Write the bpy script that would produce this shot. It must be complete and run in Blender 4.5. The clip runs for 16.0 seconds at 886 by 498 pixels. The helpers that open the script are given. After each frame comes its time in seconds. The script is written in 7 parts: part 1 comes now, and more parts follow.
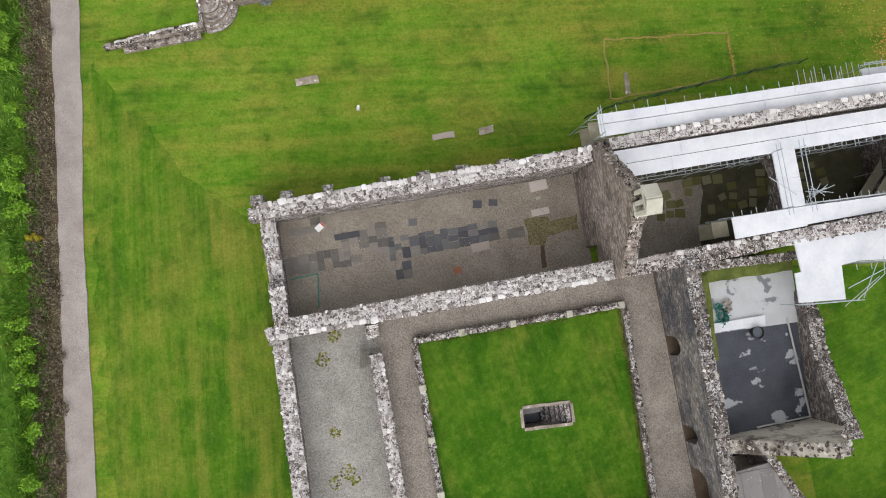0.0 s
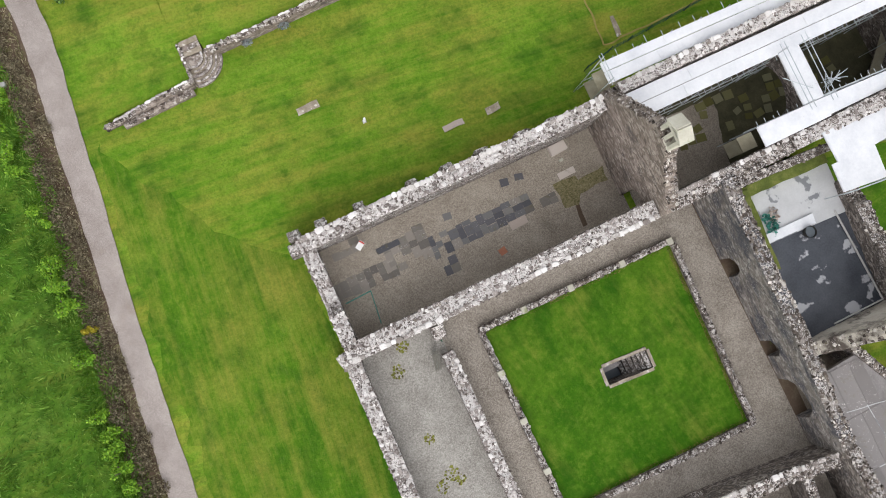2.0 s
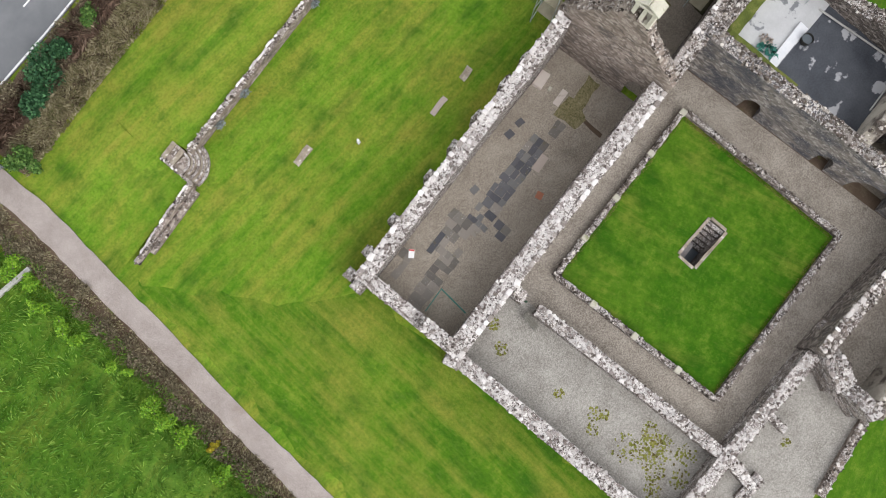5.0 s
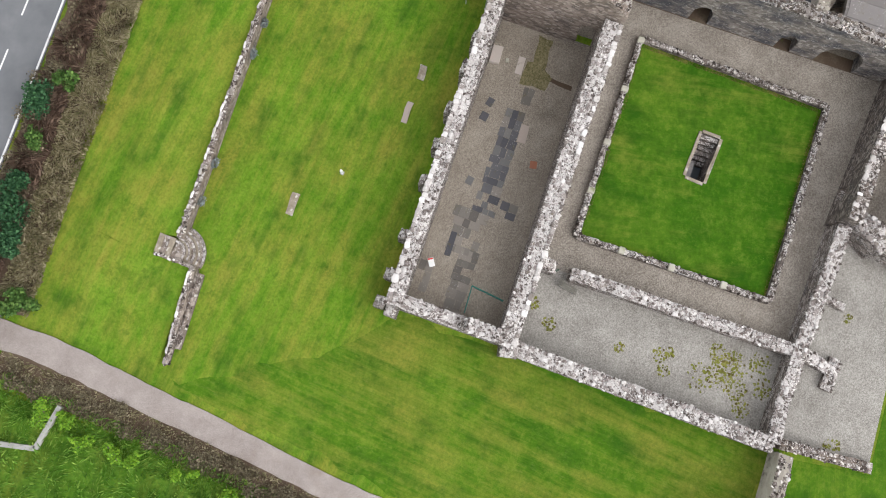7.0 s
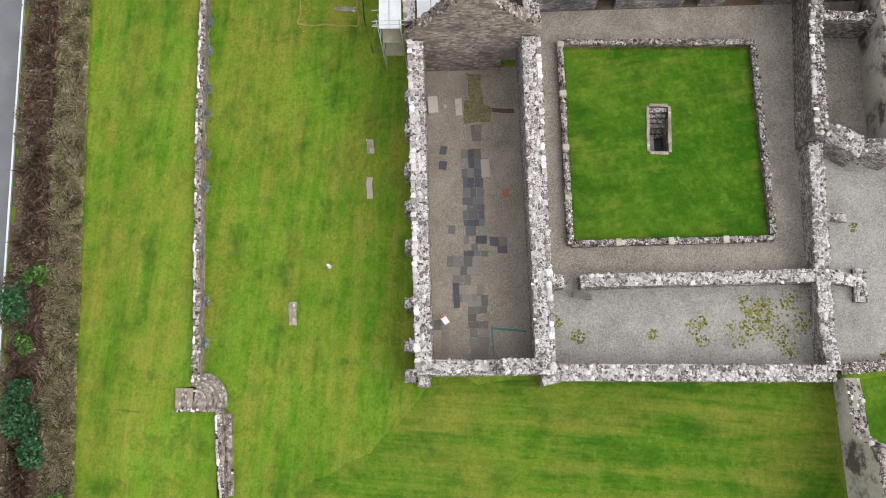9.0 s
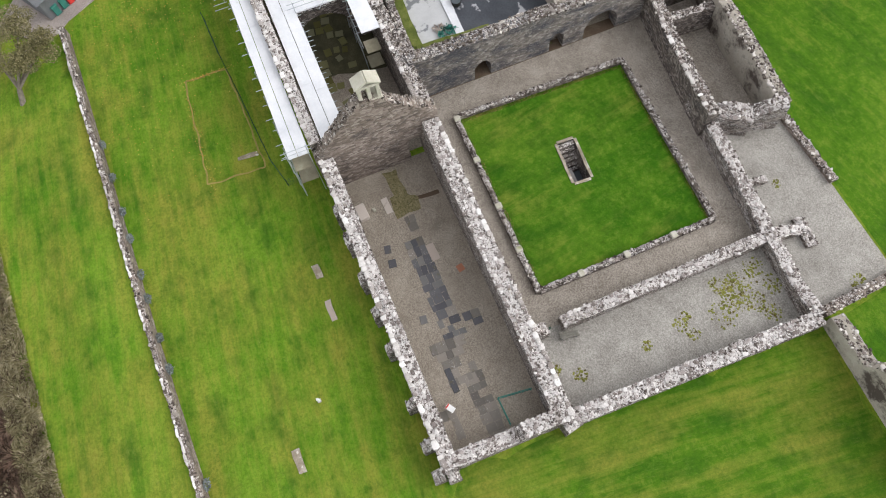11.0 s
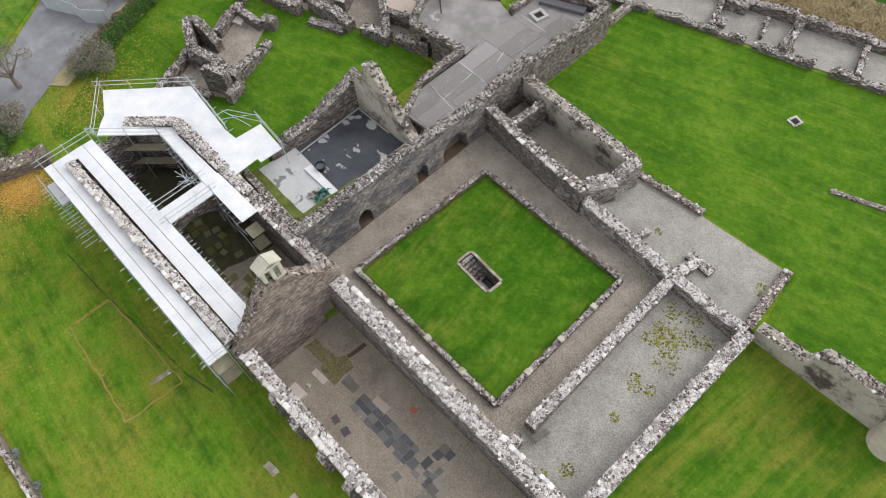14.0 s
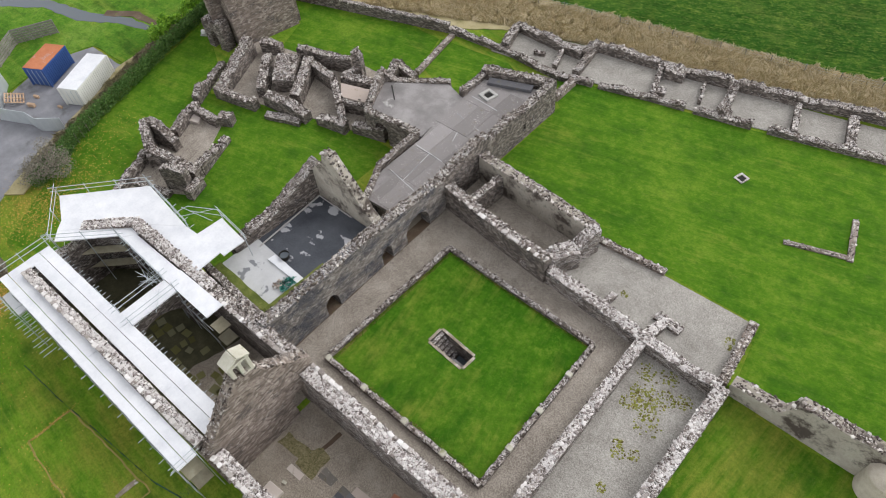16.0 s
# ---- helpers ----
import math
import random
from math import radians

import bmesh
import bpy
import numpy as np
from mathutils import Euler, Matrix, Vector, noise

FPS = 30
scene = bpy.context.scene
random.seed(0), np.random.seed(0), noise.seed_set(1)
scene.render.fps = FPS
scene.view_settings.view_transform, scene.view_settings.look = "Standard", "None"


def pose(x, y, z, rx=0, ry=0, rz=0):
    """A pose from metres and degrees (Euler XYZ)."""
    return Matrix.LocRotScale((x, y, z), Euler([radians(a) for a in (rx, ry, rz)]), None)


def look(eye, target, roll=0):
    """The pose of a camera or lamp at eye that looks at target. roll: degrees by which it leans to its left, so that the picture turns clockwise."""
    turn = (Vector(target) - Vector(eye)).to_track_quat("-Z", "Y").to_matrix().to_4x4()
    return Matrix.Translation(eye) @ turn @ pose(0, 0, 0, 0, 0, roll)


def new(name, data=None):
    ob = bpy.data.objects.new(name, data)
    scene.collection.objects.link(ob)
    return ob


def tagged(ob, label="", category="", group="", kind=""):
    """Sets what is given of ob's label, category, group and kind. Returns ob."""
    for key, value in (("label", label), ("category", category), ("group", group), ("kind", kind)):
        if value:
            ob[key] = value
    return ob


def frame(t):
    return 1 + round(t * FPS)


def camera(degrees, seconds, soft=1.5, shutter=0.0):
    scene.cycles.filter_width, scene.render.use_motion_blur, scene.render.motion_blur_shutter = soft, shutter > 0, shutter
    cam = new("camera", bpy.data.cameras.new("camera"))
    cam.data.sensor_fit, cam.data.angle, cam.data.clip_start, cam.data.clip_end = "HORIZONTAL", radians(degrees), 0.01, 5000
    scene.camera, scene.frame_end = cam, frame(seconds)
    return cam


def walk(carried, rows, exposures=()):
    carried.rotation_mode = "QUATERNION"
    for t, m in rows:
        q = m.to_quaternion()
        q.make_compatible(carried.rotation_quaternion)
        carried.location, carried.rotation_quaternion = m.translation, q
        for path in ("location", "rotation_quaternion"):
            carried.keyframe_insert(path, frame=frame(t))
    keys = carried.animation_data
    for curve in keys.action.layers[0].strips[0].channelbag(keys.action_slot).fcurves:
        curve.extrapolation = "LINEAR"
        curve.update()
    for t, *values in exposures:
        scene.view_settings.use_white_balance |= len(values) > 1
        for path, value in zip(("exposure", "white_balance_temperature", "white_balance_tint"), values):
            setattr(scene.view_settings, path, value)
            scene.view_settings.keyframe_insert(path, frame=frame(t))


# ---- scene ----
cam = camera(66.4, 16.0, soft=1.0)
PATH = [
    (0, (-3.677, 2.907, 47.465), (-3.394, 3.036, 45.489), 56.4),
    (0.5, (-4.443, 3.088, 47.46), (-4.161, 3.21, 45.483), 54.3),
    (1, (-5.141, 3.25, 47.302), (-4.86, 3.367, 45.325), 51.2),
    (1.5, (-5.808, 3.385, 47.188), (-5.53, 3.5, 45.211), 47.1),
    (2, (-6.39, 3.519, 47.144), (-6.119, 3.633, 45.165), 42.8),
    (2.5, (-6.982, 3.748, 47.175), (-6.718, 3.858, 45.196), 39.2),
    (3, (-7.494, 3.761, 47.203), (-7.236, 3.875, 45.223), 33.8),
    (3.5, (-7.919, 3.847, 47.237), (-7.67, 3.963, 45.256), 28.0),
    (4, (-8.272, 4.014, 47.322), (-8.033, 4.13, 45.34), 22.4),
    (4.5, (-8.551, 4.225, 47.398), (-8.322, 4.341, 45.415), 16.8),
    (4.7, (-8.696, 4.377, 47.39), (-8.468, 4.492, 45.407), 15.0),
    (6.8, (-10.901, 6.596, 46.362), (-10.615, 6.661, 44.384), 9.0),
    (7, (-10.929, 6.713, 46.303), (-10.63, 6.782, 44.326), 6.8),
    (7.5, (-10.77, 6.899, 46.252), (-10.44, 6.978, 44.281), 1.4),
    (8, (-10.531, 7.072, 46.222), (-10.168, 7.152, 44.257), -2.5),
    (8.2, (-10.502, 7.166, 46.201), (-10.121, 7.244, 44.24), -3.7),
    (10.3, (-12.069, 8.329, 46.031), (-11.443, 8.275, 44.132), -9.7),
    (10.5, (-12.062, 8.606, 46.035), (-11.407, 8.52, 44.147), -9.2),
    (11, (-11.729, 9.16, 46.035), (-11.022, 8.991, 44.172), -8.8),
    (11.5, (-11.565, 9.749, 46.083), (-10.82, 9.487, 44.245), -8.4),
    (12, (-11.37, 10.309, 46.108), (-10.605, 9.951, 44.295), -8.0),
    (12.5, (-11.029, 10.873, 46.213), (-10.256, 10.42, 44.425), -7.5),
    (13, (-10.825, 11.149, 46.248), (-10.035, 10.62, 44.489), -7.3),
    (13.5, (-10.71, 11.169, 46.459), (-9.898, 10.587, 44.725), -7.1),
    (14, (-10.644, 11.26, 46.518), (-9.811, 10.619, 44.817), -6.7),
    (14.5, (-10.585, 11.179, 46.408), (-9.735, 10.482, 44.737), -6.6),
    (15, (-10.613, 11.229, 46.395), (-9.75, 10.472, 44.757), -6.5),
    (15.5, (-10.554, 11.201, 46.45), (-9.682, 10.394, 44.841), -6.3),
    (16, (-10.657, 11.229, 46.573), (-9.767, 10.381, 44.996), -6.2),
]
walk(cam, [(t, look(eye, target, roll)) for t, eye, target, roll in PATH], [(0, 0.08), (2, 0.22), (4.5, 0.33), (8, 0.30), (11, 0.27), (13, 0.24), (16, 0.2)])

# ---- light ----
sky_world = bpy.data.worlds.new("overcast_sky")
scene.world = sky_world
sky_world.use_nodes = True
wn = sky_world.node_tree.nodes
wl = sky_world.node_tree.links
sky = wn.new("ShaderNodeTexSky")
sky.sky_type, sky.sun_disc = "NISHITA", False
sky.sun_elevation, sky.sun_rotation = radians(38), radians(200)
soften = wn.new("ShaderNodeHueSaturation")
soften.inputs["Saturation"].default_value = 0.10
wl.new(sky.outputs[0], soften.inputs["Color"])
wl.new(soften.outputs[0], wn["Background"].inputs[0])
wn["Background"].inputs[1].default_value = 0.28
sun = new("sun", bpy.data.lights.new("sun", "SUN"))
sun.data.energy, sun.data.angle, sun.data.color = 0.85, radians(55), (1.0, 0.96, 0.9)
sun.matrix_world = look((-8, -26, 22), (0, 0, 0))


# ---- materials ----
def nodes_of(name, rough=0.9, metal=0.0):
    m = bpy.data.materials.new(name)
    m.use_nodes = True
    nt = m.node_tree
    b = nt.nodes["Principled BSDF"]
    b.inputs["Roughness"].default_value, b.inputs["Metallic"].default_value = rough, metal
    b.inputs["Specular IOR Level"].default_value = 0.25
    return m, nt, b


def add(nt, kind, **inputs):
    n = nt.nodes.new(kind)
    for key, v in inputs.items():
        sock = n.inputs[key.replace("_", " ")]
        if hasattr(v, "is_output"):
            nt.links.new(v, sock)
        else:
            sock.default_value = v
    return n


def ramp(nt, fac, stops):
    r = nt.nodes.new("ShaderNodeValToRGB")
    e = r.color_ramp.elements
    while len(e) < len(stops):
        e.new(0.5)
    for el, (p, c) in zip(e, stops):
        el.position = p
        el.color = (*c, 1) if len(c) == 3 else (c[0], c[0], c[0], 1)
    nt.links.new(fac, r.inputs[0])
    return r.outputs[0]


def mixc(nt, fac, a, b, mode="MIX"):
    n = nt.nodes.new("ShaderNodeMix")
    n.data_type, n.blend_type = "RGBA", mode
    for s, v in ((n.inputs[0], fac), (n.inputs[6], a), (n.inputs[7], b)):
        if hasattr(v, "is_output"):
            nt.links.new(v, s)
        elif isinstance(v, (int, float)):
            s.default_value = v
        else:
            s.default_value = (*v, 1)
    return n.outputs[2]


def calc(nt, op, a, b=0.0, clamp=False):
    n = nt.nodes.new("ShaderNodeMath")
    n.operation, n.use_clamp = op, clamp
    for s, v in ((n.inputs[0], a), (n.inputs[1], b)):
        if hasattr(v, "is_output"):
            nt.links.new(v, s)
        else:
            s.default_value = v
    return n.outputs[0]


def place(nt, scale=(1, 1, 1), turn=0.0):
    g = nt.nodes.new("ShaderNodeNewGeometry")
    mp = add(nt, "ShaderNodeMapping", Vector=g.outputs["Position"], Scale=scale, Rotation=(0, 0, radians(turn)))
    return mp.outputs[0]


def fuzz(nt, vec, scale, detail=4.0, rough=0.6):
    return add(nt, "ShaderNodeTexNoise", Vector=vec, Scale=scale, Detail=detail, Roughness=rough).outputs["Fac"]


def relief(nt, b, height, strength=0.5, dist=0.05):
    n = add(nt, "ShaderNodeBump", Height=height, Strength=strength, Distance=dist)
    nt.links.new(n.outputs[0], b.inputs["Normal"])


def speckled(name, stops, scale, fine, rough=0.9, bump=0.4, dist=0.03, stain=None, metal=0.0):
    """Broad tone from noise, fine grain over it, and stains with a shape of their own."""
    m, nt, b = nodes_of(name, rough, metal)
    v = place(nt)
    broad = fuzz(nt, v, scale, 5)
    grain = fuzz(nt, v, fine, 3)
    c = ramp(nt, calc(nt, "ADD", calc(nt, "MULTIPLY", broad, 0.7), calc(nt, "MULTIPLY", grain, 0.3)), stops)
    if stain:
        mask = ramp(nt, fuzz(nt, v, stain[1], 6, 0.7 if len(stain) < 4 else 0.5), [(stain[2], (0,)), (stain[2] + (0.12 if len(stain) < 4 else stain[3]), (1,))])
        c = mixc(nt, mask, c, stain[0])
    nt.links.new(c, b.inputs["Base Color"])
    if bump:
        relief(nt, b, grain, bump, dist)
    return m


def gravel(name, stops, scale, fine, bump=0.5, stain=None):
    """Loose stones: a strong fine grain over broad damp patches."""
    m, nt, b = nodes_of(name, 0.95)
    v = place(nt)
    grain = fuzz(nt, v, fine, 5, 0.8)
    t = calc(nt, "ADD", calc(nt, "MULTIPLY", fuzz(nt, v, scale, 6, 0.65), 0.25), calc(nt, "MULTIPLY", grain, 0.75))
    t = calc(nt, "ADD", calc(nt, "MULTIPLY", calc(nt, "SUBTRACT", t, 0.5), 2.0), 0.5)
    c = ramp(nt, t, stops)
    if stain:
        mask = ramp(nt, fuzz(nt, v, stain[1], 7, 0.7), [(stain[2] - 0.04, (0,)), (stain[2] + 0.12, (1,))])
        c = mixc(nt, calc(nt, "MULTIPLY", mask, 0.3), c, stain[0])
    fl = ramp(nt, fuzz(nt, v, 13, 3, 0.6), [(0.64, (0,)), (0.7, (1,))])
    c = mixc(nt, calc(nt, "MULTIPLY", fl, 0.4), c, (0.5, 0.48, 0.45))
    nt.links.new(c, b.inputs["Base Color"])
    relief(nt, b, grain, bump, 0.05)
    return m


def rubble(name, stops, cell=3.6, lichen=0.56, joint=(0.07, 0.06, 0.054), blot=((0.05, 0.046, 0.046), 0.52, 0.72), white=(0.66, 0.625, 0.61)):
    m, nt, b = nodes_of(name, 0.92)
    v = place(nt, (1, 1, 2.1))
    warp = add(nt, "ShaderNodeTexNoise", Vector=v, Scale=3.0, Detail=2.0)
    v2 = add(nt, "ShaderNodeVectorMath", **{})
    v2.operation = "MULTIPLY_ADD"
    nt.links.new(warp.outputs["Color"], v2.inputs[0])
    v2.inputs[1].default_value = (0.25, 0.25, 0.25)
    nt.links.new(v, v2.inputs[2])
    vor = add(nt, "ShaderNodeTexVoronoi", Vector=v2.outputs[0], Scale=cell)
    edge = nt.nodes.new("ShaderNodeTexVoronoi")
    edge.feature = "DISTANCE_TO_EDGE"
    edge.inputs["Scale"].default_value = cell
    nt.links.new(v2.outputs[0], edge.inputs["Vector"])
    sep = add(nt, "ShaderNodeSeparateColor", Color=vor.outputs["Color"])
    tone = calc(nt, "ADD", calc(nt, "MULTIPLY", sep.outputs[0], 0.62), calc(nt, "MULTIPLY", fuzz(nt, v, 1.1, 5), 0.38))
    c = ramp(nt, tone, stops)
    c = mixc(nt, calc(nt, "MULTIPLY", fuzz(nt, v, 14, 4), 0.5), c, (0.2, 0.18, 0.16))
    jm = ramp(nt, edge.outputs[0], [(0.0, (1,)), (0.09, (0,))])
    c = mixc(nt, calc(nt, "MULTIPLY", jm, 0.55), c, joint)
    bm_ = ramp(nt, fuzz(nt, v, 0.45, 5, 0.7), [(blot[1], (0,)), (blot[1] + 0.16, (1,))])
    c = mixc(nt, calc(nt, "MULTIPLY", bm_, blot[2]), c, blot[0])
    g = nt.nodes.new("ShaderNodeNewGeometry")
    nz = add(nt, "ShaderNodeSeparateXYZ", Vector=g.outputs["Normal"]).outputs[2]
    up = calc(nt, "MULTIPLY", calc(nt, "MAXIMUM", nz, 0.0), 0.11)
    patch = calc(nt, "MULTIPLY", calc(nt, "SUBTRACT", fuzz(nt, v, 0.9, 4), 0.51), 0.35)
    lf = calc(nt, "ADD", calc(nt, "ADD", fuzz(nt, v, 9.0, 5, 0.75), up), patch)
    lm = ramp(nt, lf, [(lichen + 0.05, (0,)), (lichen + 0.1, (1,))])
    c = mixc(nt, calc(nt, "MULTIPLY", lm, 0.85), c, white)
    nt.links.new(c, b.inputs["Base Color"])
    h = calc(nt, "ADD", calc(nt, "MULTIPLY", calc(nt, "MINIMUM", edge.outputs[0], 0.15), 5.0), calc(nt, "MULTIPLY", fuzz(nt, v, 18, 3), 0.4))
    relief(nt, b, h, 0.8, 0.06)
    return m


def turf(name, greens, streak=0.25, turn=0.0, dry=(0.27, 0.255, 0.05), dry_at=0.56, dark=(0.03, 0.10, 0.010)):
    m, nt, b = nodes_of(name, 1.0)
    b.inputs["Specular IOR Level"].default_value = 0.04
    v = place(nt)
    vs = add(nt, "ShaderNodeMapping", Vector=place(nt, (1, 1, 1), turn), Scale=(0.07, 0.8, 1)).outputs[0]
    t = calc(nt, "ADD", calc(nt, "MULTIPLY", fuzz(nt, v, 0.12, 5, 0.6), 0.5), calc(nt, "MULTIPLY", fuzz(nt, v, 1.1, 8, 0.72), 0.3))
    t = calc(nt, "ADD", t, calc(nt, "MULTIPLY", calc(nt, "SUBTRACT", fuzz(nt, vs, 1.6, 7, 0.75), 0.22), streak * 1.5))
    t = calc(nt, "ADD", t, (0.22 - streak) * 0.42)
    c = ramp(nt, t, greens)
    dm = ramp(nt, calc(nt, "ADD", calc(nt, "MULTIPLY", fuzz(nt, vs, 0.8, 6, 0.72), 0.5), calc(nt, "MULTIPLY", fuzz(nt, v, 0.2, 6, 0.65), 0.5)), [(dry_at - 0.07, (0,)), (dry_at + 0.09, (1,))])
    c = mixc(nt, calc(nt, "MULTIPLY", dm, 0.62), c, dry)
    mott = calc(nt, "ADD", calc(nt, "MULTIPLY", fuzz(nt, v, 0.75, 7, 0.78), 0.6), calc(nt, "MULTIPLY", fuzz(nt, v, 2.6, 6, 0.75), 0.4))
    c = mixc(nt, calc(nt, "MULTIPLY", ramp(nt, mott, [(0.36, (1,)), (0.5, (0,))]), 0.5), c, dark)
    c = mixc(nt, calc(nt, "MULTIPLY", ramp(nt, mott, [(0.5, (0,)), (0.64, (1,))]), 0.42), c, (0.24, 0.30, 0.045))
    kd = ramp(nt, calc(nt, "ADD", calc(nt, "MULTIPLY", fuzz(nt, v, 0.33, 5, 0.65), 0.6), calc(nt, "MULTIPLY", fuzz(nt, vs, 1.0, 5, 0.6), 0.4)), [(0.505, (0,)), (0.63, (1,))])
    c = mixc(nt, calc(nt, "MULTIPLY", kd, 0.66), c, dark)
    tuft = ramp(nt, fuzz(nt, v, 0.55, 6, 0.7), [(0.60, (0,)), (0.68, (1,))])
    c = mixc(nt, calc(nt, "MULTIPLY", tuft, 0.5), c, dark)
    blade = ramp(nt, fuzz(nt, v, 5.0, 6, 0.75), [(0.36, (1,)), (0.56, (0,))])
    c = mixc(nt, calc(nt, "MULTIPLY", blade, 0.34), c, (0.04, 0.095, 0.008))
    wisp = ramp(nt, fuzz(nt, add(nt, "ShaderNodeMapping", Vector=place(nt, (1, 1, 1), turn), Scale=(0.8, 2.0, 1)).outputs[0], 1.6, 6, 0.75), [(0.54, (0,)), (0.7, (1,))])
    c = mixc(nt, calc(nt, "MULTIPLY", wisp, streak * 0.8), c, (0.33, 0.34, 0.09))
    fleck = ramp(nt, fuzz(nt, v, 9.0, 4, 0.7), [(0.68, (0,)), (0.74, (1,))])
    c = mixc(nt, calc(nt, "MULTIPLY", fleck, 0.3), c, (0.42, 0.42, 0.14))
    nt.links.new(c, b.inputs["Base Color"])
    relief(nt, b, calc(nt, "ADD", fuzz(nt, v, 6, 6, 0.7), fuzz(nt, v, 25, 3)), 0.6, 0.08)
    return m


def varied(name, stops, rough=0.9, fine=9.0, lichen=None):
    """Tone picked per object, with grain and lichen on it."""
    m, nt, b = nodes_of(name, rough)
    info = nt.nodes.new("ShaderNodeObjectInfo")
    v = place(nt)
    t = calc(nt, "ADD", calc(nt, "MULTIPLY", info.outputs["Random"], 0.75), calc(nt, "MULTIPLY", fuzz(nt, v, fine, 4), 0.25))
    c = ramp(nt, t, stops)
    if lichen:
        patch = calc(nt, "MULTIPLY", calc(nt, "SUBTRACT", fuzz(nt, v, 0.9, 4), 0.51), 0.32)
        spots = calc(nt, "ADD", fuzz(nt, v, 11, 5, 0.7), patch)
        c = mixc(nt, ramp(nt, spots, [(lichen + 0.0, (0,)), (lichen + 0.05, (0.95,))]), c, (0.68, 0.64, 0.625))
        moss = ramp(nt, fuzz(nt, v, 1.6, 6, 0.7), [(0.58, (0,)), (0.7, (0.55,))])
        c = mixc(nt, moss, c, (0.13, 0.11, 0.045))
    nt.links.new(c, b.inputs["Base Color"])
    relief(nt, b, fuzz(nt, v, 20, 4), 0.5, 0.03)
    return m


def foliage(name, stops, rough=0.7):
    m, nt, b = nodes_of(name, rough)
    g = nt.nodes.new("ShaderNodeNewGeometry")
    v = place(nt)
    t = calc(nt, "ADD", calc(nt, "MULTIPLY", g.outputs["Random Per Island"], 0.6), calc(nt, "MULTIPLY", fuzz(nt, v, 0.8, 3), 0.4))
    nt.links.new(ramp(nt, t, stops), b.inputs["Base Color"])
    return m


LAWN = [(0.38, (0.075, 0.185, 0.012)), (0.5, (0.135, 0.255, 0.02)), (0.62, (0.21, 0.32, 0.035))]
M_LAWN = turf("lawn_grass", LAWN, 0.22, 4, dry=(0.31, 0.25, 0.05), dry_at=0.512)
M_LAWN_W = turf("streaked_lawn", [(0.38, (0.043, 0.13, 0.008)), (0.5, (0.087, 0.185, 0.013)), (0.62, (0.155, 0.25, 0.026))], 0.26, -85, dry=(0.29, 0.25, 0.05), dry_at=0.525)
M_LAWN_S = turf("green_lawn", [(0.38, (0.042, 0.125, 0.008)), (0.5, (0.08, 0.18, 0.012)), (0.62, (0.145, 0.245, 0.024))], 0.22, -14, dry_at=0.62)
M_GARTH = turf("garth_grass", [(0.36, (0.023, 0.095, 0.005)), (0.47, (0.046, 0.136, 0.008)), (0.60, (0.1, 0.195, 0.016))], 0.10, 80, dry_at=0.6, dark=(0.022, 0.085, 0.007))
M_FIELD = turf("rough_field", [(0.36, (0.044, 0.138, 0.013)), (0.48, (0.094, 0.209, 0.022)), (0.62, (0.176, 0.286, 0.050))], 0.12, 0, dry_at=0.58, dark=(0.02, 0.065, 0.01))
M_CROP = turf("far_field", [(0.36, (0.014, 0.055, 0.007)), (0.5, (0.026, 0.082, 0.010)), (0.66, (0.06, 0.125, 0.018))], 0.5, -17, dry=(0.13, 0.14, 0.035), dry_at=0.6, dark=(0.010, 0.035, 0.005))
M_GRAVEL = gravel("cloister_gravel", [(0.3, (0.149, 0.127, 0.105)), (0.5, (0.275, 0.240, 0.206)), (0.7, (0.424, 0.380, 0.330))], 0.5, 11, bump=0.5, stain=((0.17, 0.155, 0.13), 0.35, 0.56))
M_GRAVEL_L = gravel("pale_gravel", [(0.3, (0.180, 0.166, 0.147)), (0.5, (0.304, 0.285, 0.261)), (0.7, (0.446, 0.423, 0.389))], 0.45, 11, bump=0.5, stain=((0.23, 0.22, 0.19), 0.5, 0.6))
M_EARTH = gravel("nave_earth", [(0.3, (0.175, 0.147, 0.118)), (0.5, (0.285, 0.245, 0.202)), (0.7, (0.41, 0.362, 0.305))], 0.35, 12, bump=0.4, stain=((0.10, 0.09, 0.075), 0.3, 0.58))
M_PATH = gravel("path_gravel", [(0.3, (0.22, 0.185, 0.17)), (0.52, (0.33, 0.285, 0.265)), (0.72, (0.46, 0.41, 0.385))], 0.6, 22, bump=0.4, stain=((0.27, 0.21, 0.16), 0.4, 0.62))
M_ROAD = speckled("asphalt", [(0.3, (0.13, 0.135, 0.145)), (0.55, (0.17, 0.175, 0.185)), (0.75, (0.22, 0.22, 0.23))], 0.5, 40, bump=0.2)
M_YARD = speckled("yard_tarmac", [(0.3, (0.15, 0.15, 0.165)), (0.55, (0.23, 0.23, 0.25)), (0.75, (0.33, 0.33, 0.345))], 0.5, 30, bump=0.2, stain=((0.12, 0.12, 0.12), 0.3, 0.58))
M_WHITE = speckled("white_sheeting", [(0.3, (0.56, 0.57, 0.61)), (0.55, (0.68, 0.685, 0.715)), (0.8, (0.77, 0.77, 0.79))], 0.7, 5, rough=0.5, bump=0.15, stain=((0.5, 0.5, 0.5), 0.9, 0.66))
M_LINE = speckled("road_paint", [(0.3, (0.7, 0.7, 0.7)), (0.7, (0.8, 0.8, 0.8))], 2, 30, bump=0.1)
M_TUBE = speckled("galvanised_tube", [(0.3, (0.36, 0.40, 0.43)), (0.7, (0.55, 0.58, 0.6))], 3, 30, rough=0.45, bump=0, metal=0.5)
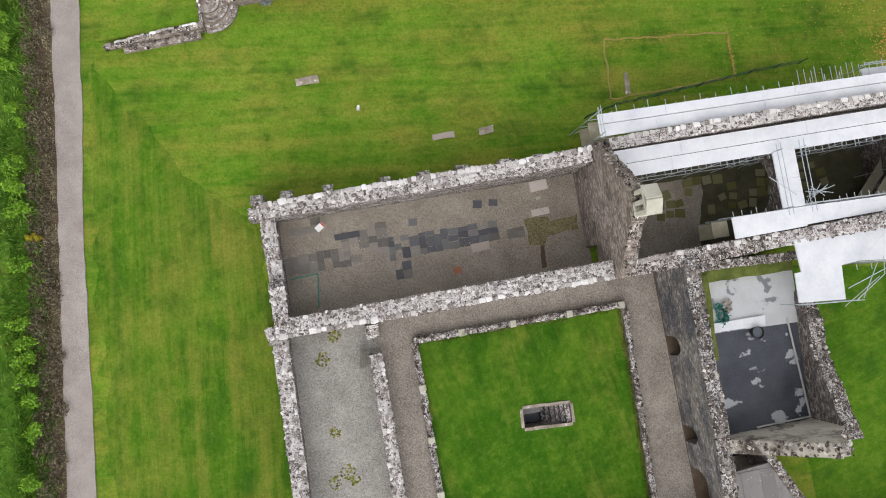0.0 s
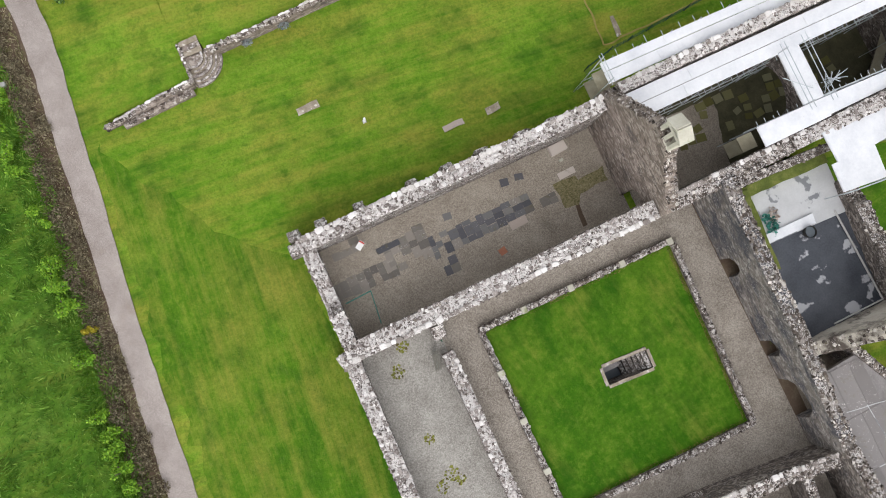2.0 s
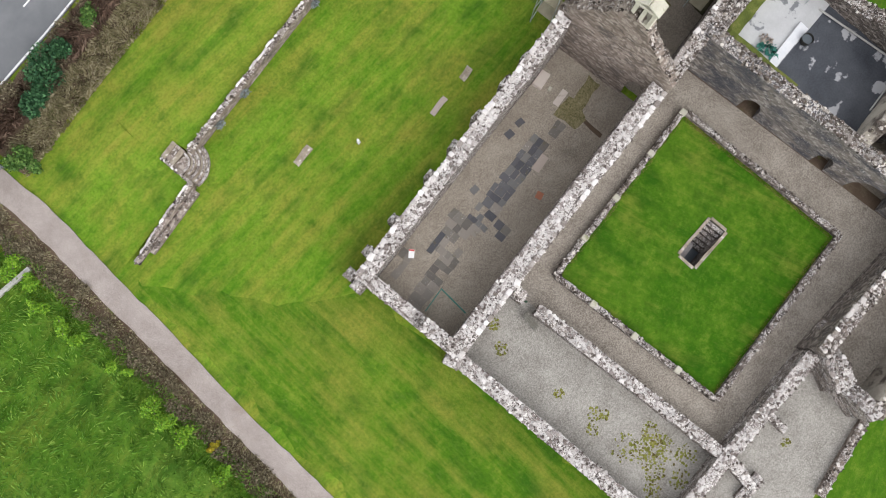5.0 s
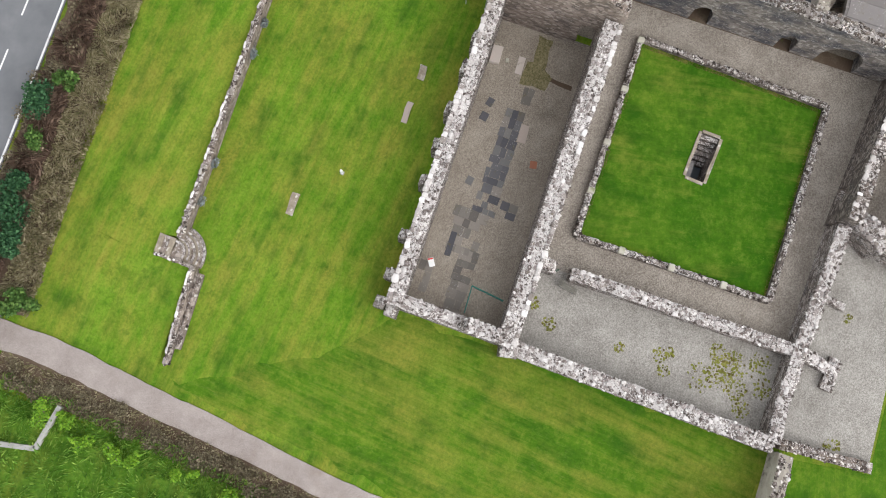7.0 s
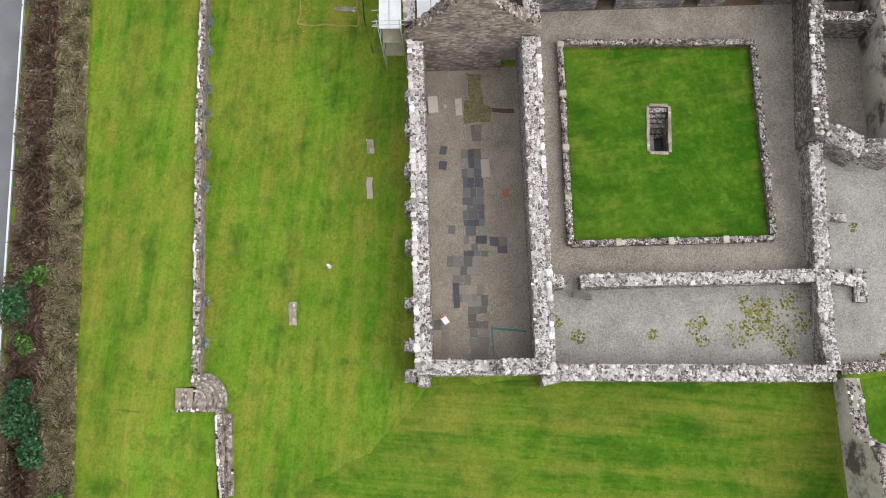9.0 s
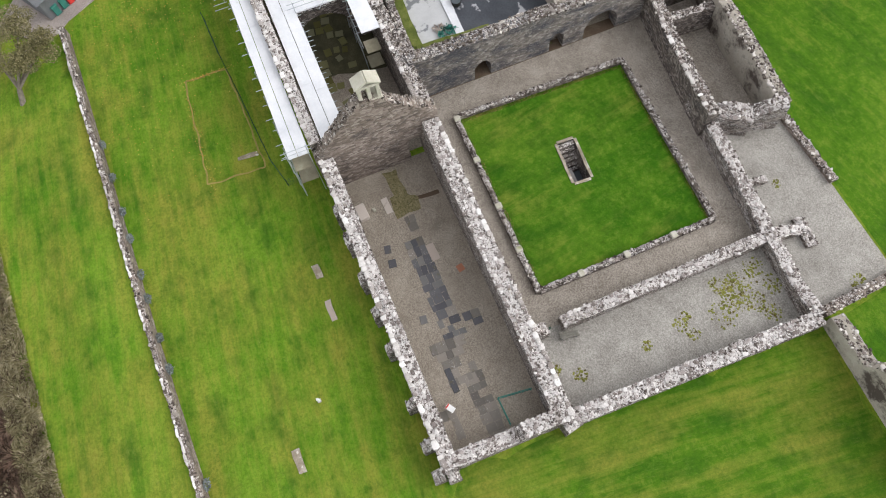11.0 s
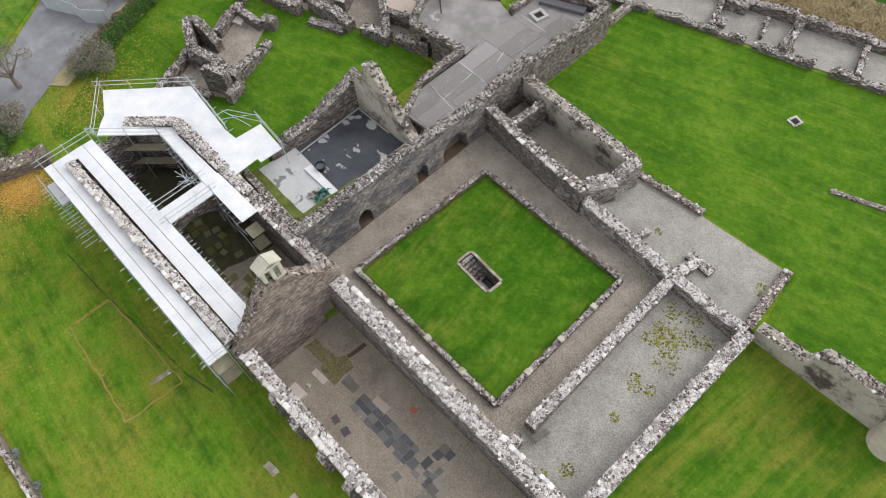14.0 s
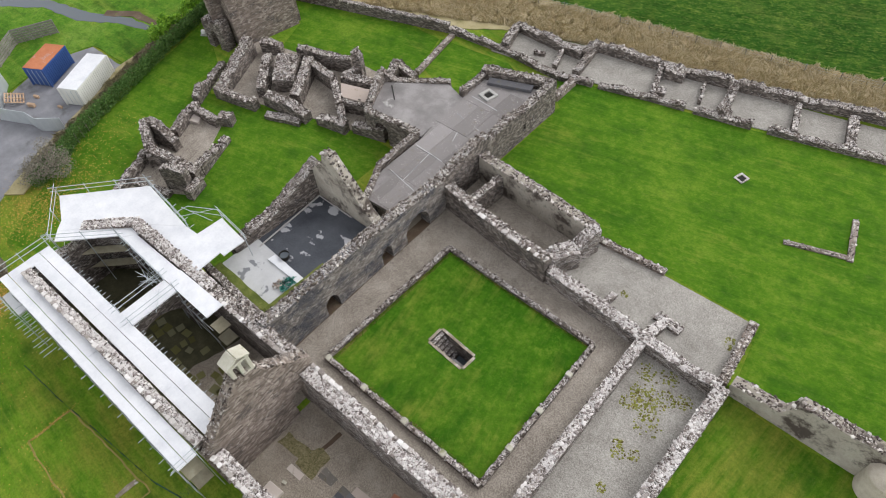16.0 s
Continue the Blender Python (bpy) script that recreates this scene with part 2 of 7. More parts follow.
M_BOARD = speckled("scaffold_board", [(0.3, (0.24, 0.21, 0.15)), (0.55, (0.36, 0.33, 0.24)), (0.75, (0.48, 0.45, 0.36))], 1.2, 18, bump=0.2)
GREYS = [(0.28, (0.045, 0.035, 0.031)), (0.45, (0.105, 0.083, 0.073)), (0.6, (0.19, 0.155, 0.137)), (0.78, (0.37, 0.325, 0.295))]
M_WALL = rubble("rubble_stone", GREYS)
M_WALL_W = rubble("rubble_white_lichen", GREYS, lichen=0.49)
M_WALL_B = rubble("brown_rubble", [(0.2, (0.13, 0.098, 0.08)), (0.45, (0.225, 0.175, 0.147)), (0.62, (0.31, 0.25, 0.215)), (0.8, (0.42, 0.36, 0.315))], 2.9, 0.6, (0.12, 0.1, 0.088))
M_WALL_S = rubble("slate_blue_rubble", [(0.2, (0.12, 0.104, 0.096)), (0.45, (0.205, 0.18, 0.165)), (0.62, (0.29, 0.26, 0.243)), (0.8, (0.42, 0.39, 0.365))], 3.2, 0.58, blot=((0.042, 0.047, 0.062), 0.45, 0.8))
M_PLASTER = speckled("stained_plaster", [(0.3, (0.27, 0.235, 0.2)), (0.55, (0.39, 0.36, 0.31)), (0.75, (0.52, 0.5, 0.44))], 1.0, 10, bump=0.4, stain=((0.075, 0.06, 0.052), 0.5, 0.5))
M_CAP = varied("lichen_cap_stone", [(0.12, (0.06, 0.046, 0.04)), (0.4, (0.115, 0.09, 0.08)), (0.66, (0.2, 0.165, 0.148)), (0.86, (0.62, 0.58, 0.55))], lichen=0.535)
M_CAP_M = varied("pale_lichen_stone", [(0.1, (0.125, 0.103, 0.095)), (0.36, (0.235, 0.202, 0.19)), (0.66, (0.41, 0.372, 0.36)), (0.88, (0.72, 0.69, 0.68))], lichen=0.55)
M_CAP_W = varied("white_lichen_cap", [(0.05, (0.15, 0.125, 0.112)), (0.3, (0.33, 0.295, 0.275)), (0.55, (0.58, 0.55, 0.535)), (0.88, (0.78, 0.755, 0.75))], lichen=0.56)
M_CAP_D = varied("weathered_cap_stone", [(0.1, (0.05, 0.04, 0.034)), (0.45, (0.1, 0.08, 0.069)), (0.7, (0.18, 0.15, 0.13)), (0.92, (0.45, 0.42, 0.38))], lichen=0.555)
M_CHIP_L = foliage("lichened_rubble", [(0.28, (0.085, 0.068, 0.061)), (0.48, (0.18, 0.15, 0.138)), (0.62, (0.32, 0.28, 0.267)), (0.74, (0.72, 0.69, 0.67))], 0.92)
M_CHIP_D = foliage("weathered_rubble", [(0.28, (0.04, 0.032, 0.027)), (0.5, (0.1, 0.08, 0.069)), (0.66, (0.19, 0.16, 0.14)), (0.77, (0.66, 0.62, 0.58))], 0.92)
M_ASHLAR = speckled("ashlar", [(0.3, (0.36, 0.34, 0.28)), (0.55, (0.46, 0.44, 0.37)), (0.75, (0.56, 0.54, 0.48))], 1.5, 14, bump=0.3, stain=((0.25, 0.26, 0.14), 0.9, 0.58))
M_SLATE = varied("blue_flagstone", [(0.1, (0.075, 0.075, 0.085)), (0.5, (0.125, 0.122, 0.132)), (0.9, (0.2, 0.19, 0.18))], 0.7, lichen=0.66)
M_SLATE_D = varied("dusty_flagstone", [(0.1, (0.12, 0.108, 0.098)), (0.5, (0.19, 0.172, 0.155)), (0.9, (0.28, 0.25, 0.22))], 0.85, lichen=0.64)
M_MOSSFLAG = varied("mossy_flagstone", [(0.1, (0.10, 0.095, 0.03)), (0.5, (0.16, 0.15, 0.055)), (0.9, (0.2, 0.19, 0.12))], 0.9)
M_FLAG = varied("worn_flagstone", [(0.1, (0.40, 0.33, 0.29)), (0.5, (0.48, 0.41, 0.365)), (0.9, (0.54, 0.48, 0.44))], 0.8, lichen=0.68)
M_LEAD = speckled("roof_lead", [(0.3, (0.13, 0.12, 0.118)), (0.5, (0.215, 0.2, 0.198)), (0.7, (0.34, 0.32, 0.315))], 0.45, 9, rough=0.6, bump=0.15, stain=((0.5, 0.48, 0.46), 0.6, 0.6))
M_ROOFSLAB = varied("roof_slab_stone", [(0.1, (0.17, 0.155, 0.152)), (0.5, (0.225, 0.208, 0.205)), (0.9, (0.29, 0.27, 0.268))], 0.7, 1.6, lichen=0.63)
M_LEAD_L = speckled("pale_roof_screed", [(0.3, (0.42, 0.42, 0.43)), (0.6, (0.52, 0.52, 0.53)), (0.8, (0.58, 0.58, 0.58))], 0.6, 10, rough=0.5, bump=0.1, stain=((0.2, 0.205, 0.22), 0.5, 0.575, 0.02))
M_WET = speckled("wet_dark_roof", [(0.3, (0.04, 0.045, 0.055)), (0.6, (0.085, 0.09, 0.105)), (0.8, (0.16, 0.17, 0.19))], 0.35, 8, rough=0.22, bump=0.05, stain=((0.4, 0.4, 0.42), 0.6, 0.6, 0.03))
M_MOSS = speckled("moss", [(0.3, (0.09, 0.085, 0.02)), (0.5, (0.17, 0.18, 0.03)), (0.7, (0.26, 0.25, 0.06))], 1.2, 14, bump=0.5)
M_TURFTOP = speckled("wall_top_turf", [(0.3, (0.05, 0.065, 0.014)), (0.5, (0.1, 0.125, 0.024)), (0.7, (0.2, 0.195, 0.06))], 1.0, 12, bump=0.6)
# Near-black: painted shade of slot, drain and hatch; plain black on pole and bucket.
M_DARK = speckled("black_and_void_shade", [(0.3, (0.02, 0.02, 0.02)), (0.7, (0.035, 0.033, 0.03))], 1, 8, bump=0.2)
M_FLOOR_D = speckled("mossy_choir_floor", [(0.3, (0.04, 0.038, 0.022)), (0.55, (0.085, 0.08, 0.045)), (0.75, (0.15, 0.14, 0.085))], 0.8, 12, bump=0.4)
M_PLOT = speckled("worn_edging", [(0.3, (0.18, 0.17, 0.045)), (0.55, (0.3, 0.24, 0.075)), (0.75, (0.46, 0.32, 0.12))], 1.5, 9, bump=0.3)
M_OLDTILE = gravel("mossy_tile_floor", [(0.3, (0.09, 0.08, 0.035)), (0.5, (0.18, 0.16, 0.08)), (0.7, (0.28, 0.24, 0.14))], 1.2, 9)
M_LEAF = foliage("hedge_leaf", [(0.2, (0.035, 0.085, 0.016)), (0.5, (0.07, 0.15, 0.03)), (0.8, (0.13, 0.22, 0.05))])
M_LEAF_B = foliage("bright_leaf", [(0.2, (0.09, 0.21, 0.018)), (0.5, (0.17, 0.35, 0.025)), (0.8, (0.28, 0.45, 0.04))])
M_LEAF_Y = foliage("yellow_leaf", [(0.2, (0.30, 0.26, 0.02)), (0.8, (0.5, 0.42, 0.04))])
M_LEAF_D = foliage("evergreen_leaf", [(0.2, (0.012, 0.05, 0.02)), (0.5, (0.03, 0.09, 0.035)), (0.8, (0.06, 0.15, 0.06))])
M_SCRUB = foliage("dry_scrub", [(0.2, (0.08, 0.06, 0.04)), (0.5, (0.16, 0.13, 0.08)), (0.8, (0.27, 0.24, 0.16))])
M_HAY = foliage("hay_grass", [(0.2, (0.33, 0.28, 0.14)), (0.5, (0.56, 0.47, 0.30)), (0.8, (0.74, 0.65, 0.48))])
M_BARE = foliage("bare_twigs", [(0.2, (0.14, 0.125, 0.10)), (0.8, (0.28, 0.26, 0.21))])
M_FALLEN = foliage("fallen_leaf", [(0.2, (0.32, 0.16, 0.03)), (0.5, (0.5, 0.28, 0.05)), (0.8, (0.6, 0.42, 0.12))])
M_BANKGRASS = foliage("bank_dry_grass", [(0.2, (0.13, 0.125, 0.05)), (0.5, (0.26, 0.225, 0.13)), (0.8, (0.4, 0.35, 0.24))])
M_TWIG = foliage("red_brown_twigs", [(0.2, (0.05, 0.03, 0.022)), (0.5, (0.13, 0.08, 0.058)), (0.8, (0.24, 0.17, 0.13))])
M_HAYBED = speckled("dry_grass_bed", [(0.3, (0.19, 0.18, 0.07)), (0.5, (0.36, 0.31, 0.17)), (0.75, (0.5, 0.43, 0.28))], 0.6, 14, bump=0.6)
M_SOIL = speckled("bare_soil", [(0.3, (0.07, 0.045, 0.03)), (0.55, (0.12, 0.085, 0.06)), (0.75, (0.2, 0.165, 0.11))], 0.6, 10, bump=0.6, stain=((0.13, 0.15, 0.04), 0.5, 0.58))
M_BARK = speckled("bark", [(0.3, (0.12, 0.1, 0.08)), (0.7, (0.26, 0.23, 0.19))], 4, 20, bump=0.6)
M_BLUE = speckled("blue_steel", [(0.3, (0.03, 0.07, 0.22)), (0.7, (0.05, 0.11, 0.30))], 0.8, 10, rough=0.5, bump=0.05)
M_RUST = speckled("rusty_roof", [(0.3, (0.35, 0.11, 0.05)), (0.7, (0.5, 0.2, 0.1))], 0.6, 8, bump=0.1, stain=((0.35, 0.33, 0.35), 0.5, 0.58))
M_CREAM = speckled("cream_steel", [(0.3, (0.6, 0.6, 0.55)), (0.7, (0.72, 0.72, 0.68))], 0.6, 8, rough=0.5, bump=0.05)
M_OLDWOOD = speckled("grey_timber", [(0.3, (0.13, 0.12, 0.1)), (0.7, (0.26, 0.25, 0.22))], 1.5, 14, bump=0.3)
M_PALLET = speckled("pallet_wood", [(0.3, (0.35, 0.22, 0.14)), (0.7, (0.52, 0.38, 0.27))], 1.5, 14, bump=0.2)
M_STEEL = speckled("galvanised_sheet", [(0.3, (0.4, 0.43, 0.46)), (0.7, (0.55, 0.58, 0.6))], 1.0, 14, rough=0.4, bump=0.05, metal=0.3)
M_CONC = speckled("concrete", [(0.3, (0.32, 0.31, 0.3)), (0.7, (0.46, 0.45, 0.43))], 0.8, 16, bump=0.2)
M_ROOFS = speckled("slate_roof", [(0.3, (0.10, 0.105, 0.115)), (0.7, (0.17, 0.175, 0.185))], 1.0, 10, rough=0.6, bump=0.2)
M_NET = speckled("green_netting", [(0.3, (0.02, 0.06, 0.035)), (0.7, (0.04, 0.1, 0.06))], 2, 10, bump=0)
M_TEAL = speckled("teal_metal", [(0.3, (0.03, 0.16, 0.13)), (0.7, (0.06, 0.22, 0.18))], 2, 10, rough=0.5, bump=0)
M_RED = speckled("red_plastic", [(0.3, (0.5, 0.03, 0.03)), (0.7, (0.6, 0.06, 0.05))], 2, 10, rough=0.4, bump=0)
M_TERRA = speckled("terracotta", [(0.3, (0.34, 0.13, 0.08)), (0.7, (0.42, 0.19, 0.12))], 2, 12, bump=0.2)
M_STEP = speckled("worn_step_stone", [(0.3, (0.17, 0.14, 0.105)), (0.5, (0.29, 0.245, 0.19)), (0.68, (0.46, 0.41, 0.35))], 1.4, 7, bump=0.5, stain=((0.55, 0.52, 0.47), 3.0, 0.62, 0.05))
M_BRICK = rubble("old_brick", [(0.2, (0.12, 0.1, 0.08)), (0.5, (0.2, 0.16, 0.12)), (0.8, (0.3, 0.26, 0.2))], 3.0, 0.66)
m_, nt_, b_ = nodes_of("water", 0.08)
b_.inputs["Base Color"].default_value = (0.10, 0.115, 0.13, 1)
relief(nt_, b_, fuzz(nt_, place(nt_), 3.0, 3), 0.25, 0.03)
M_WATER = m_


# ---- builders ----
def mesh_ob(name, verts, faces, mat, parent=None, smooth=False, label="", category="", group="", kind=""):
    me = bpy.data.meshes.new(name)
    me.from_pydata([tuple(v) for v in verts], [], faces)
    me.materials.append(mat)
    if smooth:
        me.polygons.foreach_set("use_smooth", [True] * len(me.polygons))
    me.update()
    ob = new(name, me)
    ob.parent = parent
    return tagged(ob, label, category, group, kind)


def part(name, bm, mat, parent, label=""):
    me = bpy.data.meshes.new(name)
    bm.to_mesh(me)
    bm.free()
    me.materials.append(mat)
    ob = new(name, me)
    ob.parent = parent
    return tagged(ob, label)


def thing(name, label, category, group="", at=(0, 0, 0), turn=0.0, kind=""):
    ob = tagged(new(name), label, category, group, kind)
    ob.matrix_world = pose(*at, 0, 0, turn)
    return ob


def box_bm(cx, cy, cz, sx, sy, sz, bevel=0.0, turn=0.0):
    bm = bmesh.new()
    bmesh.ops.create_cube(bm, size=1.0)
    bmesh.ops.scale(bm, vec=(sx, sy, sz), verts=bm.verts)
    if bevel:
        bmesh.ops.bevel(bm, geom=bm.edges[:], offset=bevel, segments=1, affect="EDGES")
    bmesh.ops.transform(bm, matrix=pose(cx, cy, cz, 0, 0, turn), verts=bm.verts)
    return bm


def slab(name, pts, z0, z1, mat, parent=None, wob=0.0, step=0.6, **tags):
    """A flat piece of ground, floor or roof with thickness; wob frays its outline."""
    out = []
    n = len(pts)
    for i in range(n):
        a, b = Vector(pts[i]), Vector(pts[(i + 1) % n])
        k = max(1, int((b - a).length / step)) if wob else 1
        for j in range(k):
            p = a.lerp(b, j / k)
            if wob:
                q = noise.noise_vector(Vector((p.x * 0.9, p.y * 0.9, 3.3)))
                p = p + Vector((q.x, q.y)) * wob
            out.append(p)
    n = len(out)
    verts = [(p.x, p.y, z1) for p in out] + [(p.x, p.y, z0) for p in out]
    faces = [list(range(n))] + [[i, i + n, (i + 1) % n + n, (i + 1) % n] for i in range(n)]
    area = sum(out[i].x * out[(i + 1) % n].y - out[(i + 1) % n].x * out[i].y for i in range(n))
    if area < 0:
        faces = [f[::-1] for f in faces]
    return mesh_ob(name, verts, faces, mat, parent, **tags)


def lerp_prof(prof, s):
    if s <= prof[0][0]:
        return prof[0][1]
    for (a, x), (b, y) in zip(prof, prof[1:]):
        if s <= b:
            return x + (y - x) * (s - a) / max(b - a, 1e-6)
    return prof[-1][1]


STONES = []


def wall(name, p0, p1, t, prof, label, mat=None, cap=None, openings=(), z0=0.0, jag=0.14, batter=0.0, caps=1.0, cs=0.32,
         parent=None, category="wall", kind="structure", group="", coping=0):
    """coping: 1 or -1 lays a row of pale blocks along one side, 2 along both. A rubble wall along p0-p1, t thick. prof: height, or (distance, height) pairs. openings: (from, to, sill, top, rise of arch)."""
    mat = mat or M_WALL
    cap = cap or (M_CAP_M if mat is M_WALL_W else M_CAP)
    p0, p1 = Vector(p0), Vector(p1)
    d = p1 - p0
    L = d.length
    d /= L
    nrm = Vector((-d.y, d.x))
    if not isinstance(prof, (list, tuple)):
        prof = [(0, prof), (L, prof)]
    seed = p0.x * 1.7 + p0.y * 2.3

    def top(s):
        q = noise.noise(Vector((s * 0.55 + seed, 1.3, 0))) + 0.6 * noise.noise(Vector((s * 1.7 + seed, 5.1, 0)))
        return max(z0 + 0.12, lerp_prof(prof, s) + jag * q)

    runs, at = [], 0.0
    for a, b, lo, hi, rise in sorted(openings):
        if a > at:
            runs.append((at, a, lambda s: z0, top))
        if lo > z0 + 0.05:
            runs.append((a, b, lambda s: z0, lambda s, lo=lo: lo))
        mid, half = (a + b) / 2, (b - a) / 2

        def arch(s, hi=hi, rise=rise, mid=mid, half=half):
            return hi - rise * (1 - math.sqrt(max(0.0, 1 - ((s - mid) / half) ** 2)))
        if hi < max(top(a), top(mid), top(b)) - 0.1:
            runs.append((a, b, arch, top))
        at = b
    if at < L - 0.01:
        runs.append((at, L, lambda s: z0, top))
    verts, faces = [], []
    for a, b, lo, hi in runs:
        k = max(2, int((b - a) / 0.32))
        hm = max(hi(a + (b - a) * i / k) - lo(a + (b - a) * i / k) for i in range(k + 1))
        nz = max(1, int(hm / 0.55))
        base, rings = len(verts), 2 * (nz + 1) + 1
        for i in range(k + 1):
            s = a + (b - a) * i / k
            zl, zh = lo(s), max(hi(s), lo(s) + 0.08)
            row = []
            for side in (1, -1):
                col = []
                for j in range(nz + 1):
                    f = j / nz
                    z = zl + (zh - zl) * f
                    col.append((side * (t / 2 + batter * (1 - f)), z))
                row.append(col)
            ring = row[0] + [(0.0, zh + 0.07)] + row[1][::-1]
            for o, z in ring:
                p = p0 + d * s + nrm * o
                q = noise.noise_vector(Vector((p.x * 1.9, p.y * 1.9, z * 1.9)))
                am = 0.07 if z > z0 + 0.02 else 0.02
                verts.append((p.x + q.x * am, p.y + q.y * am, z + (q.z * 0.06 if z > z0 + 0.1 else -0.03)))
        for i in range(k):
            for j in range(rings):
                j2 = (j + 1) % rings
                v = base + i * rings
                faces.append((v + j, v + j2, v + rings + j2, v + rings + j))
        faces.append(tuple(base + j for j in range(rings))[::-1])
        faces.append(tuple(base + k * rings + j for j in range(rings)))
    ob = mesh_ob(name, verts, faces, mat, parent, label=label, category="" if parent else category, kind="" if parent else kind, group=group)
    if caps:
        rnd = random.Random(int(abs(seed) * 1000) + len(name))
        s = cs / 2
        spots = []
        while s < L:
            inside = [o for o in openings if o[0] < s < o[1] and o[3] >= top(s) - 0.1]
            if not inside:
                rows = max(1, round(t / cs))
                for r in range(rows):
                    if rnd.random() < caps:
                        o = (r + 0.5) / rows * t - t / 2 + rnd.uniform(-0.06, 0.06)
                        p = p0 + d * (s + rnd.uniform(-0.1, 0.1)) + nrm * o
                        k = cs * rnd.uniform(0.4, 0.95)
                        spots.append((p.x, p.y, top(s) + rnd.uniform(-0.03, 0.09), k, math.degrees(math.atan2(d.y, d.x)) + rnd.uniform(-30, 30), rnd.uniform(-10, 10)))
            s += cs
        for side in ((1,) if coping == 1 else (-1,) if coping == -1 else (1, -1) if coping == 2 else ()):
            row_, s = [], 0.25
            wd = min(0.36, t * 0.42)
            while s < L - 0.2:
                k = rnd.uniform(0.22, 0.58)
                if rnd.random() < 0.66 and not any(q[0] < s + k / 2 < q[1] and q[3] >= top(s) - 0.1 for q in openings):
                    p = p0 + d * (s + k / 2) + nrm * side * (t / 2 - wd * 0.45 + rnd.uniform(-0.04, 0.04))
                    row_.append((p.x, p.y, top(s + k / 2) + 0.07, (k * 1.05, wd * rnd.uniform(0.9, 1.25), 0.3), math.degrees(math.atan2(d.y, d.x)) + rnd.uniform(-6, 6), rnd.uniform(-4, 4)))
                s += k
            STONES.append((ob, M_CAP_W, row_[:300]))
        STONES.append((ob, cap, spots[:300]))
        if not (parent and parent.parent):
            small = []
            for i in range(int(L * t * 26 * caps)):
                s = rnd.uniform(0.05, L - 0.05)
                if any(q[0] < s < q[1] and q[3] >= top(s) - 0.1 for q in openings):
                    continue
                p = p0 + d * s + nrm * (rnd.uniform(-0.52, 0.52) * t)
                small.append((p.x, p.y, top(s) + rnd.uniform(-0.05, 0.07)))
            if small:
                chips(ob, M_CHIP_L if cap is M_CAP_M else M_CHIP_D, small, len(small))
    return ob


CHIPS = []


def chips(ob, mat, spots, seed):
    """Small loose stones bedded in a wall top, in one mesh."""
    rs_ = np.random.RandomState(seed)
    n = len(spots)
    c = np.array(spots)
    base = np.array([(x, y, z) for x in (-1, 1) for y in (-1, 1) for z in (-1, 1)], float)
    k = rs_.uniform(0.03, 0.10, (n, 1, 3))
    v = base[None] * k * rs_.uniform(0.65, 1.25, (n, 8, 3))
    a = rs_.uniform(0, math.tau, n)
    ca, sa = np.cos(a)[:, None], np.sin(a)[:, None]
    v = np.stack([v[:, :, 0] * ca - v[:, :, 1] * sa, v[:, :, 0] * sa + v[:, :, 1] * ca, v[:, :, 2] * 0.7], 2) + c[:, None, :]
    quad = np.array([(0, 1, 3, 2), (4, 6, 7, 5), (0, 4, 5, 1), (2, 3, 7, 6), (1, 5, 7, 3), (0, 2, 6, 4)])
    f = (quad[None] + 8 * np.arange(n)[:, None, None]).reshape(-1, 4)
    mesh_ob("small_rubble", v.reshape(-1, 3).tolist(), f.tolist(), mat, ob, kind="stuff")


def leaf_cloud(name, blobs, n, size, mat, parent, seed=1, flat=0.0, upright=False, kind="", label=""):
    """Many small leaves or blades in clumps. blobs: (x, y, z, rx, ry, rz)."""
    rnd = np.random.RandomState(seed)
    vols = np.array([b[3] * b[4] * b[5] for b in blobs])
    pick = rnd.choice(len(blobs), n, p=vols / vols.sum())
    bl = np.array(blobs)[pick]
    dirs = rnd.normal(size=(n, 3))
    dirs /= np.linalg.norm(dirs, axis=1)[:, None]
    rad = rnd.uniform(0.35, 1.0, (n, 1)) ** 0.5
    c = bl[:, :3] + dirs * rad * bl[:, 3:6] * (1 + 0.15 * rnd.normal(size=(n, 1)))
    c[:, 2] = np.maximum(c[:, 2], 0.03)
    if upright:
        a = np.column_stack([rnd.normal(size=n), rnd.normal(size=n), np.zeros(n)])
        a /= np.linalg.norm(a, axis=1)[:, None]
        b = np.column_stack([rnd.normal(0, 0.45, n), rnd.normal(0, 0.45, n), np.ones(n)])
        a, b = a * size * 0.18, b * size * rnd.uniform(0.7, 1.5, (n, 1))
    else:
        a = rnd.normal(size=(n, 3))
        a /= np.linalg.norm(a, axis=1)[:, None]
        b = np.cross(a, rnd.normal(size=(n, 3)))
        b /= np.linalg.norm(b, axis=1)[:, None]
        k = size * rnd.uniform(0.6, 1.4, (n, 1))
        a, b = a * k * 0.7, b * k
    v = np.stack([c - a, c - b * 0.5, c + a, c + b], 1).reshape(-1, 3)
    f = np.arange(4 * n).reshape(-1, 4)
    return mesh_ob(name, v.tolist(), f.tolist(), mat, parent, kind=kind, label=label)


def tube(name, a, b, r, mat, parent, sides=6):
    a, b = Vector(a), Vector(b)
    q = (b - a).to_track_quat("Z", "Y")
    ring = [q @ Vector((r * math.cos(i * math.tau / sides), r * math.sin(i * math.tau / sides), 0)) for i in range(sides)]
    verts = [a + p for p in ring] + [b + p for p in ring]
    faces = [(i, (i + 1) % sides, (i + 1) % sides + sides, i + sides) for i in range(sides)] + [tuple(range(sides))[::-1], tuple(range(sides, 2 * sides))]
    return mesh_ob(name, verts, faces, mat, parent)


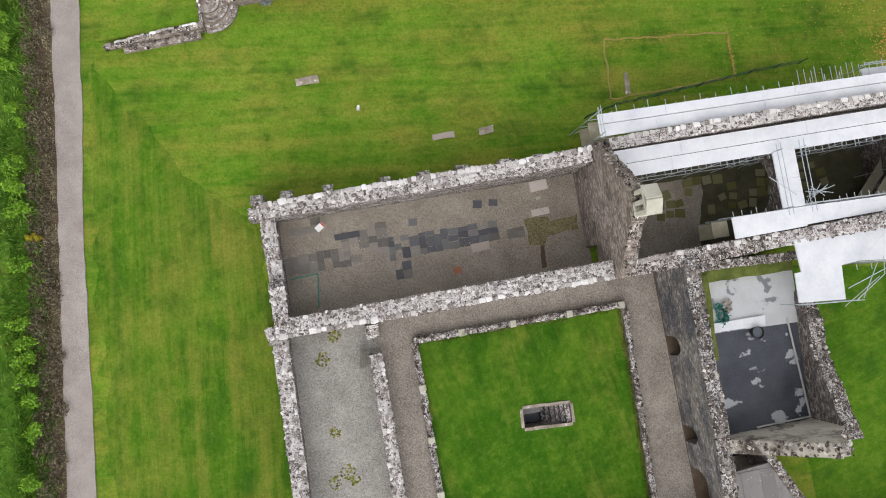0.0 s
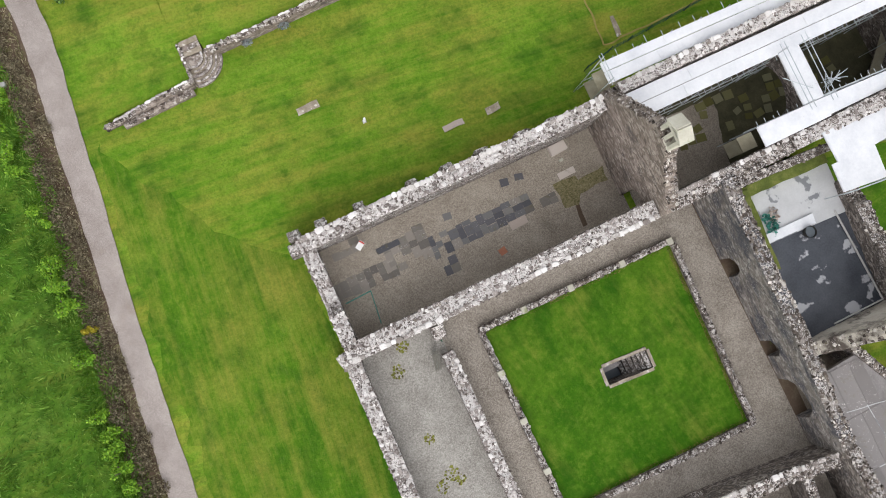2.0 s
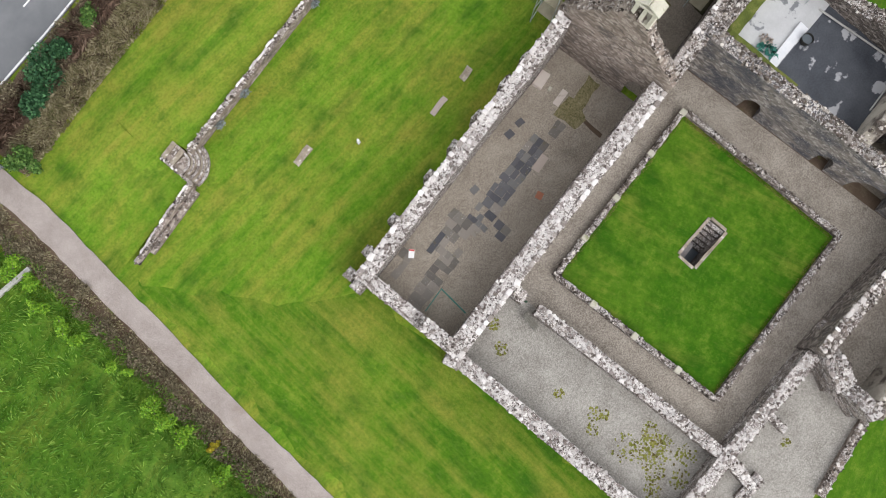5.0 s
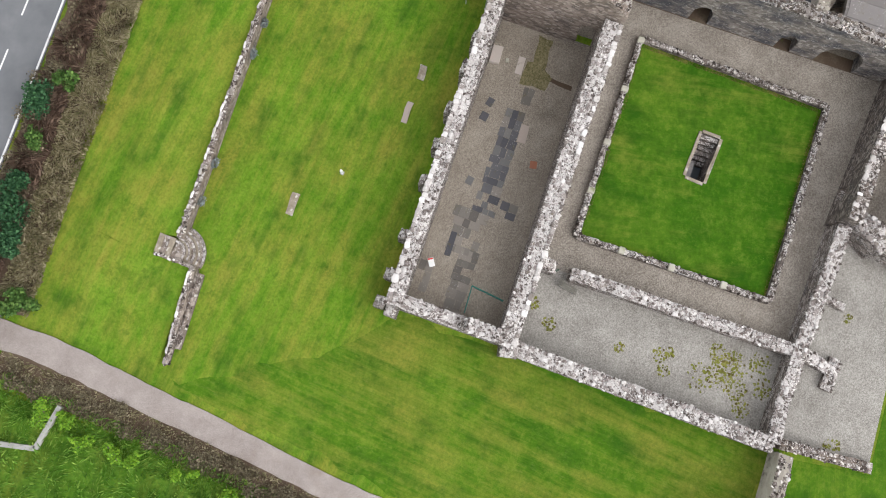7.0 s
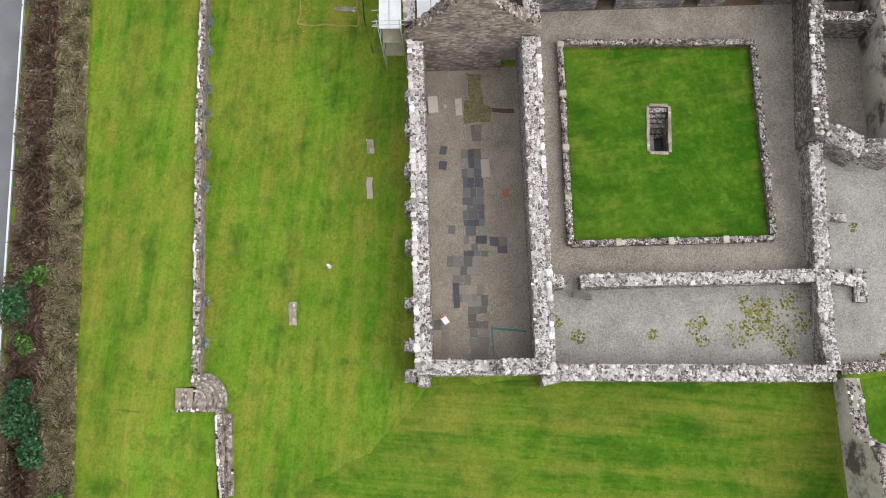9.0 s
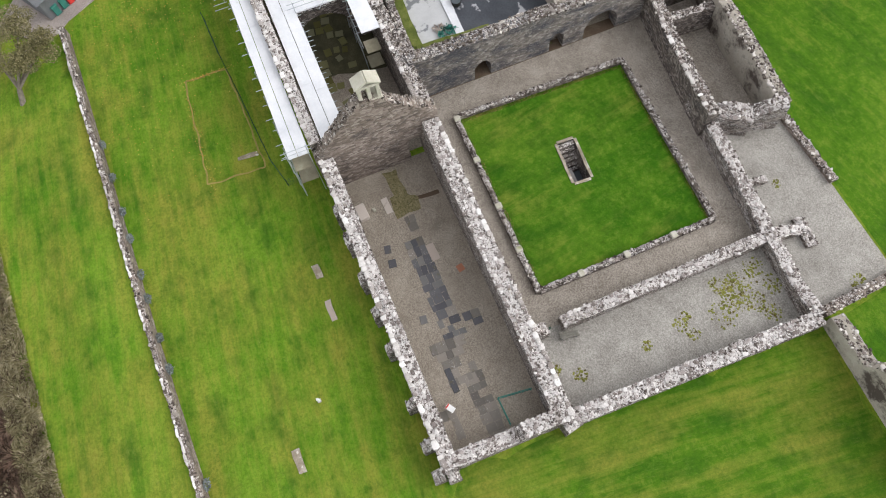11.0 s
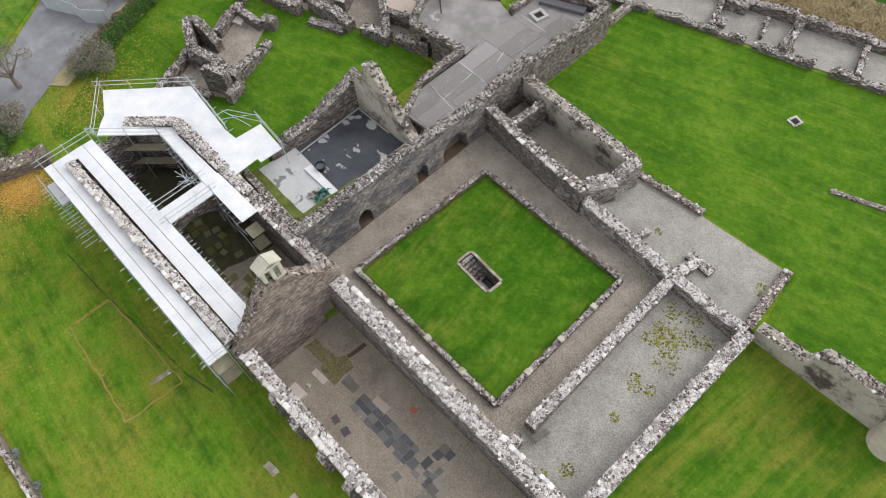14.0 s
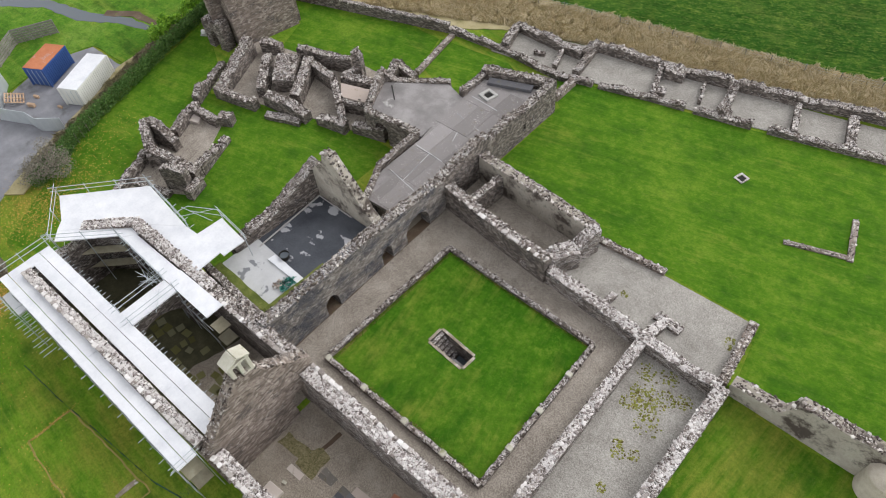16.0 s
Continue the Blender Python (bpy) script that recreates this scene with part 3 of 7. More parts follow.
# ---- ground ----
def smooth01(a, b, x):
    u = min(1.0, max(0.0, (x - a) / (b - a)))
    return u * u * (3 - 2 * u)


GX, GY = [-1500, -60, 6.7, 10.35, 60, 1500], [-1500, -60, -7.62, -6.02, 60, 1500]
gv = [(x, y, -0.03) for y in GY for x in GX]
gf = [(j * 6 + i, j * 6 + i + 1, j * 6 + i + 7, j * 6 + i + 6) for j in range(5) for i in range(5) if (i, j) != (2, 2)]
ground = mesh_ob("ground", gv, gf, M_LAWN, label="mown green lawn with yellow dry streaks", category="lawn", kind="structure")


def ring_slab(name, outer, inner, z0, z1, mat, **tags):
    n = len(outer)
    v = [(x, y, z) for z in (z1, z0) for pts in (outer, inner) for x, y in pts]
    f = []
    for i in range(n):
        k = (i + 1) % n
        f += [(i, i + n, k + n, k), (i, k, k + 2 * n, i + 2 * n), (i + n, i + 3 * n, k + 3 * n, k + n)]
    return mesh_ob(name, v, f, mat, **tags)


TERRACE = 0.75


def terrace_z(x, y):
    return TERRACE * smooth01(-18.5, -12.5, x) * (1 - smooth01(31, 36, x)) * (1 - smooth01(29.5, 34.0 + 0.06 * x, y)) + 0.02 + 0.05 * noise.noise(Vector((x * 0.2, y * 0.2, 0)))


def terrace_edge(x):
    return 23.6 if x < -10.95 else 26.5 if x < -9.4 else 25.3 + (x + 9.4) * 0.063 if x < 8 else 26.4 + (x - 8) * 0.0434


def terrace_sheet():
    verts, faces, n = [], [], 236
    for i in range(n + 1):
        x = -18.2 + i * (58.2 / n)
        y0 = terrace_edge(x) + 0.05
        for j in range(9):
            y = y0 + (34.5 + 0.075 * x - y0) * j / 8
            verts.append((x, y, terrace_z(x, y)))
    for i in range(n):
        for j in range(8):
            a = i * 9 + j
            faces.append((a, a + 9, a + 10, a + 1))
    return mesh_ob("terrace_lawn", verts, faces, M_LAWN, label="raised mown lawn above the retaining wall", category="lawn", kind="structure")


terrace_sheet()
slab("lawn_south", [(20.5, -34.8), (27, -37.6), (36, -36.6), (34.5, -31.5), (30, -30), (24, -33.5)], -0.025, -0.012, M_LAWN_S, label="smooth green lawn beside the ruins", category="lawn", kind="structure")
slab("lawn_court", [(18.4, -23.2), (18.4, -35.0), (20.5, -36.8), (19.6, -39.4), (3.5, -43.0), (-16, -47.8), (-45, -55), (-45, -18), (-9.5, -17.6), (-8.6, -23.5), (6.2, -23.3)], -0.025, -0.012, M_LAWN_S, label="smooth green lawn south of the ruins", category="lawn", kind="structure")
slab("lawn_east", [(27.6, 1), (27.6, -20.0), (31, -20), (33.6, -25), (50, -14), (54, -18), (62, -22), (56, -1), (48, 11), (43, 9), (42.6, 5.4), (37, -0.6)], -0.025, -0.012, M_LAWN_S, label="smooth green lawn between the ruins", category="lawn", kind="structure")
slab("lawn_tower", [(33.6, -29), (50, -24), (52, -29), (62, -33), (66, -27), (72, -38), (46, -36.6), (36.2, -36.4)], -0.025, -0.012, M_LAWN_S, label="smooth green lawn beside the tower", category="lawn", kind="structure")
slab("lawn_west", [(-21.6, -16.6), (-9.2, -16.6), (-9.2, 9.8), (-12.5, 12.5), (-16.5, 18), (-18.9, 22.5)], -0.028, -0.018, M_LAWN_W, wob=0.9, step=0.9, label="mown lawn with dry streaks along the mowing", category="lawn", kind="structure")
ring_slab("garth_lawn", [(0.25, -13.75), (14.9, -13.95), (15.3, -0.2), (0.2, -0.25)], [(6.75, -7.35), (10.25, -7.6), (10.3, -6.25), (6.85, -6.05)], -0.02, 0.06, M_GARTH, label="bright green square cloister lawn", category="lawn", kind="structure")
slab("field_west", [(-22.9, 60), (-22.9, 22), (-23.5, 14), (-24.4, 4), (-25.0, -6.6), (-26.6, -30), (-29, -120), (-200, -120), (-200, 60)], -0.02, 0.03, M_FIELD, wob=0.5, step=1.0, label="rough tussocky pasture beyond the path", category="field", kind="structure")
slab("field_south", [(120, -30), (70, -33), (46, -43.5), (34.4, -47.9), (28.2, -50), (15.2, -52.9), (3.3, -55.2), (-5.2, -57.1), (-60, -70), (-120, -260), (120, -260)], -0.02, 0.03, M_CROP, wob=0.2, step=1.5, label="dark green farmed field beyond the fence", category="field", kind="structure")
slab("hay_verge", [(58, -32.2), (36.2, -38.8), (29.6, -43.4), (20.8, -45.6), (9, -47.4), (0, -49.6), (-9, -52), (-60, -64), (-60, -70), (-5.2, -57.1), (3.3, -55.2), (15.2, -52.9), (28.2, -50), (34.4, -47.9), (46, -43.5), (70, -33)], -0.02, 0.05, M_HAYBED, wob=0.3, label="strip of long dry hay-coloured grass", category="verge", kind="structure")
slab("gravel_path", [(-18.5, 35.2), (-18.5, 32.5), (-18.45, 30.8), (-18.65, 28.6), (-19.0, 25.3), (-19.3, 22.5), (-19.6, 18.9), (-20.05, 15), (-20.55, 10.5), (-21.0, 4), (-21.8, -6.6), (-23.5, -30), (-25.3, -30), (-23.6, -6.6), (-22.7, 4), (-22.1, 10.5), (-21.65, 15.2), (-21.3, 19.6), (-21.05, 22.7), (-20.8, 25.5), (-20.5, 28.7), (-20.3, 32.3), (-20.5, 35.2)], -0.02, 0.06, M_PATH, wob=0.1, label="pinkish grey gravel footpath through grass", category="path", kind="structure")
slab("soil_strip", [(-20.0, 33.6), (-20.0, 28.7), (-20.4, 25.5), (-20.7, 22.5), (-21.2, 15), (-22.3, 4), (-23.2, -6.6), (-24.9, -30), (-26.9, -30), (-25.3, -6.6), (-24.5, 4), (-23.6, 14), (-22.9, 22), (-22.6, 28), (-22.4, 33.6)], -0.02, 0.04, M_SOIL, wob=0.35, label="scrubby bare soil strip beside the path", category="verge", kind="structure")
road = slab("road", [(-90, 36.2), (-9.2, 39.2), (4, 40.2), (60, 44.2), (60, 51.2), (-90, 46)], -0.02, 0.05, M_ROAD, label="grey asphalt road with white lines", category="road", kind="structure")
slab("road_edge_line", [(-40, 37.95), (-9.1, 39.3), (4, 40.3), (40, 43.0), (40, 43.15), (4, 40.45), (-9.1, 39.45), (-40, 38.1)], 0.05, 0.056, M_LINE, road)
for i in range(12):
    x = -30 + i * 5.3
    y = 42.35 + (x + 2) * 0.07
    slab("road_dash", [(x, y), (x + 2.6, y + 0.18), (x + 2.6, y + 0.3), (x, y + 0.12)], 0.05, 0.056, M_LINE, road)
slab("hedge_bank", [(-17.9, 33.3), (-10.5, 34.2), (1, 35.1), (30, 37.8), (60, 40), (60, 44), (4, 40.0), (-9, 39.0), (-17.9, 38.5)], -0.02, 0.07, M_SOIL, wob=0.3, label="bare brown hedge bank beside the road", category="verge", kind="structure")

# floors
slab("nave_floor", [(-7.9, 2.6), (13.8, 3.2), (13.8, 10.3), (-7.9, 9.6)], -0.02, 0.03, M_EARTH, label="grey brown gravel floor of the nave", category="floor", kind="structure")
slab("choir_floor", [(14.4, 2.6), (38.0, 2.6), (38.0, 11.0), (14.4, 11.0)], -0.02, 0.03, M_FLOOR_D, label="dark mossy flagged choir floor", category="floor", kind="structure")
ring_slab("cloister_walk", [(-2.6, -16.0), (18.7, -17.6), (18.4, 2.0), (-2.6, 2.0)], [(0.25, -13.75), (14.9, -13.95), (15.3, -0.2), (0.2, -0.25)], -0.02, 0.03, M_GRAVEL, label="grey gravel cloister walk round the lawn", category="floor", kind="structure")
slab("west_range_floor", [(-8.4, 2.0), (-2.6, 2.0), (-2.6, -16.0), (-8.7, -16.0)], -0.02, 0.034, M_GRAVEL_L, label="pale gravel floor with moss patches", category="floor", kind="structure")
slab("south_court_floor", [(-8.9, -16.2), (6.2, -16.4), (6.0, -23.0), (-8.2, -23.3)], -0.02, 0.031, M_GRAVEL_L, label="pale gravel court with grass edge", category="floor", kind="structure")
slab("passage_floor", [(15.4, -17.5), (19.2, -17.5), (19.2, -22.9), (15.4, -22.7)], -0.02, 0.045, M_GRAVEL, label="grey gravel passage floor", category="floor", kind="structure")
slab("refectory_floor", [(6.5, -17.2), (18.4, -18.0), (18.2, -22.6), (6.0, -22.0)], -0.02, 0.036, M_GRAVEL, label="grey gravel refectory floor", category="floor", kind="structure")

# ---- nave ----
wall("wall_nave_north", (-8.9, 10.05), (13.4, 10.5), 1.05, [(0, 2.6), (3, 3.1), (9, 3.4), (16, 3.5), (20, 4.0), (22.3, 4.6)], "roofless rubble nave wall crusted with white lichen", M_WALL_W, coping=1)
wall("wall_nave_south", (-8.9, 2.3), (13.5, 2.62), 1.25, [(0, 2.2), (3, 2.8), (9, 3.3), (16, 3.8), (22, 4.6)], "thick rubble wall between nave and cloister", M_WALL_W, coping=-1)
wall("wall_nave_west", (-8.4, 2.9), (-8.4, 9.6), 1.0, [(0, 2.6), (2.2, 2.5), (2.6, 1.7), (6.7, 2.2)], "broken rubble west wall of the nave", M_WALL_W)
for i, (x, w) in enumerate([(-8.9, 0.8), (-6.95, 0.75), (-4.2, 0.65), (-0.3, 0.7), (2.35, 0.75), (5.0, 0.85), (8.1, 1.0), (10.4, 0.8)]):
    wall("buttress", (x, 10.6), (x, 11.35), w, [(0, 2.6 + 0.1 * i), (0.75, 1.6 + 0.12 * i)], "stubby rubble buttress on the nave wall", M_WALL_W, jag=0.05, group="nave buttresses", category="buttress", kind="")
wall("corner_stub", (-9.6, 10.1), (-8.9, 10.1), 0.8, 2.0, "broken corner of the nave wall", M_WALL_W, category="wall")
wall("corner_stub", (-9.5, 1.9), (-8.6, 2.1), 1.1, 2.0, "broken corner of the nave wall", M_WALL_W, category="wall")


# gable between nave and choir with its bellcote
def gable_ob(name, ax0, ax1, across, t, outline, axis, mat, label, hole=None, z_hole=(0, 3.0)):
    """A gable wall: outline gives (distance, height); hole cuts a doorway."""
    ops = [] if hole is None else [(hole[0], hole[1], 0, z_hole[1], 0.6)]
    a, b = ((across, ax0), (across, ax1)) if axis == "y" else ((ax0, across), (ax1, across))
    return wall(name, a, b, t, outline, label, mat, openings=ops, jag=0.04, caps=0.8, cap=M_CAP_D)


gable_ob("wall_gable", 11.2, 2.0, 14.0, 0.9, [(0, 4.7), (0.3, 4.9), (4.1, 9.4), (5.7, 9.0), (5.9, 8.3), (8.9, 5.7), (9.2, 5.5)], "y", M_WALL_B, "tall rubble gable wall with an arched doorway", (6.7, 7.9), (0, 3.0))
bell = thing("bellcote", "pale ashlar bellcote with twin openings", "bellcote", at=(14.05, 6.3, 9.0))
for y in (-0.62, 0.0, 0.62):
    part("pier", box_bm(0, y, 0.75, 0.85, 0.26, 1.5, 0.03), M_ASHLAR, bell)
part("base", box_bm(0, 0, -0.05, 0.95, 1.6, 0.5, 0.04), M_ASHLAR, bell)
part("lintel", box_bm(0, 0, 1.55, 0.9, 1.55, 0.2, 0.03), M_ASHLAR, bell)
for sgn in (-1, 1):
    bm = box_bm(0, 0, 0, 1.0, 0.98, 0.16, 0.03)
    bmesh.ops.transform(bm, matrix=pose(0, sgn * 0.44, 1.88, sgn * -28), verts=bm.verts)
    part("roof_slab", bm, M_ASHLAR, bell, "mossy sloping stone roof slab")

# choir walls under the scaffold
wall("wall_choir_north", (14.4, 10.8), (36.6, 11.4), 0.8, [(0, 5.5), (6, 5.8), (14, 5.9), (22, 5.8)], "choir wall top rising through scaffold sheeting", M_WALL_W, caps=0.6, jag=0.25, coping=1, openings=[(3, 4, 2, 4.4, .5), (8, 9, 2, 4.4, .5), (13, 14, 2, 4.4, .5)])
wall("wall_choir_south", (14.4, 2.5), (24, 2.75), 1.1, [(0, 4.8), (3, 4.6), (9.6, 5.0)], "rubble choir wall with white coping stones", M_WALL, coping=1, openings=[(1.5, 2.6, 0, 2.4, .5)])
wall("wall_choir_south_east", (24, 2.75), (34.2, 3.0), 1.0, [(0, 5.3), (10, 5.9)], "choir wall top rising through scaffold sheeting", M_WALL_W)
wall("wall_choir_oblique", (34.2, 3.0), (37.6, 6.0), 1.0, [(0, 5.8), (4.5, 5.6)], "broken wall top between scaffold decks", M_WALL_W)
wall("wall_choir_east", (37.4, 6.0), (37.4, 11.2), 1.0, 4.6, "east end wall of the choir", M_WALL, caps=0.5)
wall("wall_crossing", (26.6, 3.2), (26.6, 10.6), 0.9, 4.7, "crossing wall beneath the scaffold bridge", M_WALL, openings=[(1.6, 5.8, 0, 3.9, 1.8)], caps=0)

# ---- cloister ----
wall("wall_east_range", (18.85, 2.4), (18.95, -17.4), 1.05, [(0, 4.9), (4, 4.6), (8, 4.5), (12, 4.5), (16, 4.1), (19.8, 3.7)], "tall rubble wall of the east range with doorways", M_WALL_S, openings=[(5.2, 6.6, 0, 1.95, 0.6), (11.7, 12.9, 0, 1.95, 0.5), (14.7, 17.6, 0, 2.5, 1.2)], cap=M_CAP_D)
wall("wall_refectory_north", (6.7, -16.75), (18.4, -18.0), 0.95, [(0, 2.9), (3, 2.6), (8, 2.5), (11.8, 2.9)], "dark stained rubble refectory wall", M_WALL, coping=1, openings=[(1.9, 2.9, 0.3, 1.2, .1)])
wall("wall_refectory_south", (5.6, -21.9), (18.3, -22.6), 1.0, [(0, 2.7), (4, 3.0), (12.7, 3.1)], "rubble refectory wall with remains of plaster", M_PLASTER)
wall("wall_refectory_partition", (15.9, -18.2), (15.7, -22.2), 0.7, 2.4, "rubble cross wall in the refectory", M_WALL)
wall("wall_refectory_west", (6.4, -19.3), (5.6, -22.0), 1.1, [(0, 1.8), (2.6, 2.9)], "ruined end wall of the refectory", M_WALL_W)
wall("rubble_mound", (7.4, -17.5), (6.0, -19.8), 1.5, [(0, 1.5), (1.2, 2.1), (2.7, 1.8)], "heaped rubble stump with stair remains", M_WALL_W, jag=0.35, cs=0.42, category="ruin", kind="")
wall("wall_cloister_south", (-2.3, -16.35), (6.6, -16.9), 0.95, [(0, 1.3), (4, 1.5), (9, 1.7)], "low broken rubble wall beside the cloister walk", M_WALL_W)
wall("wall_cloister_west", (-2.75, 1.6), (-2.55, -16.3), 0.85, [(0, 2.0), (0.8, 1.0), (4, 1.3), (10, 1.1), (18, 1.2)], "low rubble wall between cloister and west range", M_WALL_W, openings=[(0.9, 2.0, 0, 2.2, 0)])
wall("wall_west_range", (-8.75, 1.7), (-9.0, -16.2), 1.05, [(0, 1.8), (6, 1.5), (18, 1.5)], "low rubble outer wall thick with white lichen", M_WALL_W, openings=[])
wall("wall_west_range_south", (-8.8, -16.1), (-2.2, -16.35), 0.9, [(0, 1.6), (3, 1.1), (6.6, 1.4)], "low rubble end wall of the west range", M_WALL_W)
wall("wall_stub", (-2.5, -16.7), (-2.9, -19.2), 0.8, [(0, 1.0), (2.5, 0.5)], "low rubble wall stub on gravel", M_WALL_W)
wall("wall_stub", (-2.0, -19.3), (-4.3, -19.1), 0.8, 0.35, "low rubble foundation on gravel", M_WALL_W)
wall("wall_stub", (1.7, -17.2), (1.5, -18.9), 0.5, 0.5, "thin low rubble stub on gravel", M_WALL_W)
wall("kerb_court_west", (-8.7, -16.8), (-8.2, -23.3), 0.7, [(0, 1.0), (2, 0.6), (6.5, 0.35)], "mossy low kerb wall of the court", M_WALL_B)
wall("kerb_court_south", (-0.5, -23.3), (6.0, -22.9), 0.6, 0.35, "mossy low kerb wall of the court", M_WALL_B)
wall("wall_southwest", (-9.3, -17.15), (-19.3, -17.1), 0.9, [(0, 1.5), (3.6, 1.8), (4.2, 3.7), (10, 4.0)], "tall stained wall with pale render stepping up", M_PLASTER, jag=0.1)


def kerb(name, p0, p1, blocks):
    ob = wall(name, p0, p1, 0.42, 0.38, "low rubble kerb wall edging the cloister lawn", M_WALL, jag=0.05, cs=0.3, caps=0.85)
    d = Vector(p1) - Vector(p0)
    for s in blocks:
        p = Vector(p0) + d * s
        blk = thing("pier_base", "pale cut stone pier base on the kerb wall", "stone base", "cloister pier bases", at=(p.x, p.y, 0.3), turn=math.degrees(math.atan2(d.y, d.x)))
        part("block", box_bm(0, 0, 0.14, 0.42, 0.5, 0.3, 0.04), M_ASHLAR, blk)


kerb("kerb_north", (0.0, 0.0), (15.5, 0.0), [0.22, 0.46, 0.73, 0.985])
kerb("kerb_west", (0.05, -0.1), (0.2, -13.9), [0.23, 0.49, 0.76])
kerb("kerb_south", (0.2, -13.9), (15.1, -14.15), [])
kerb("kerb_east", (15.5, -0.2), (15.15, -14.1), [])


# ---- east range tower room ----
wall("wall_dorter_east", (27.2, -1.0), (26.6, -10.6), 1.1, [(0, 4.2), (4, 4.7), (8.5, 6.4), (9.6, 7.0)], "broken rubble outer wall of the east range", M_WALL, jag=0.3, cap=M_CAP_D)
wall("wall_dorter_north", (19.3, 1.85), (27.3, 1.5), 0.6, [(0, 4.4), (8, 4.2)], "rubble wall with a mossy grass top", M_WALL, caps=0.6)
slab("grass_top_north", [(19.5, 1.55), (26.6, 1.25), (26.5, 0.55), (19.9, 0.7)], 3.3, 4.05, M_TURFTOP, wob=0.1, label="mossy grassed wall top", category="grass", kind="structure")
slab("dorter_roof_pale", [(19.4, 1.3), (26.9, 1.0), (26.7, -3.1), (19.4, -2.8)], 3.2, 3.45, M_LEAD_L, label="pale screeded flat roof with damp stains", category="roof", kind="structure")
slab("dorter_roof_dark", [(19.4, -2.8), (26.7, -3.1), (26.2, -9.8), (19.4, -9.8)], 3.1, 3.38, M_WET, label="dark wet flat roof with dry patches", category="roof", kind="structure")
gable_ob("wall_dorter_gable", 19.3, 27.0, -10.2, 0.9, [(0, 4.5), (3.6, 9.0), (4.0, 9.5), (5.0, 9.5), (5.1, 8.4), (7.7, 5.9)], "x", M_PLASTER, "tall plastered gable rising to a chimney stump")
slab("roof_plank", [(19.9, -2.15), (24.1, -2.2), (24.0, -2.9), (19.85, -2.75)], 3.46, 3.6, M_WHITE, label="pale raised upstand across the flat roof", category="upstand", kind="structure")
slab("grass_top", [(19.35, 1.3), (20.2, 1.2), (19.8, -4.6), (19.35, -4.4)], 3.3, 4.2, M_TURFTOP, wob=0.1, label="mossy grassed wall top", category="grass", kind="structure")
# southern block with flat roofs
block_roof = slab("block_roof", [(19.4, -12.4), (23.2, -12.2), (24.2, -15.6), (24.2, -20.8), (24.8, -24.5), (24.9, -31.0), (19.3, -33.0), (19.4, -24.5)], 2.7, 3.03, M_LEAD, label="grey slabbed flat roof with white seams", category="roof", kind="structure")
side_roof = slab("block_roof_side", [(24.4, -20.9), (30.8, -20.6), (33.0, -24.5), (27.5, -28.3), (24.9, -27.5)], 2.7, 3.0, M_LEAD, label="grey slabbed flat roof", category="roof", kind="structure")
wall("wall_block_west", (19.0, -17.4), (18.95, -24.0), 1.0, [(0, 3.8), (4, 4.4), (6.6, 4.2)], "rubble wall of the southern block", M_WALL, cap=M_CAP_D)
wall("wall_block_southwest", (19.0, -24.0), (18.9, -34.2), 0.9, [(0, 3.3), (3, 3.9), (6, 3.3), (10, 3.8)], "rubble wall of the southern block", M_WALL, cap=M_CAP_D, openings=[(5.0, 5.4, 1, 1.8, 0)])
wall("wall_block_south", (18.9, -34.0), (25.6, -31.6), 0.9, [(0, 3.7), (6, 3.9)], "rubble end wall of the southern block", M_WALL, cap=M_CAP_D)
wall("wall_block_east", (25.3, -31.5), (25.2, -27.8), 0.7, 3.5, "rubble wall of the southern block", M_WALL, cap=M_CAP_D)
wall("wall_block_curve_a", (22.6, -11.6), (24.7, -15.6), 0.6, 3.3, "curving rubble parapet of the southern block", M_WALL, cap=M_CAP_D)
wall("wall_block_curve_b", (24.7, -15.6), (24.9, -21.0), 0.6, 3.4, "curving rubble parapet of the southern block", M_WALL, cap=M_CAP_D)
wall("wall_block_side", (24.9, -21.0), (31.2, -20.4), 0.7, [(0, 3.3), (6, 3.2)], "rubble wall below the side roof", M_WALL, openings=[(3.6, 5.2, 0, 2.5, .7)], cap=M_CAP_D)
wall("wall_block_side_east", (31.2, -20.4), (33.3, -24.8), 0.7, [(0, 3.2), (4, 4.2)], "rubble wall below the side roof", M_WALL, cap=M_CAP_D)
wall("wall_block_side_south", (33.3, -24.8), (27.4, -28.6), 0.7, [(0, 4.4), (1.2, 3.0), (7, 3.2)], "rubble wall below the side roof", M_WALL, cap=M_CAP_D)
# The shade down in the slot is painted as a near-black floor.
slab("slype_floor", [(19.4, -10.6), (23, -10.6), (23.2, -12.2), (19.4, -12.4)], -0.02, 0.05, M_DARK, label="slot floor between gable and roof, its shade coloured in", category="floor", kind="structure")

ROOF_ROWS = [-12.5, -15.9, -19.6, -23.4, -27.4, -30.8]
rroof = random.Random(21)
for ya, yb in zip(ROOF_ROWS, ROOF_ROWS[1:]):
    wa = 22.9 if ya > -13 else 24.1 if ya > -21 else 24.7
    cuts = [19.45] + sorted(19.45 + (wa - 19.45) * q for q in (rroof.uniform(0.25, 0.4), rroof.uniform(0.58, 0.75))) + [wa]
    for xa, xb in zip(cuts, cuts[1:]):
        dz = rroof.uniform(0, 0.03)
        slab("roof_panel", [(xa + 0.015, ya - 0.015), (xb - 0.015, ya - 0.015), (xb - 0.015, yb + 0.015), (xa + 0.015, yb + 0.015)], 3.02, 3.05 + dz, M_ROOFSLAB, block_roof, wob=0.03, step=0.6)
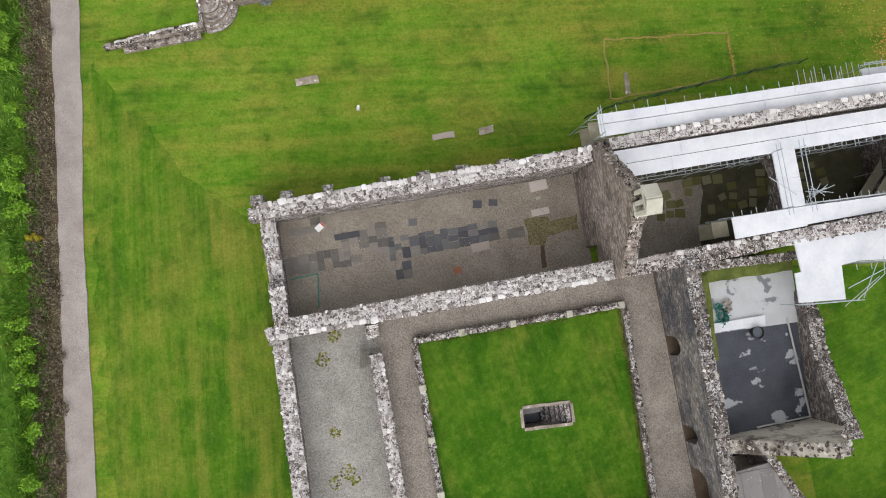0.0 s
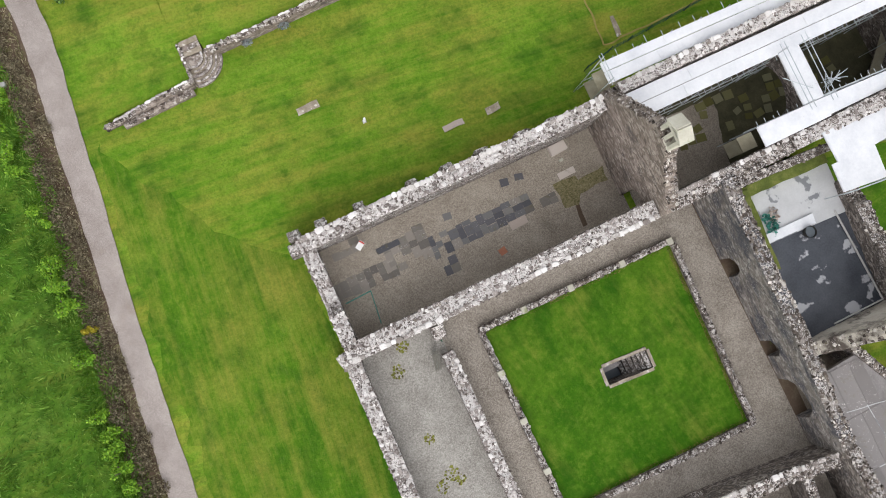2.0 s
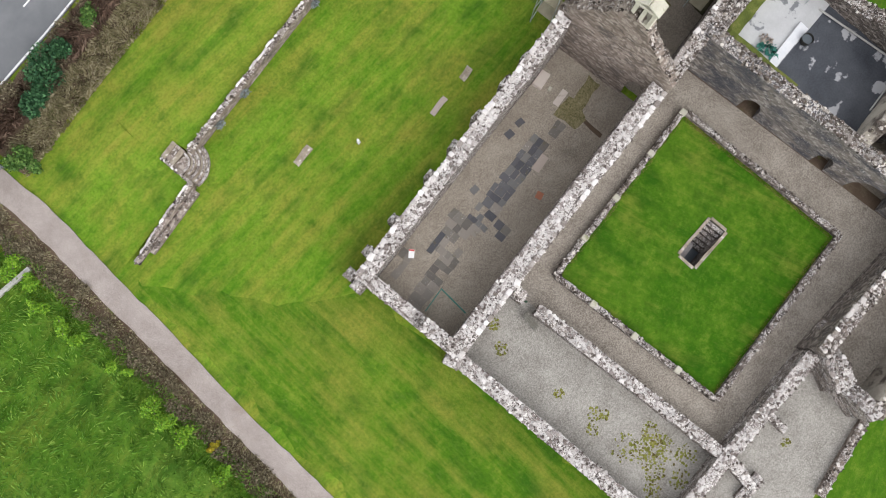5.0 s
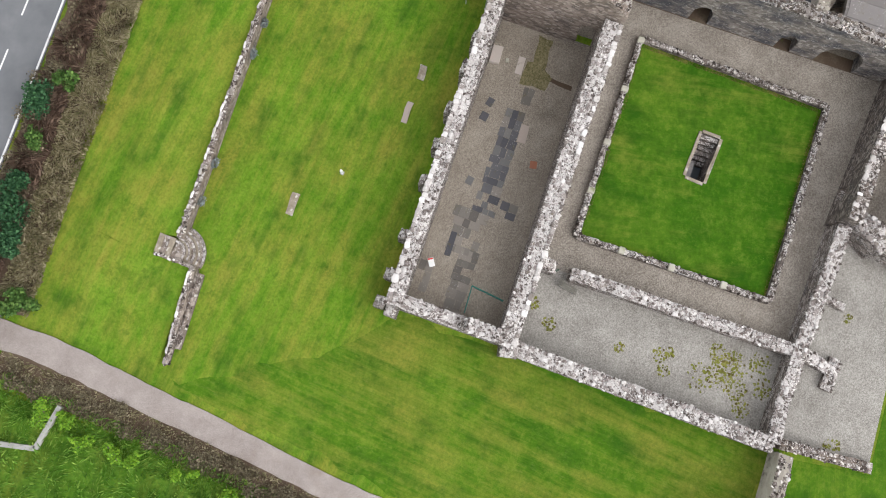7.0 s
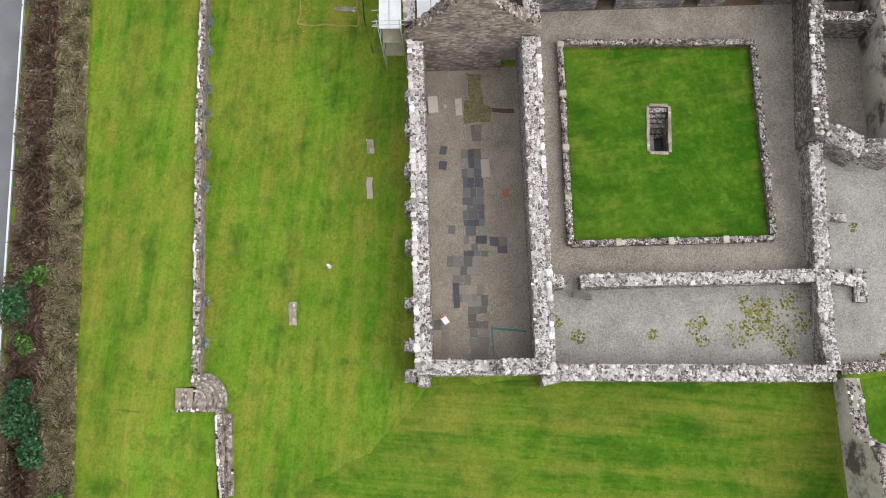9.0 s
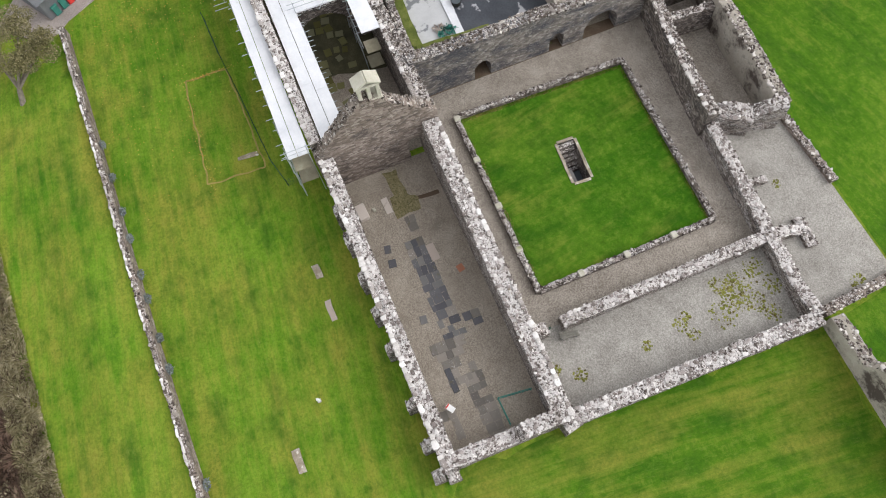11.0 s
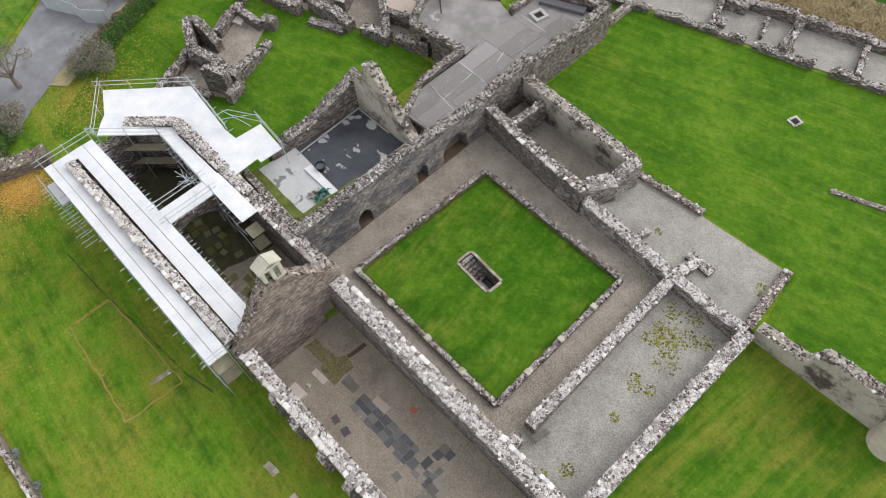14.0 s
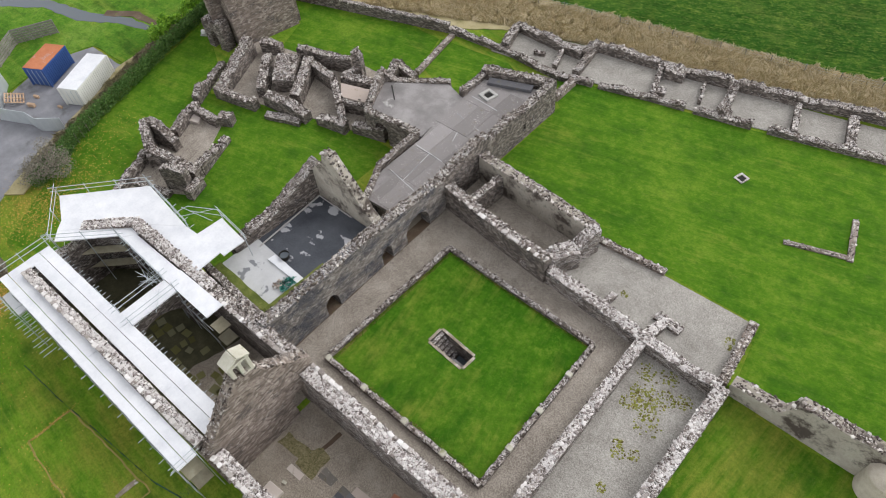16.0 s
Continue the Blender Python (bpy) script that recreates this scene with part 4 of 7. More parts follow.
# Doorway floor takes the darker soil colour to stand in for recess shade.
slab("threshold_floor", [(18.25, 2.2), (19.4, 2.2), (19.5, -17.4), (18.4, -17.4)], -0.02, 0.037, M_SOIL, label="worn earth under the range doorways, recess shade in its colour", category="floor", kind="structure")
slab("dorter_floor", [(19.3, 1.3), (26.8, 1.0), (26.3, -10.0), (19.3, -9.8)], -0.02, 0.04, M_SOIL, label="earth floor inside the vaulted range", category="floor", kind="structure")
slab("block_floor", [(19.4, -12.4), (23.2, -12.2), (24.4, -21.0), (31, -21), (33, -24.6), (25, -28.4), (24.9, -31.4), (19.3, -33.6)], -0.02, 0.04, M_EARTH, label="earth floor inside the southern block", category="floor", kind="structure")

# ---- far eastern ruins ----
wall("wall_lodging_north", (44.5, 1.1), (46.7, -3.9), 0.75, [(0, 0.8), (5.4, 1.2)], "low rubble wall of the eastern lodging", M_WALL, jag=.35, cap=M_CAP)
wall("wall_lodging_tall", (45.0, -3.7), (48.5, -5.7), 0.9, [(0.0, 1.5), (2.0, 2.4), (4.1, 2.9)], "tall broken corner of the lodging", M_WALL, jag=.35, cap=M_CAP)
wall("wall_lodging_tall_return", (48.4, -6.1), (45.2, -6.6), 0.9, [(0.0, 2.9), (1.6, 2.6), (3.1, 1.3)], "tall broken corner of the lodging", M_WALL, jag=.35, cap=M_CAP)
wall("wall_lodging_cross", (45.7, -4.1), (39.8, -5.5), 0.9, [(0.0, 1.9), (2.4, 1.7), (6.1, 1.4)], "rubble cross wall of the lodging", M_WALL, jag=.35, cap=M_CAP)
wall("wall_lodging_east", (47.1, -7.5), (49.3, -11.8), 0.85, [(0, 1.1), (4.8, 0.8)], "low rubble wall of the eastern lodging", M_WALL, jag=.35, cap=M_CAP)
wall("wall_lodging_east_tail", (49.7, -12.1), (52.9, -18.0), 0.8, [(0.0, 1.0), (1.7, 1.5), (2.7, 0.7), (6.7, 0.6)], "low rubble wall of the eastern lodging", M_WALL, jag=.35, cap=M_CAP)
wall("wall_lodging_south", (48.9, -11.0), (44.8, -11.4), 0.8, [(0, 1.0), (4.1, 0.9)], "low rubble wall of the eastern lodging", M_WALL, jag=.35, cap=M_CAP)
wall("wall_lodging_south_pier", (45.0, -11.9), (43.8, -12.6), 1.1, [(0, 1.1), (1.4, 1.2)], "low rubble wall of the eastern lodging", M_WALL, jag=.35, cap=M_CAP)
wall("wall_lodging_west", (40.4, -5.9), (42.4, -10.6), 0.9, [(0.0, 1.2), (2.0, 1.1), (2.3, 0.8), (5.1, 0.5)], "low rubble wall of the eastern lodging", M_WALL, jag=.35, cap=M_CAP, openings=[(3.6, 4.2, 0.3, 0.8, .1)])
wall("wall_lodging_low", (44.2, -1.0), (40.4, -2.3), 0.8, [(0, 0.9), (4.1, 0.5)], "low rubble wall of the eastern lodging", M_WALL, jag=.35, cap=M_CAP)
wall("wall_lodging_stump", (41.6, -3.1), (39.4, -4.2), 0.9, [(0.0, 2.3), (1.0, 2.9), (2.5, 2.6)], "broken rubble pier of the lodging", M_WALL, jag=.35, cap=M_CAP)
wall("wall_lodging_corner", (38.5, -3.2), (39.2, -5.2), 0.8, [(0, 1.2), (2.1, 0.9)], "low rubble wall of the eastern lodging", M_WALL, jag=.35, cap=M_CAP)
slab("lodging_floor", [(44.8, -0.0), (48.6, -7.6), (49.9, -11.9), (44.6, -11.4), (41.3, -6.2), (39.4, -3.3)], -0.02, 0.04, M_GRAVEL, label="grey gravel floor of the lodging", category="floor", kind="structure")
slab("lodging_platform", [(49.2, -9.3), (49.7, -11.7), (47.9, -11.7), (46.7, -10.1)], 0.0, 0.35, M_FLAG, wob=0.08, step=0.4, label="raised stone platform in the lodging", category="platform", kind="structure")

slab("kitchen_floor", [(49.4, -14.6), (53.7, -23.6), (47.4, -24.8), (40.1, -27.7), (35.8, -27.8), (28.6, -24.6), (28.4, -21.1), (34.6, -19.0), (38.7, -18.0)], -0.02, 0.04, M_GRAVEL, label="grey gravel floor of the eastern rooms", category="floor", kind="structure")
wall("wall_kitchen_east", (48.5, -14.6), (51.8, -21.4), 1.3, [(0.0, 1.2), (3.8, 1.7), (7.5, 2.2)], "rubble wall of the eastern rooms", M_WALL, jag=.35, cap=M_CAP)
wall("wall_kitchen_north", (48.9, -14.4), (43.6, -15.6), 0.9, [(0.0, 1.4), (2.7, 0.9), (5.5, 1.2)], "rubble wall of the eastern rooms", M_WALL, jag=.35, cap=M_CAP)
wall("wall_kitchen_north_b", (43.5, -17.0), (37.7, -17.7), 1.1, [(0.0, 1.2), (2.3, 1.6), (5.8, 1.2)], "rubble wall of the eastern rooms", M_WALL, jag=.35, cap=M_CAP)
wall("wall_kitchen_north_c", (36.7, -18.3), (33.2, -19.0), 0.9, [(0.0, 0.8), (2.1, 1.2), (3.6, 1.2)], "rubble wall of the eastern rooms", M_WALL, jag=.35, cap=M_CAP)
wall("wall_kitchen_north_d", (32.8, -19.7), (29.2, -20.7), 0.9, [(0.0, 1.1), (3.6, 1.5)], "rubble wall of the eastern rooms", M_WALL, jag=.35, cap=M_CAP)
wall("wall_kitchen_doorway", (28.8, -22.4), (26.5, -22.5), 1.0, [(0.0, 2.2), (2.3, 2.6)], "rubble wall of the eastern rooms", M_WALL, jag=.35, cap=M_CAP)
wall("wall_kitchen_south_end", (50.9, -22.5), (48.9, -23.7), 1.0, [(0, 1.7), (2.3, 1.4)], "rubble wall of the eastern rooms", M_WALL, jag=.35, cap=M_CAP)
wall("wall_kitchen_south", (45.8, -23.8), (39.8, -26.3), 0.8, [(0.0, 2.1), (2.6, 2.0), (6.5, 1.7)], "rubble wall of the eastern rooms", M_WALL, jag=.35, cap=M_CAP)
wall("wall_kitchen_south_b", (38.8, -23.9), (35.0, -25.1), 1.0, [(0.0, 1.8), (4.0, 1.5)], "rubble wall of the eastern rooms", M_WALL, jag=.35, cap=M_CAP)
wall("wall_kitchen_south_c", (33.8, -25.4), (34.9, -28.5), 0.9, [(0.0, 1.7), (3.3, 2.4)], "rubble wall of the eastern rooms", M_WALL, jag=.35, cap=M_CAP)
wall("wall_kitchen_south_d", (34.7, -28.4), (32.2, -28.3), 0.9, [(0.0, 2.5), (2.5, 1.6)], "rubble wall of the eastern rooms", M_WALL, jag=.35, cap=M_CAP)
wall("chimney_stump", (38.9, -25.9), (38.1, -26.3), 1.0, [(0.0, 3.4), (0.6, 3.7), (0.9, 2.8)], "tall thin rubble stump standing on a wall", M_WALL, jag=.2, cap=M_CAP_D, category="ruin", kind="")
wall("wall_kitchen_vault", (47.9, -21.1), (44.6, -17.2), 1.0, [(0, 2.2), (5.1, 1.4)], "rubble wall of the eastern rooms", M_WALL, jag=.35, cap=M_CAP)
wall("vault_mass", (45.7, -22.4), (43.3, -19.3), 2.4, [(0.0, 2.2), (3.9, 1.6)], "broken vault mass between the rooms", M_WALL, jag=.35, cap=M_CAP, openings=[(1.4, 3.4, 0, 1.0, .6)])
wall("wall_kitchen_cross", (43.8, -23.6), (40.5, -18.5), 1.1, [(0.0, 1.9), (6.1, 1.4)], "rubble wall of the eastern rooms", M_WALL, jag=.35, cap=M_CAP)
wall("wall_kitchen_curve_a", (42.7, -23.3), (39.1, -22.9), 0.8, [(0, 1.8), (3.6, 1.7)], "rubble wall of the eastern rooms", M_WALL, jag=.35, cap=M_CAP)
wall("wall_kitchen_curve_b", (39.2, -22.9), (35.7, -20.6), 0.8, [(0, 1.7), (4.2, 1.4)], "rubble wall of the eastern rooms", M_WALL, jag=.35, cap=M_CAP)
wall("wall_kitchen_middle", (36.2, -21.2), (32.4, -22.5), 0.8, [(0, 1.6), (3.9, 1.5)], "rubble wall of the eastern rooms", M_WALL, jag=.35, cap=M_CAP)
wall("wall_kitchen_cross_b", (35.8, -20.6), (33.5, -18.9), 0.8, [(0, 1.5), (2.9, 1.1)], "rubble wall of the eastern rooms", M_WALL, jag=.35, cap=M_CAP)
wall("wall_kitchen_cross_c", (33.5, -25.8), (31.6, -22.1), 1.0, [(0, 2.0), (4.1, 1.5)], "rubble wall of the eastern rooms", M_WALL, jag=.35, cap=M_CAP)
wall("wall_kitchen_cross_d", (38.5, -26.5), (38.7, -23.8), 0.8, [(0, 1.8), (2.8, 1.6)], "rubble wall of the eastern rooms", M_WALL, jag=.35, cap=M_CAP)
slab("kitchen_roof_slab", [(37.9, -22.8), (33.5, -24.3), (32.5, -22.6), (36.2, -21.3)], 1.3, 1.62, M_FLAG, wob=0.1, step=0.4, label="surviving flat stone slab over a small room", category="slab", kind="structure")
slab("kitchen_step", [(42.2, -15.8), (38.5, -17.5), (37.9, -16.5), (41.8, -15.0)], -0.02, 0.45, M_WALL, wob=0.1, label="stone platform beside the ruined rooms", category="step", kind="structure")

# ruined tower
tower = thing("ruined_tower", "square rubble tower beyond the ruins", "tower")
wall("wall", (56.6, -20.4), (54.0, -29.2), 1.2, 11.0, "", M_WALL_B, parent=tower, openings=[(1.2, 2.4, 3, 5.2, .5)], caps=0.3)
wall("wall", (54.2, -21.6), (52.6, -28.9), 1.2, 11.0, "", M_WALL_B, parent=tower, caps=0.3)
wall("wall", (61.0, -24.0), (58.6, -31.6), 1.2, 11.0, "", M_WALL_B, parent=tower, caps=0.3)
wall("wall", (53.4, -21.8), (61.2, -23.8), 1.2, 11.0, "", M_WALL_B, parent=tower, caps=0.3)
wall("wall", (52.6, -28.8), (58.8, -31.4), 1.2, 11.0, "", M_WALL_B, parent=tower, caps=0.3)
wall("tower_annexe", (57.6, -20.2), (54.6, -20.6), 1.3, 3.4, "ruined rubble annexe with an arched opening", M_WALL, openings=[(0.9, 1.9, 0, 2.3, .5)], jag=.3, cap=M_CAP_D, category="ruin", kind="")

# ---- southern row of low cells ----
ROW_N = [(36.1, -38.3), (28.2, -39.0), (21.2, -38.7), (19.6, -39.4), (11.9, -41.5), (3.5, -43.3), (-6.5, -45.8), (-16, -48.2)]
ROW_S = [(30.2, -43.2), (24.2, -42.9), (21.2, -43.0), (20.6, -45.2), (13.8, -46.4), (9.5, -47.2), (5.7, -48.1), (0, -49.5), (-5, -51.0), (-16, -53.8)]
ROW_GAPS = {3: [(2.0, 2.6, 0, 1.5, 0)], 4: [(3.6, 4.5, 0, 1.5, 0)], 5: [(1.5, 3.0, 0, 1.5, 0)]}
for i, (a, b) in enumerate(zip(ROW_N, ROW_N[1:])):
    wall("wall_row_north", a, b, 0.75, 0.5, "low mossy rubble wall of the cells", M_WALL, jag=.35, cap=M_CAP, caps=0.8, openings=ROW_GAPS.get(i, ()))
for a, b in zip(ROW_S, ROW_S[1:]):
    wall("wall_row_south", a, b, 0.9, 0.95, "low mossy rubble wall of the cells", M_WALL, jag=.5, cap=M_CAP_D, caps=0.55)
wall("row_pier", (12.6, -45.6), (10.6, -46.0), 1.1, [(0, 1.3), (2, 1.0)], "rubble hearth remains in the cells", M_WALL, jag=.3)
wall("row_pier", (12.2, -42.6), (11.0, -43.0), 0.9, [(0, 0.6), (1.2, 0.5)], "rubble remains in the cells", M_WALL, jag=.25)
wall("row_pier", (5.6, -43.8), (4.4, -43.6), 1.0, [(0, 0.9), (1.2, 0.6)], "rubble remains in the cells", M_WALL, jag=.3)
wall("row_pier", (24.6, -41.0), (25.8, -40.6), 0.6, 0.4, "rubble remains in the cells", M_WALL, jag=.2)
for a, b, t_, h_ in [((28.9, -39.3), (30.0, -43.0), 0.9, 0.9), ((22.4, -39.6), (23.5, -42.8), 0.5, 0.6), ((19.9, -39.9), (20.8, -45.3), 0.7, 0.8), ((11.9, -41.9), (13.3, -46.0), 0.55, 0.6), ((7.6, -43.6), (8.5, -46.4), 0.35, 0.55), ((5.0, -43.2), (5.9, -47.6), 0.9, 0.7), ((-1.5, -44.7), (-0.2, -48.9), 0.6, 0.7), ((-6.3, -46.0), (-5.0, -50.4), 0.9, 0.6)]:
    wall("wall_row_cross", a, b, t_, h_, "low rubble cross wall between cells", M_WALL, jag=.3, cap=M_CAP, caps=0.8)
slab("row_floor", [(30, -38.2), (19.6, -39.9), (3.5, -43.4), (-16, -48.2), (-16, -52.6), (-5, -50), (9, -47), (21, -45.4), (30, -43)], -0.02, 0.05, M_GRAVEL_L, label="pale gravel floor of the cells", category="floor", kind="structure")
wall("wall_boundary_south", (58.0, -31.6), (36.1, -38.2), 0.6, 1.2, "dark boundary wall beside dry grass", M_WALL, caps=0.5, cap=M_CAP_D)
wall("kerb_east_lawn", (33.9, -30.2), (35.3, -37.8), 0.6, 0.35, "mossy low kerb across the lawn", M_WALL_B, caps=0.4)
wall("wall_row_stub", (19.5, -35.6), (19.5, -38.9), 0.8, 0.6, "low rubble stub at the lawn edge", M_WALL_B)
wall("kerb_lawn", (-6.4, -32.3), (-11.2, -33.9), 0.45, 0.04, "flat mossy stone footing in the lawn", M_WALL_B, caps=0.3)
wall("kerb_lawn", (-11.4, -33.6), (-10.1, -38.2), 0.5, 0.05, "flat mossy stone footing in the lawn", M_WALL_B, caps=0.3)

# ---- northern retaining wall and steps ----
wall("retaining_wall", (-9.4, 25.3), (8.0, 26.4), 0.42, [(0, 0.95), (17, 1.0)], "long low retaining wall with white coping", M_WALL_B, M_CAP_D, cs=0.3, jag=0.05, coping=1)
wall("retaining_wall_east", (8.0, 26.4), (36.8, 27.65), 0.42, [(0, 1.0), (28.8, 1.0)], "long low retaining wall with white coping", M_WALL_B, M_CAP_D, cs=0.3, jag=0.05, coping=1)
wall("retaining_wall_west", (-11.0, 23.7), (-17.6, 23.1), 0.4, [(0, 0.95), (4.5, 0.6), (6.6, 0.1)], "low retaining wall running down into grass", M_WALL_B, M_CAP_D, jag=0.05, coping=-1)
wall("rubble_foot", (-11.2, 23.3), (-16.4, 22.85), 0.55, [(0, 0.4), (5.2, 0.15)], "mossy rubble footing below the retaining wall", M_WALL_B, M_CAP_D, jag=0.14, caps=0.4)
wall("step_cheek", (-10.95, 23.6), (-10.9, 26.5), 0.22, 0.95, "low cheek wall beside the steps", M_WALL_B, M_CAP_W, jag=0.04)


# ---- scaffold over the choir ----
DECK = 5.5
scaf = thing("scaffold", "tube scaffold with white sheeted working decks", "scaffold")


def deck(a, b, y0, y1, n, z=DECK, skew=(0, 0)):
    """A run of white deck panels from x = a to b."""
    for i in range(n):
        u0, u1 = i / n, (i + 1) / n
        xa, xb = a + (b - a) * u0 + 0.006, a + (b - a) * u1 - 0.006
        da, db = skew[0] + (skew[1] - skew[0]) * u0, skew[0] + (skew[1] - skew[0]) * u1
        zz = z + 0.008 * math.sin(i * 2.3)
        slab("deck_panel", [(xa, y0 + da), (xb, y0 + db), (xb, y1 + db), (xa, y1 + da)], zz - 0.12, zz, M_WHITE, scaf)


deck(13.9, 37.9, 11.35, 12.15, 6, skew=(0, 0.35))
deck(13.9, 37.9, 12.19, 12.85, 5, DECK + 0.02, skew=(0, 0.35))
deck(14.6, 37.9, 8.45, 9.32, 6, skew=(0, 0.45))
deck(14.6, 37.9, 9.36, 10.28, 5, DECK + 0.02, skew=(0, 0.45))
deck(36.9, 37.9, 10.5, 11.75, 1)
deck(34.5, 37.2, 13.2, 13.9, 2, DECK - 1.0)
for i in range(4):
    slab("deck_panel", [(25.7, 4.8 + i * 1.0), (27.35, 4.8 + i * 1.0), (27.35, 5.79 + i), (25.7, 5.79 + i)], DECK - 0.1, DECK + 0.03, M_WHITE, scaf)
S_DECK = [
    [(21.9, 3.3), (27.2, 3.4), (27.2, 4.75), (21.9, 4.75)],
    [(27.2, 3.5), (33.0, 3.6), (33.9, 4.6), (27.2, 4.75)],
    [(26.0, 2.6), (33.4, 2.5), (30.5, 0.5), (29.1, 0.4), (26.1, 0.4)],
    [(25.6, 0.4), (29.1, 0.4), (28.9, -1.9), (25.5, -1.6)],
    [(33.4, 2.5), (36.4, 2.9), (36.9, -0.2), (30.5, 0.5)],
    [(34.0, 4.5), (35.2, 3.9), (38.7, 7.7), (37.9, 8.4)],
    [(36.9, -0.2), (36.2, 2.6), (39.4, 6.9), (42.3, 5.5)],
    [(33.0, 2.5), (36.3, 2.8), (36.2, 4.0), (35.3, 4.0), (33.9, 4.62), (33.0, 3.6)],
    [(35.2, 3.9), (36.2, 2.6), (39.45, 6.9), (38.7, 7.7)],
]
for i, p in enumerate(S_DECK):
    slab("deck_panel", p, DECK - 0.1 + 0.006 * i, DECK + 0.01 + 0.006 * i, M_WHITE, scaf)


def rail(a, b, posts=True, z=DECK, step=2.1, ext=0.5):
    a, b = Vector((*a, 0)), Vector((*b, 0))
    d = (b - a).normalized() * ext
    for h in (0.55, 1.0):
        tube("rail", a - d + Vector((0, 0, z + h)), b + d + Vector((0, 0, z + h)), 0.03, M_TUBE, scaf)
    if posts:
        n = max(1, int((b - a).length / step))
        for i in range(n + 1):
            p = a.lerp(b, i / n)
            tube("standard", (p.x, p.y, 0), (p.x, p.y, z + 1.15), 0.035, M_TUBE, scaf)


def putlogs(a, b, across, step=0.95, z=DECK - 0.14, seed=3):
    rnd = random.Random(seed)
    a, b, across = Vector(a), Vector(b), Vector(across)
    n = int((b - a).length / step)
    for i in range(n + 1):
        p = a.lerp(b, i / n) + Vector((rnd.uniform(-0.15, 0.15), 0))
        q = p + across * rnd.uniform(0.6, 1.25)
        p = p - across * 1.2
        tube("putlog", (p.x, p.y, z), (q.x, q.y, z), 0.028, M_TUBE, scaf)


rail((37.95, 8.9), (37.95, 13.2))
rail((38.0, 8.4), (42.4, 5.5))
rail((42.4, 5.5), (37.0, -0.25))
rail((37.0, -0.25), (30.5, 0.4), posts=True)
rail((29.0, -2.0), (25.5, -1.7))
rail((25.7, 4.8), (25.7, 8.7))
rail((27.4, 4.8), (27.4, 8.7))
rail((27.4, 4.85), (33.9, 4.7), posts=True)
rail((33.9, 4.7), (37.9, 8.5))
rail((34.5, 14.0), (37.3, 14.0), z=DECK - 1.0)
rail((13.8, 11.4), (13.8, 12.9), ext=0.3)
putlogs((14.2, 12.95), (34.3, 13.2), (0, 0.42), 1.15)
putlogs((29.8, 14.0), (37.4, 14.0), (0, 0.5), 0.45, DECK - 1.3)
putlogs((15.2, 8.45), (37.6, 8.8), (0, -0.3), 0.5)
putlogs((22.2, 4.8), (33.6, 4.75), (0, 0.35), 0.6)
putlogs((30.4, 0.3), (36.8, -0.3), (0, -0.4), 1.0)
for x in np.arange(15.0, 38.0, 2.3):
    k = (x - 14) / 24 * 0.35
    tube("standard", (x, 12.95 + k, 0), (x, 12.95 + k, DECK - 0.1), 0.035, M_TUBE, scaf)
    tube("standard", (x, 8.45 + k, 0), (x, 8.45 + k, DECK - 0.1), 0.035, M_TUBE, scaf)
for z in (1.9, 3.7):
    tube("ledger", (13.8, 12.95, z), (37.9, 13.3, z), 0.03, M_TUBE, scaf)
    tube("ledger", (14.7, 8.45, z), (37.9, 8.8, z), 0.03, M_TUBE, scaf)
    tube("ledger", (22.0, 4.85, z), (33.8, 4.8, z), 0.03, M_TUBE, scaf)
    tube("ledger", (38.0, 8.6, z), (42.3, 5.6, z), 0.03, M_TUBE, scaf)
    tube("ledger", (42.3, 5.5, z), (37.0, -0.3, z), 0.03, M_TUBE, scaf)
for z in (1.8, 3.6):
    slab("board_deck", [(34.1, 4.75), (34.7, 4.3), (38.2, 7.7), (37.7, 8.3)], z, z + 0.06, M_BOARD, scaf)
    slab("board_deck", [(21.4, 3.6), (22.6, 3.6), (22.6, 4.7), (21.4, 4.7)], z, z + 0.06, M_BOARD, scaf)
    slab("board_deck", [(13.9, 11.5), (15.6, 11.5), (15.6, 12.8), (13.9, 12.8)], z, z + 0.06, M_BOARD, scaf)
slab("board_deck", [(26.0, 3.4), (29.4, 3.5), (29.4, 4.7), (26.0, 4.7)], 3.0, 3.06, M_BOARD, scaf)
for a, b in [((22.0, 4.8, 0), (24.6, 4.8, 3.7)), ((24.6, 4.8, 5.2), (27.2, 4.8, 1.9)), ((28.0, 5.0, 5.4), (30.5, 5.0, 1.8)), ((14.0, 12.9, 0.2), (17.0, 13.0, 5.2)), ((24.5, 7.0, 6.4), (26.8, 5.6, 5.6)), ((27.6, 5.4, 6.3), (29.6, 6.2, 4.4)), ((29.0, -2.0, 6.4), (31.4, -0.6, 6.4)), ((31.4, -0.6, 6.4), (31.6, 0.6, 6.4)), ((29.2, -1.2, 5.6), (31.6, -0.2, 6.5)), ((30.2, -2.0, 5.6), (31.8, 0.3, 5.6)), ((29.0, -2.4, 5.2), (32.0, -0.8, 5.2))]:
    tube("brace", a, b, 0.03, M_TUBE, scaf)
for i in range(9):
    tube("brace", (27.5, 5.0 + i * 0.12, DECK + 0.1 + (i % 3) * 0.3), (28.6 + (i % 4) * 0.3, 6.2 - i * 0.12, DECK - 0.5 + (i % 5) * 0.3), 0.025, M_TUBE, scaf)

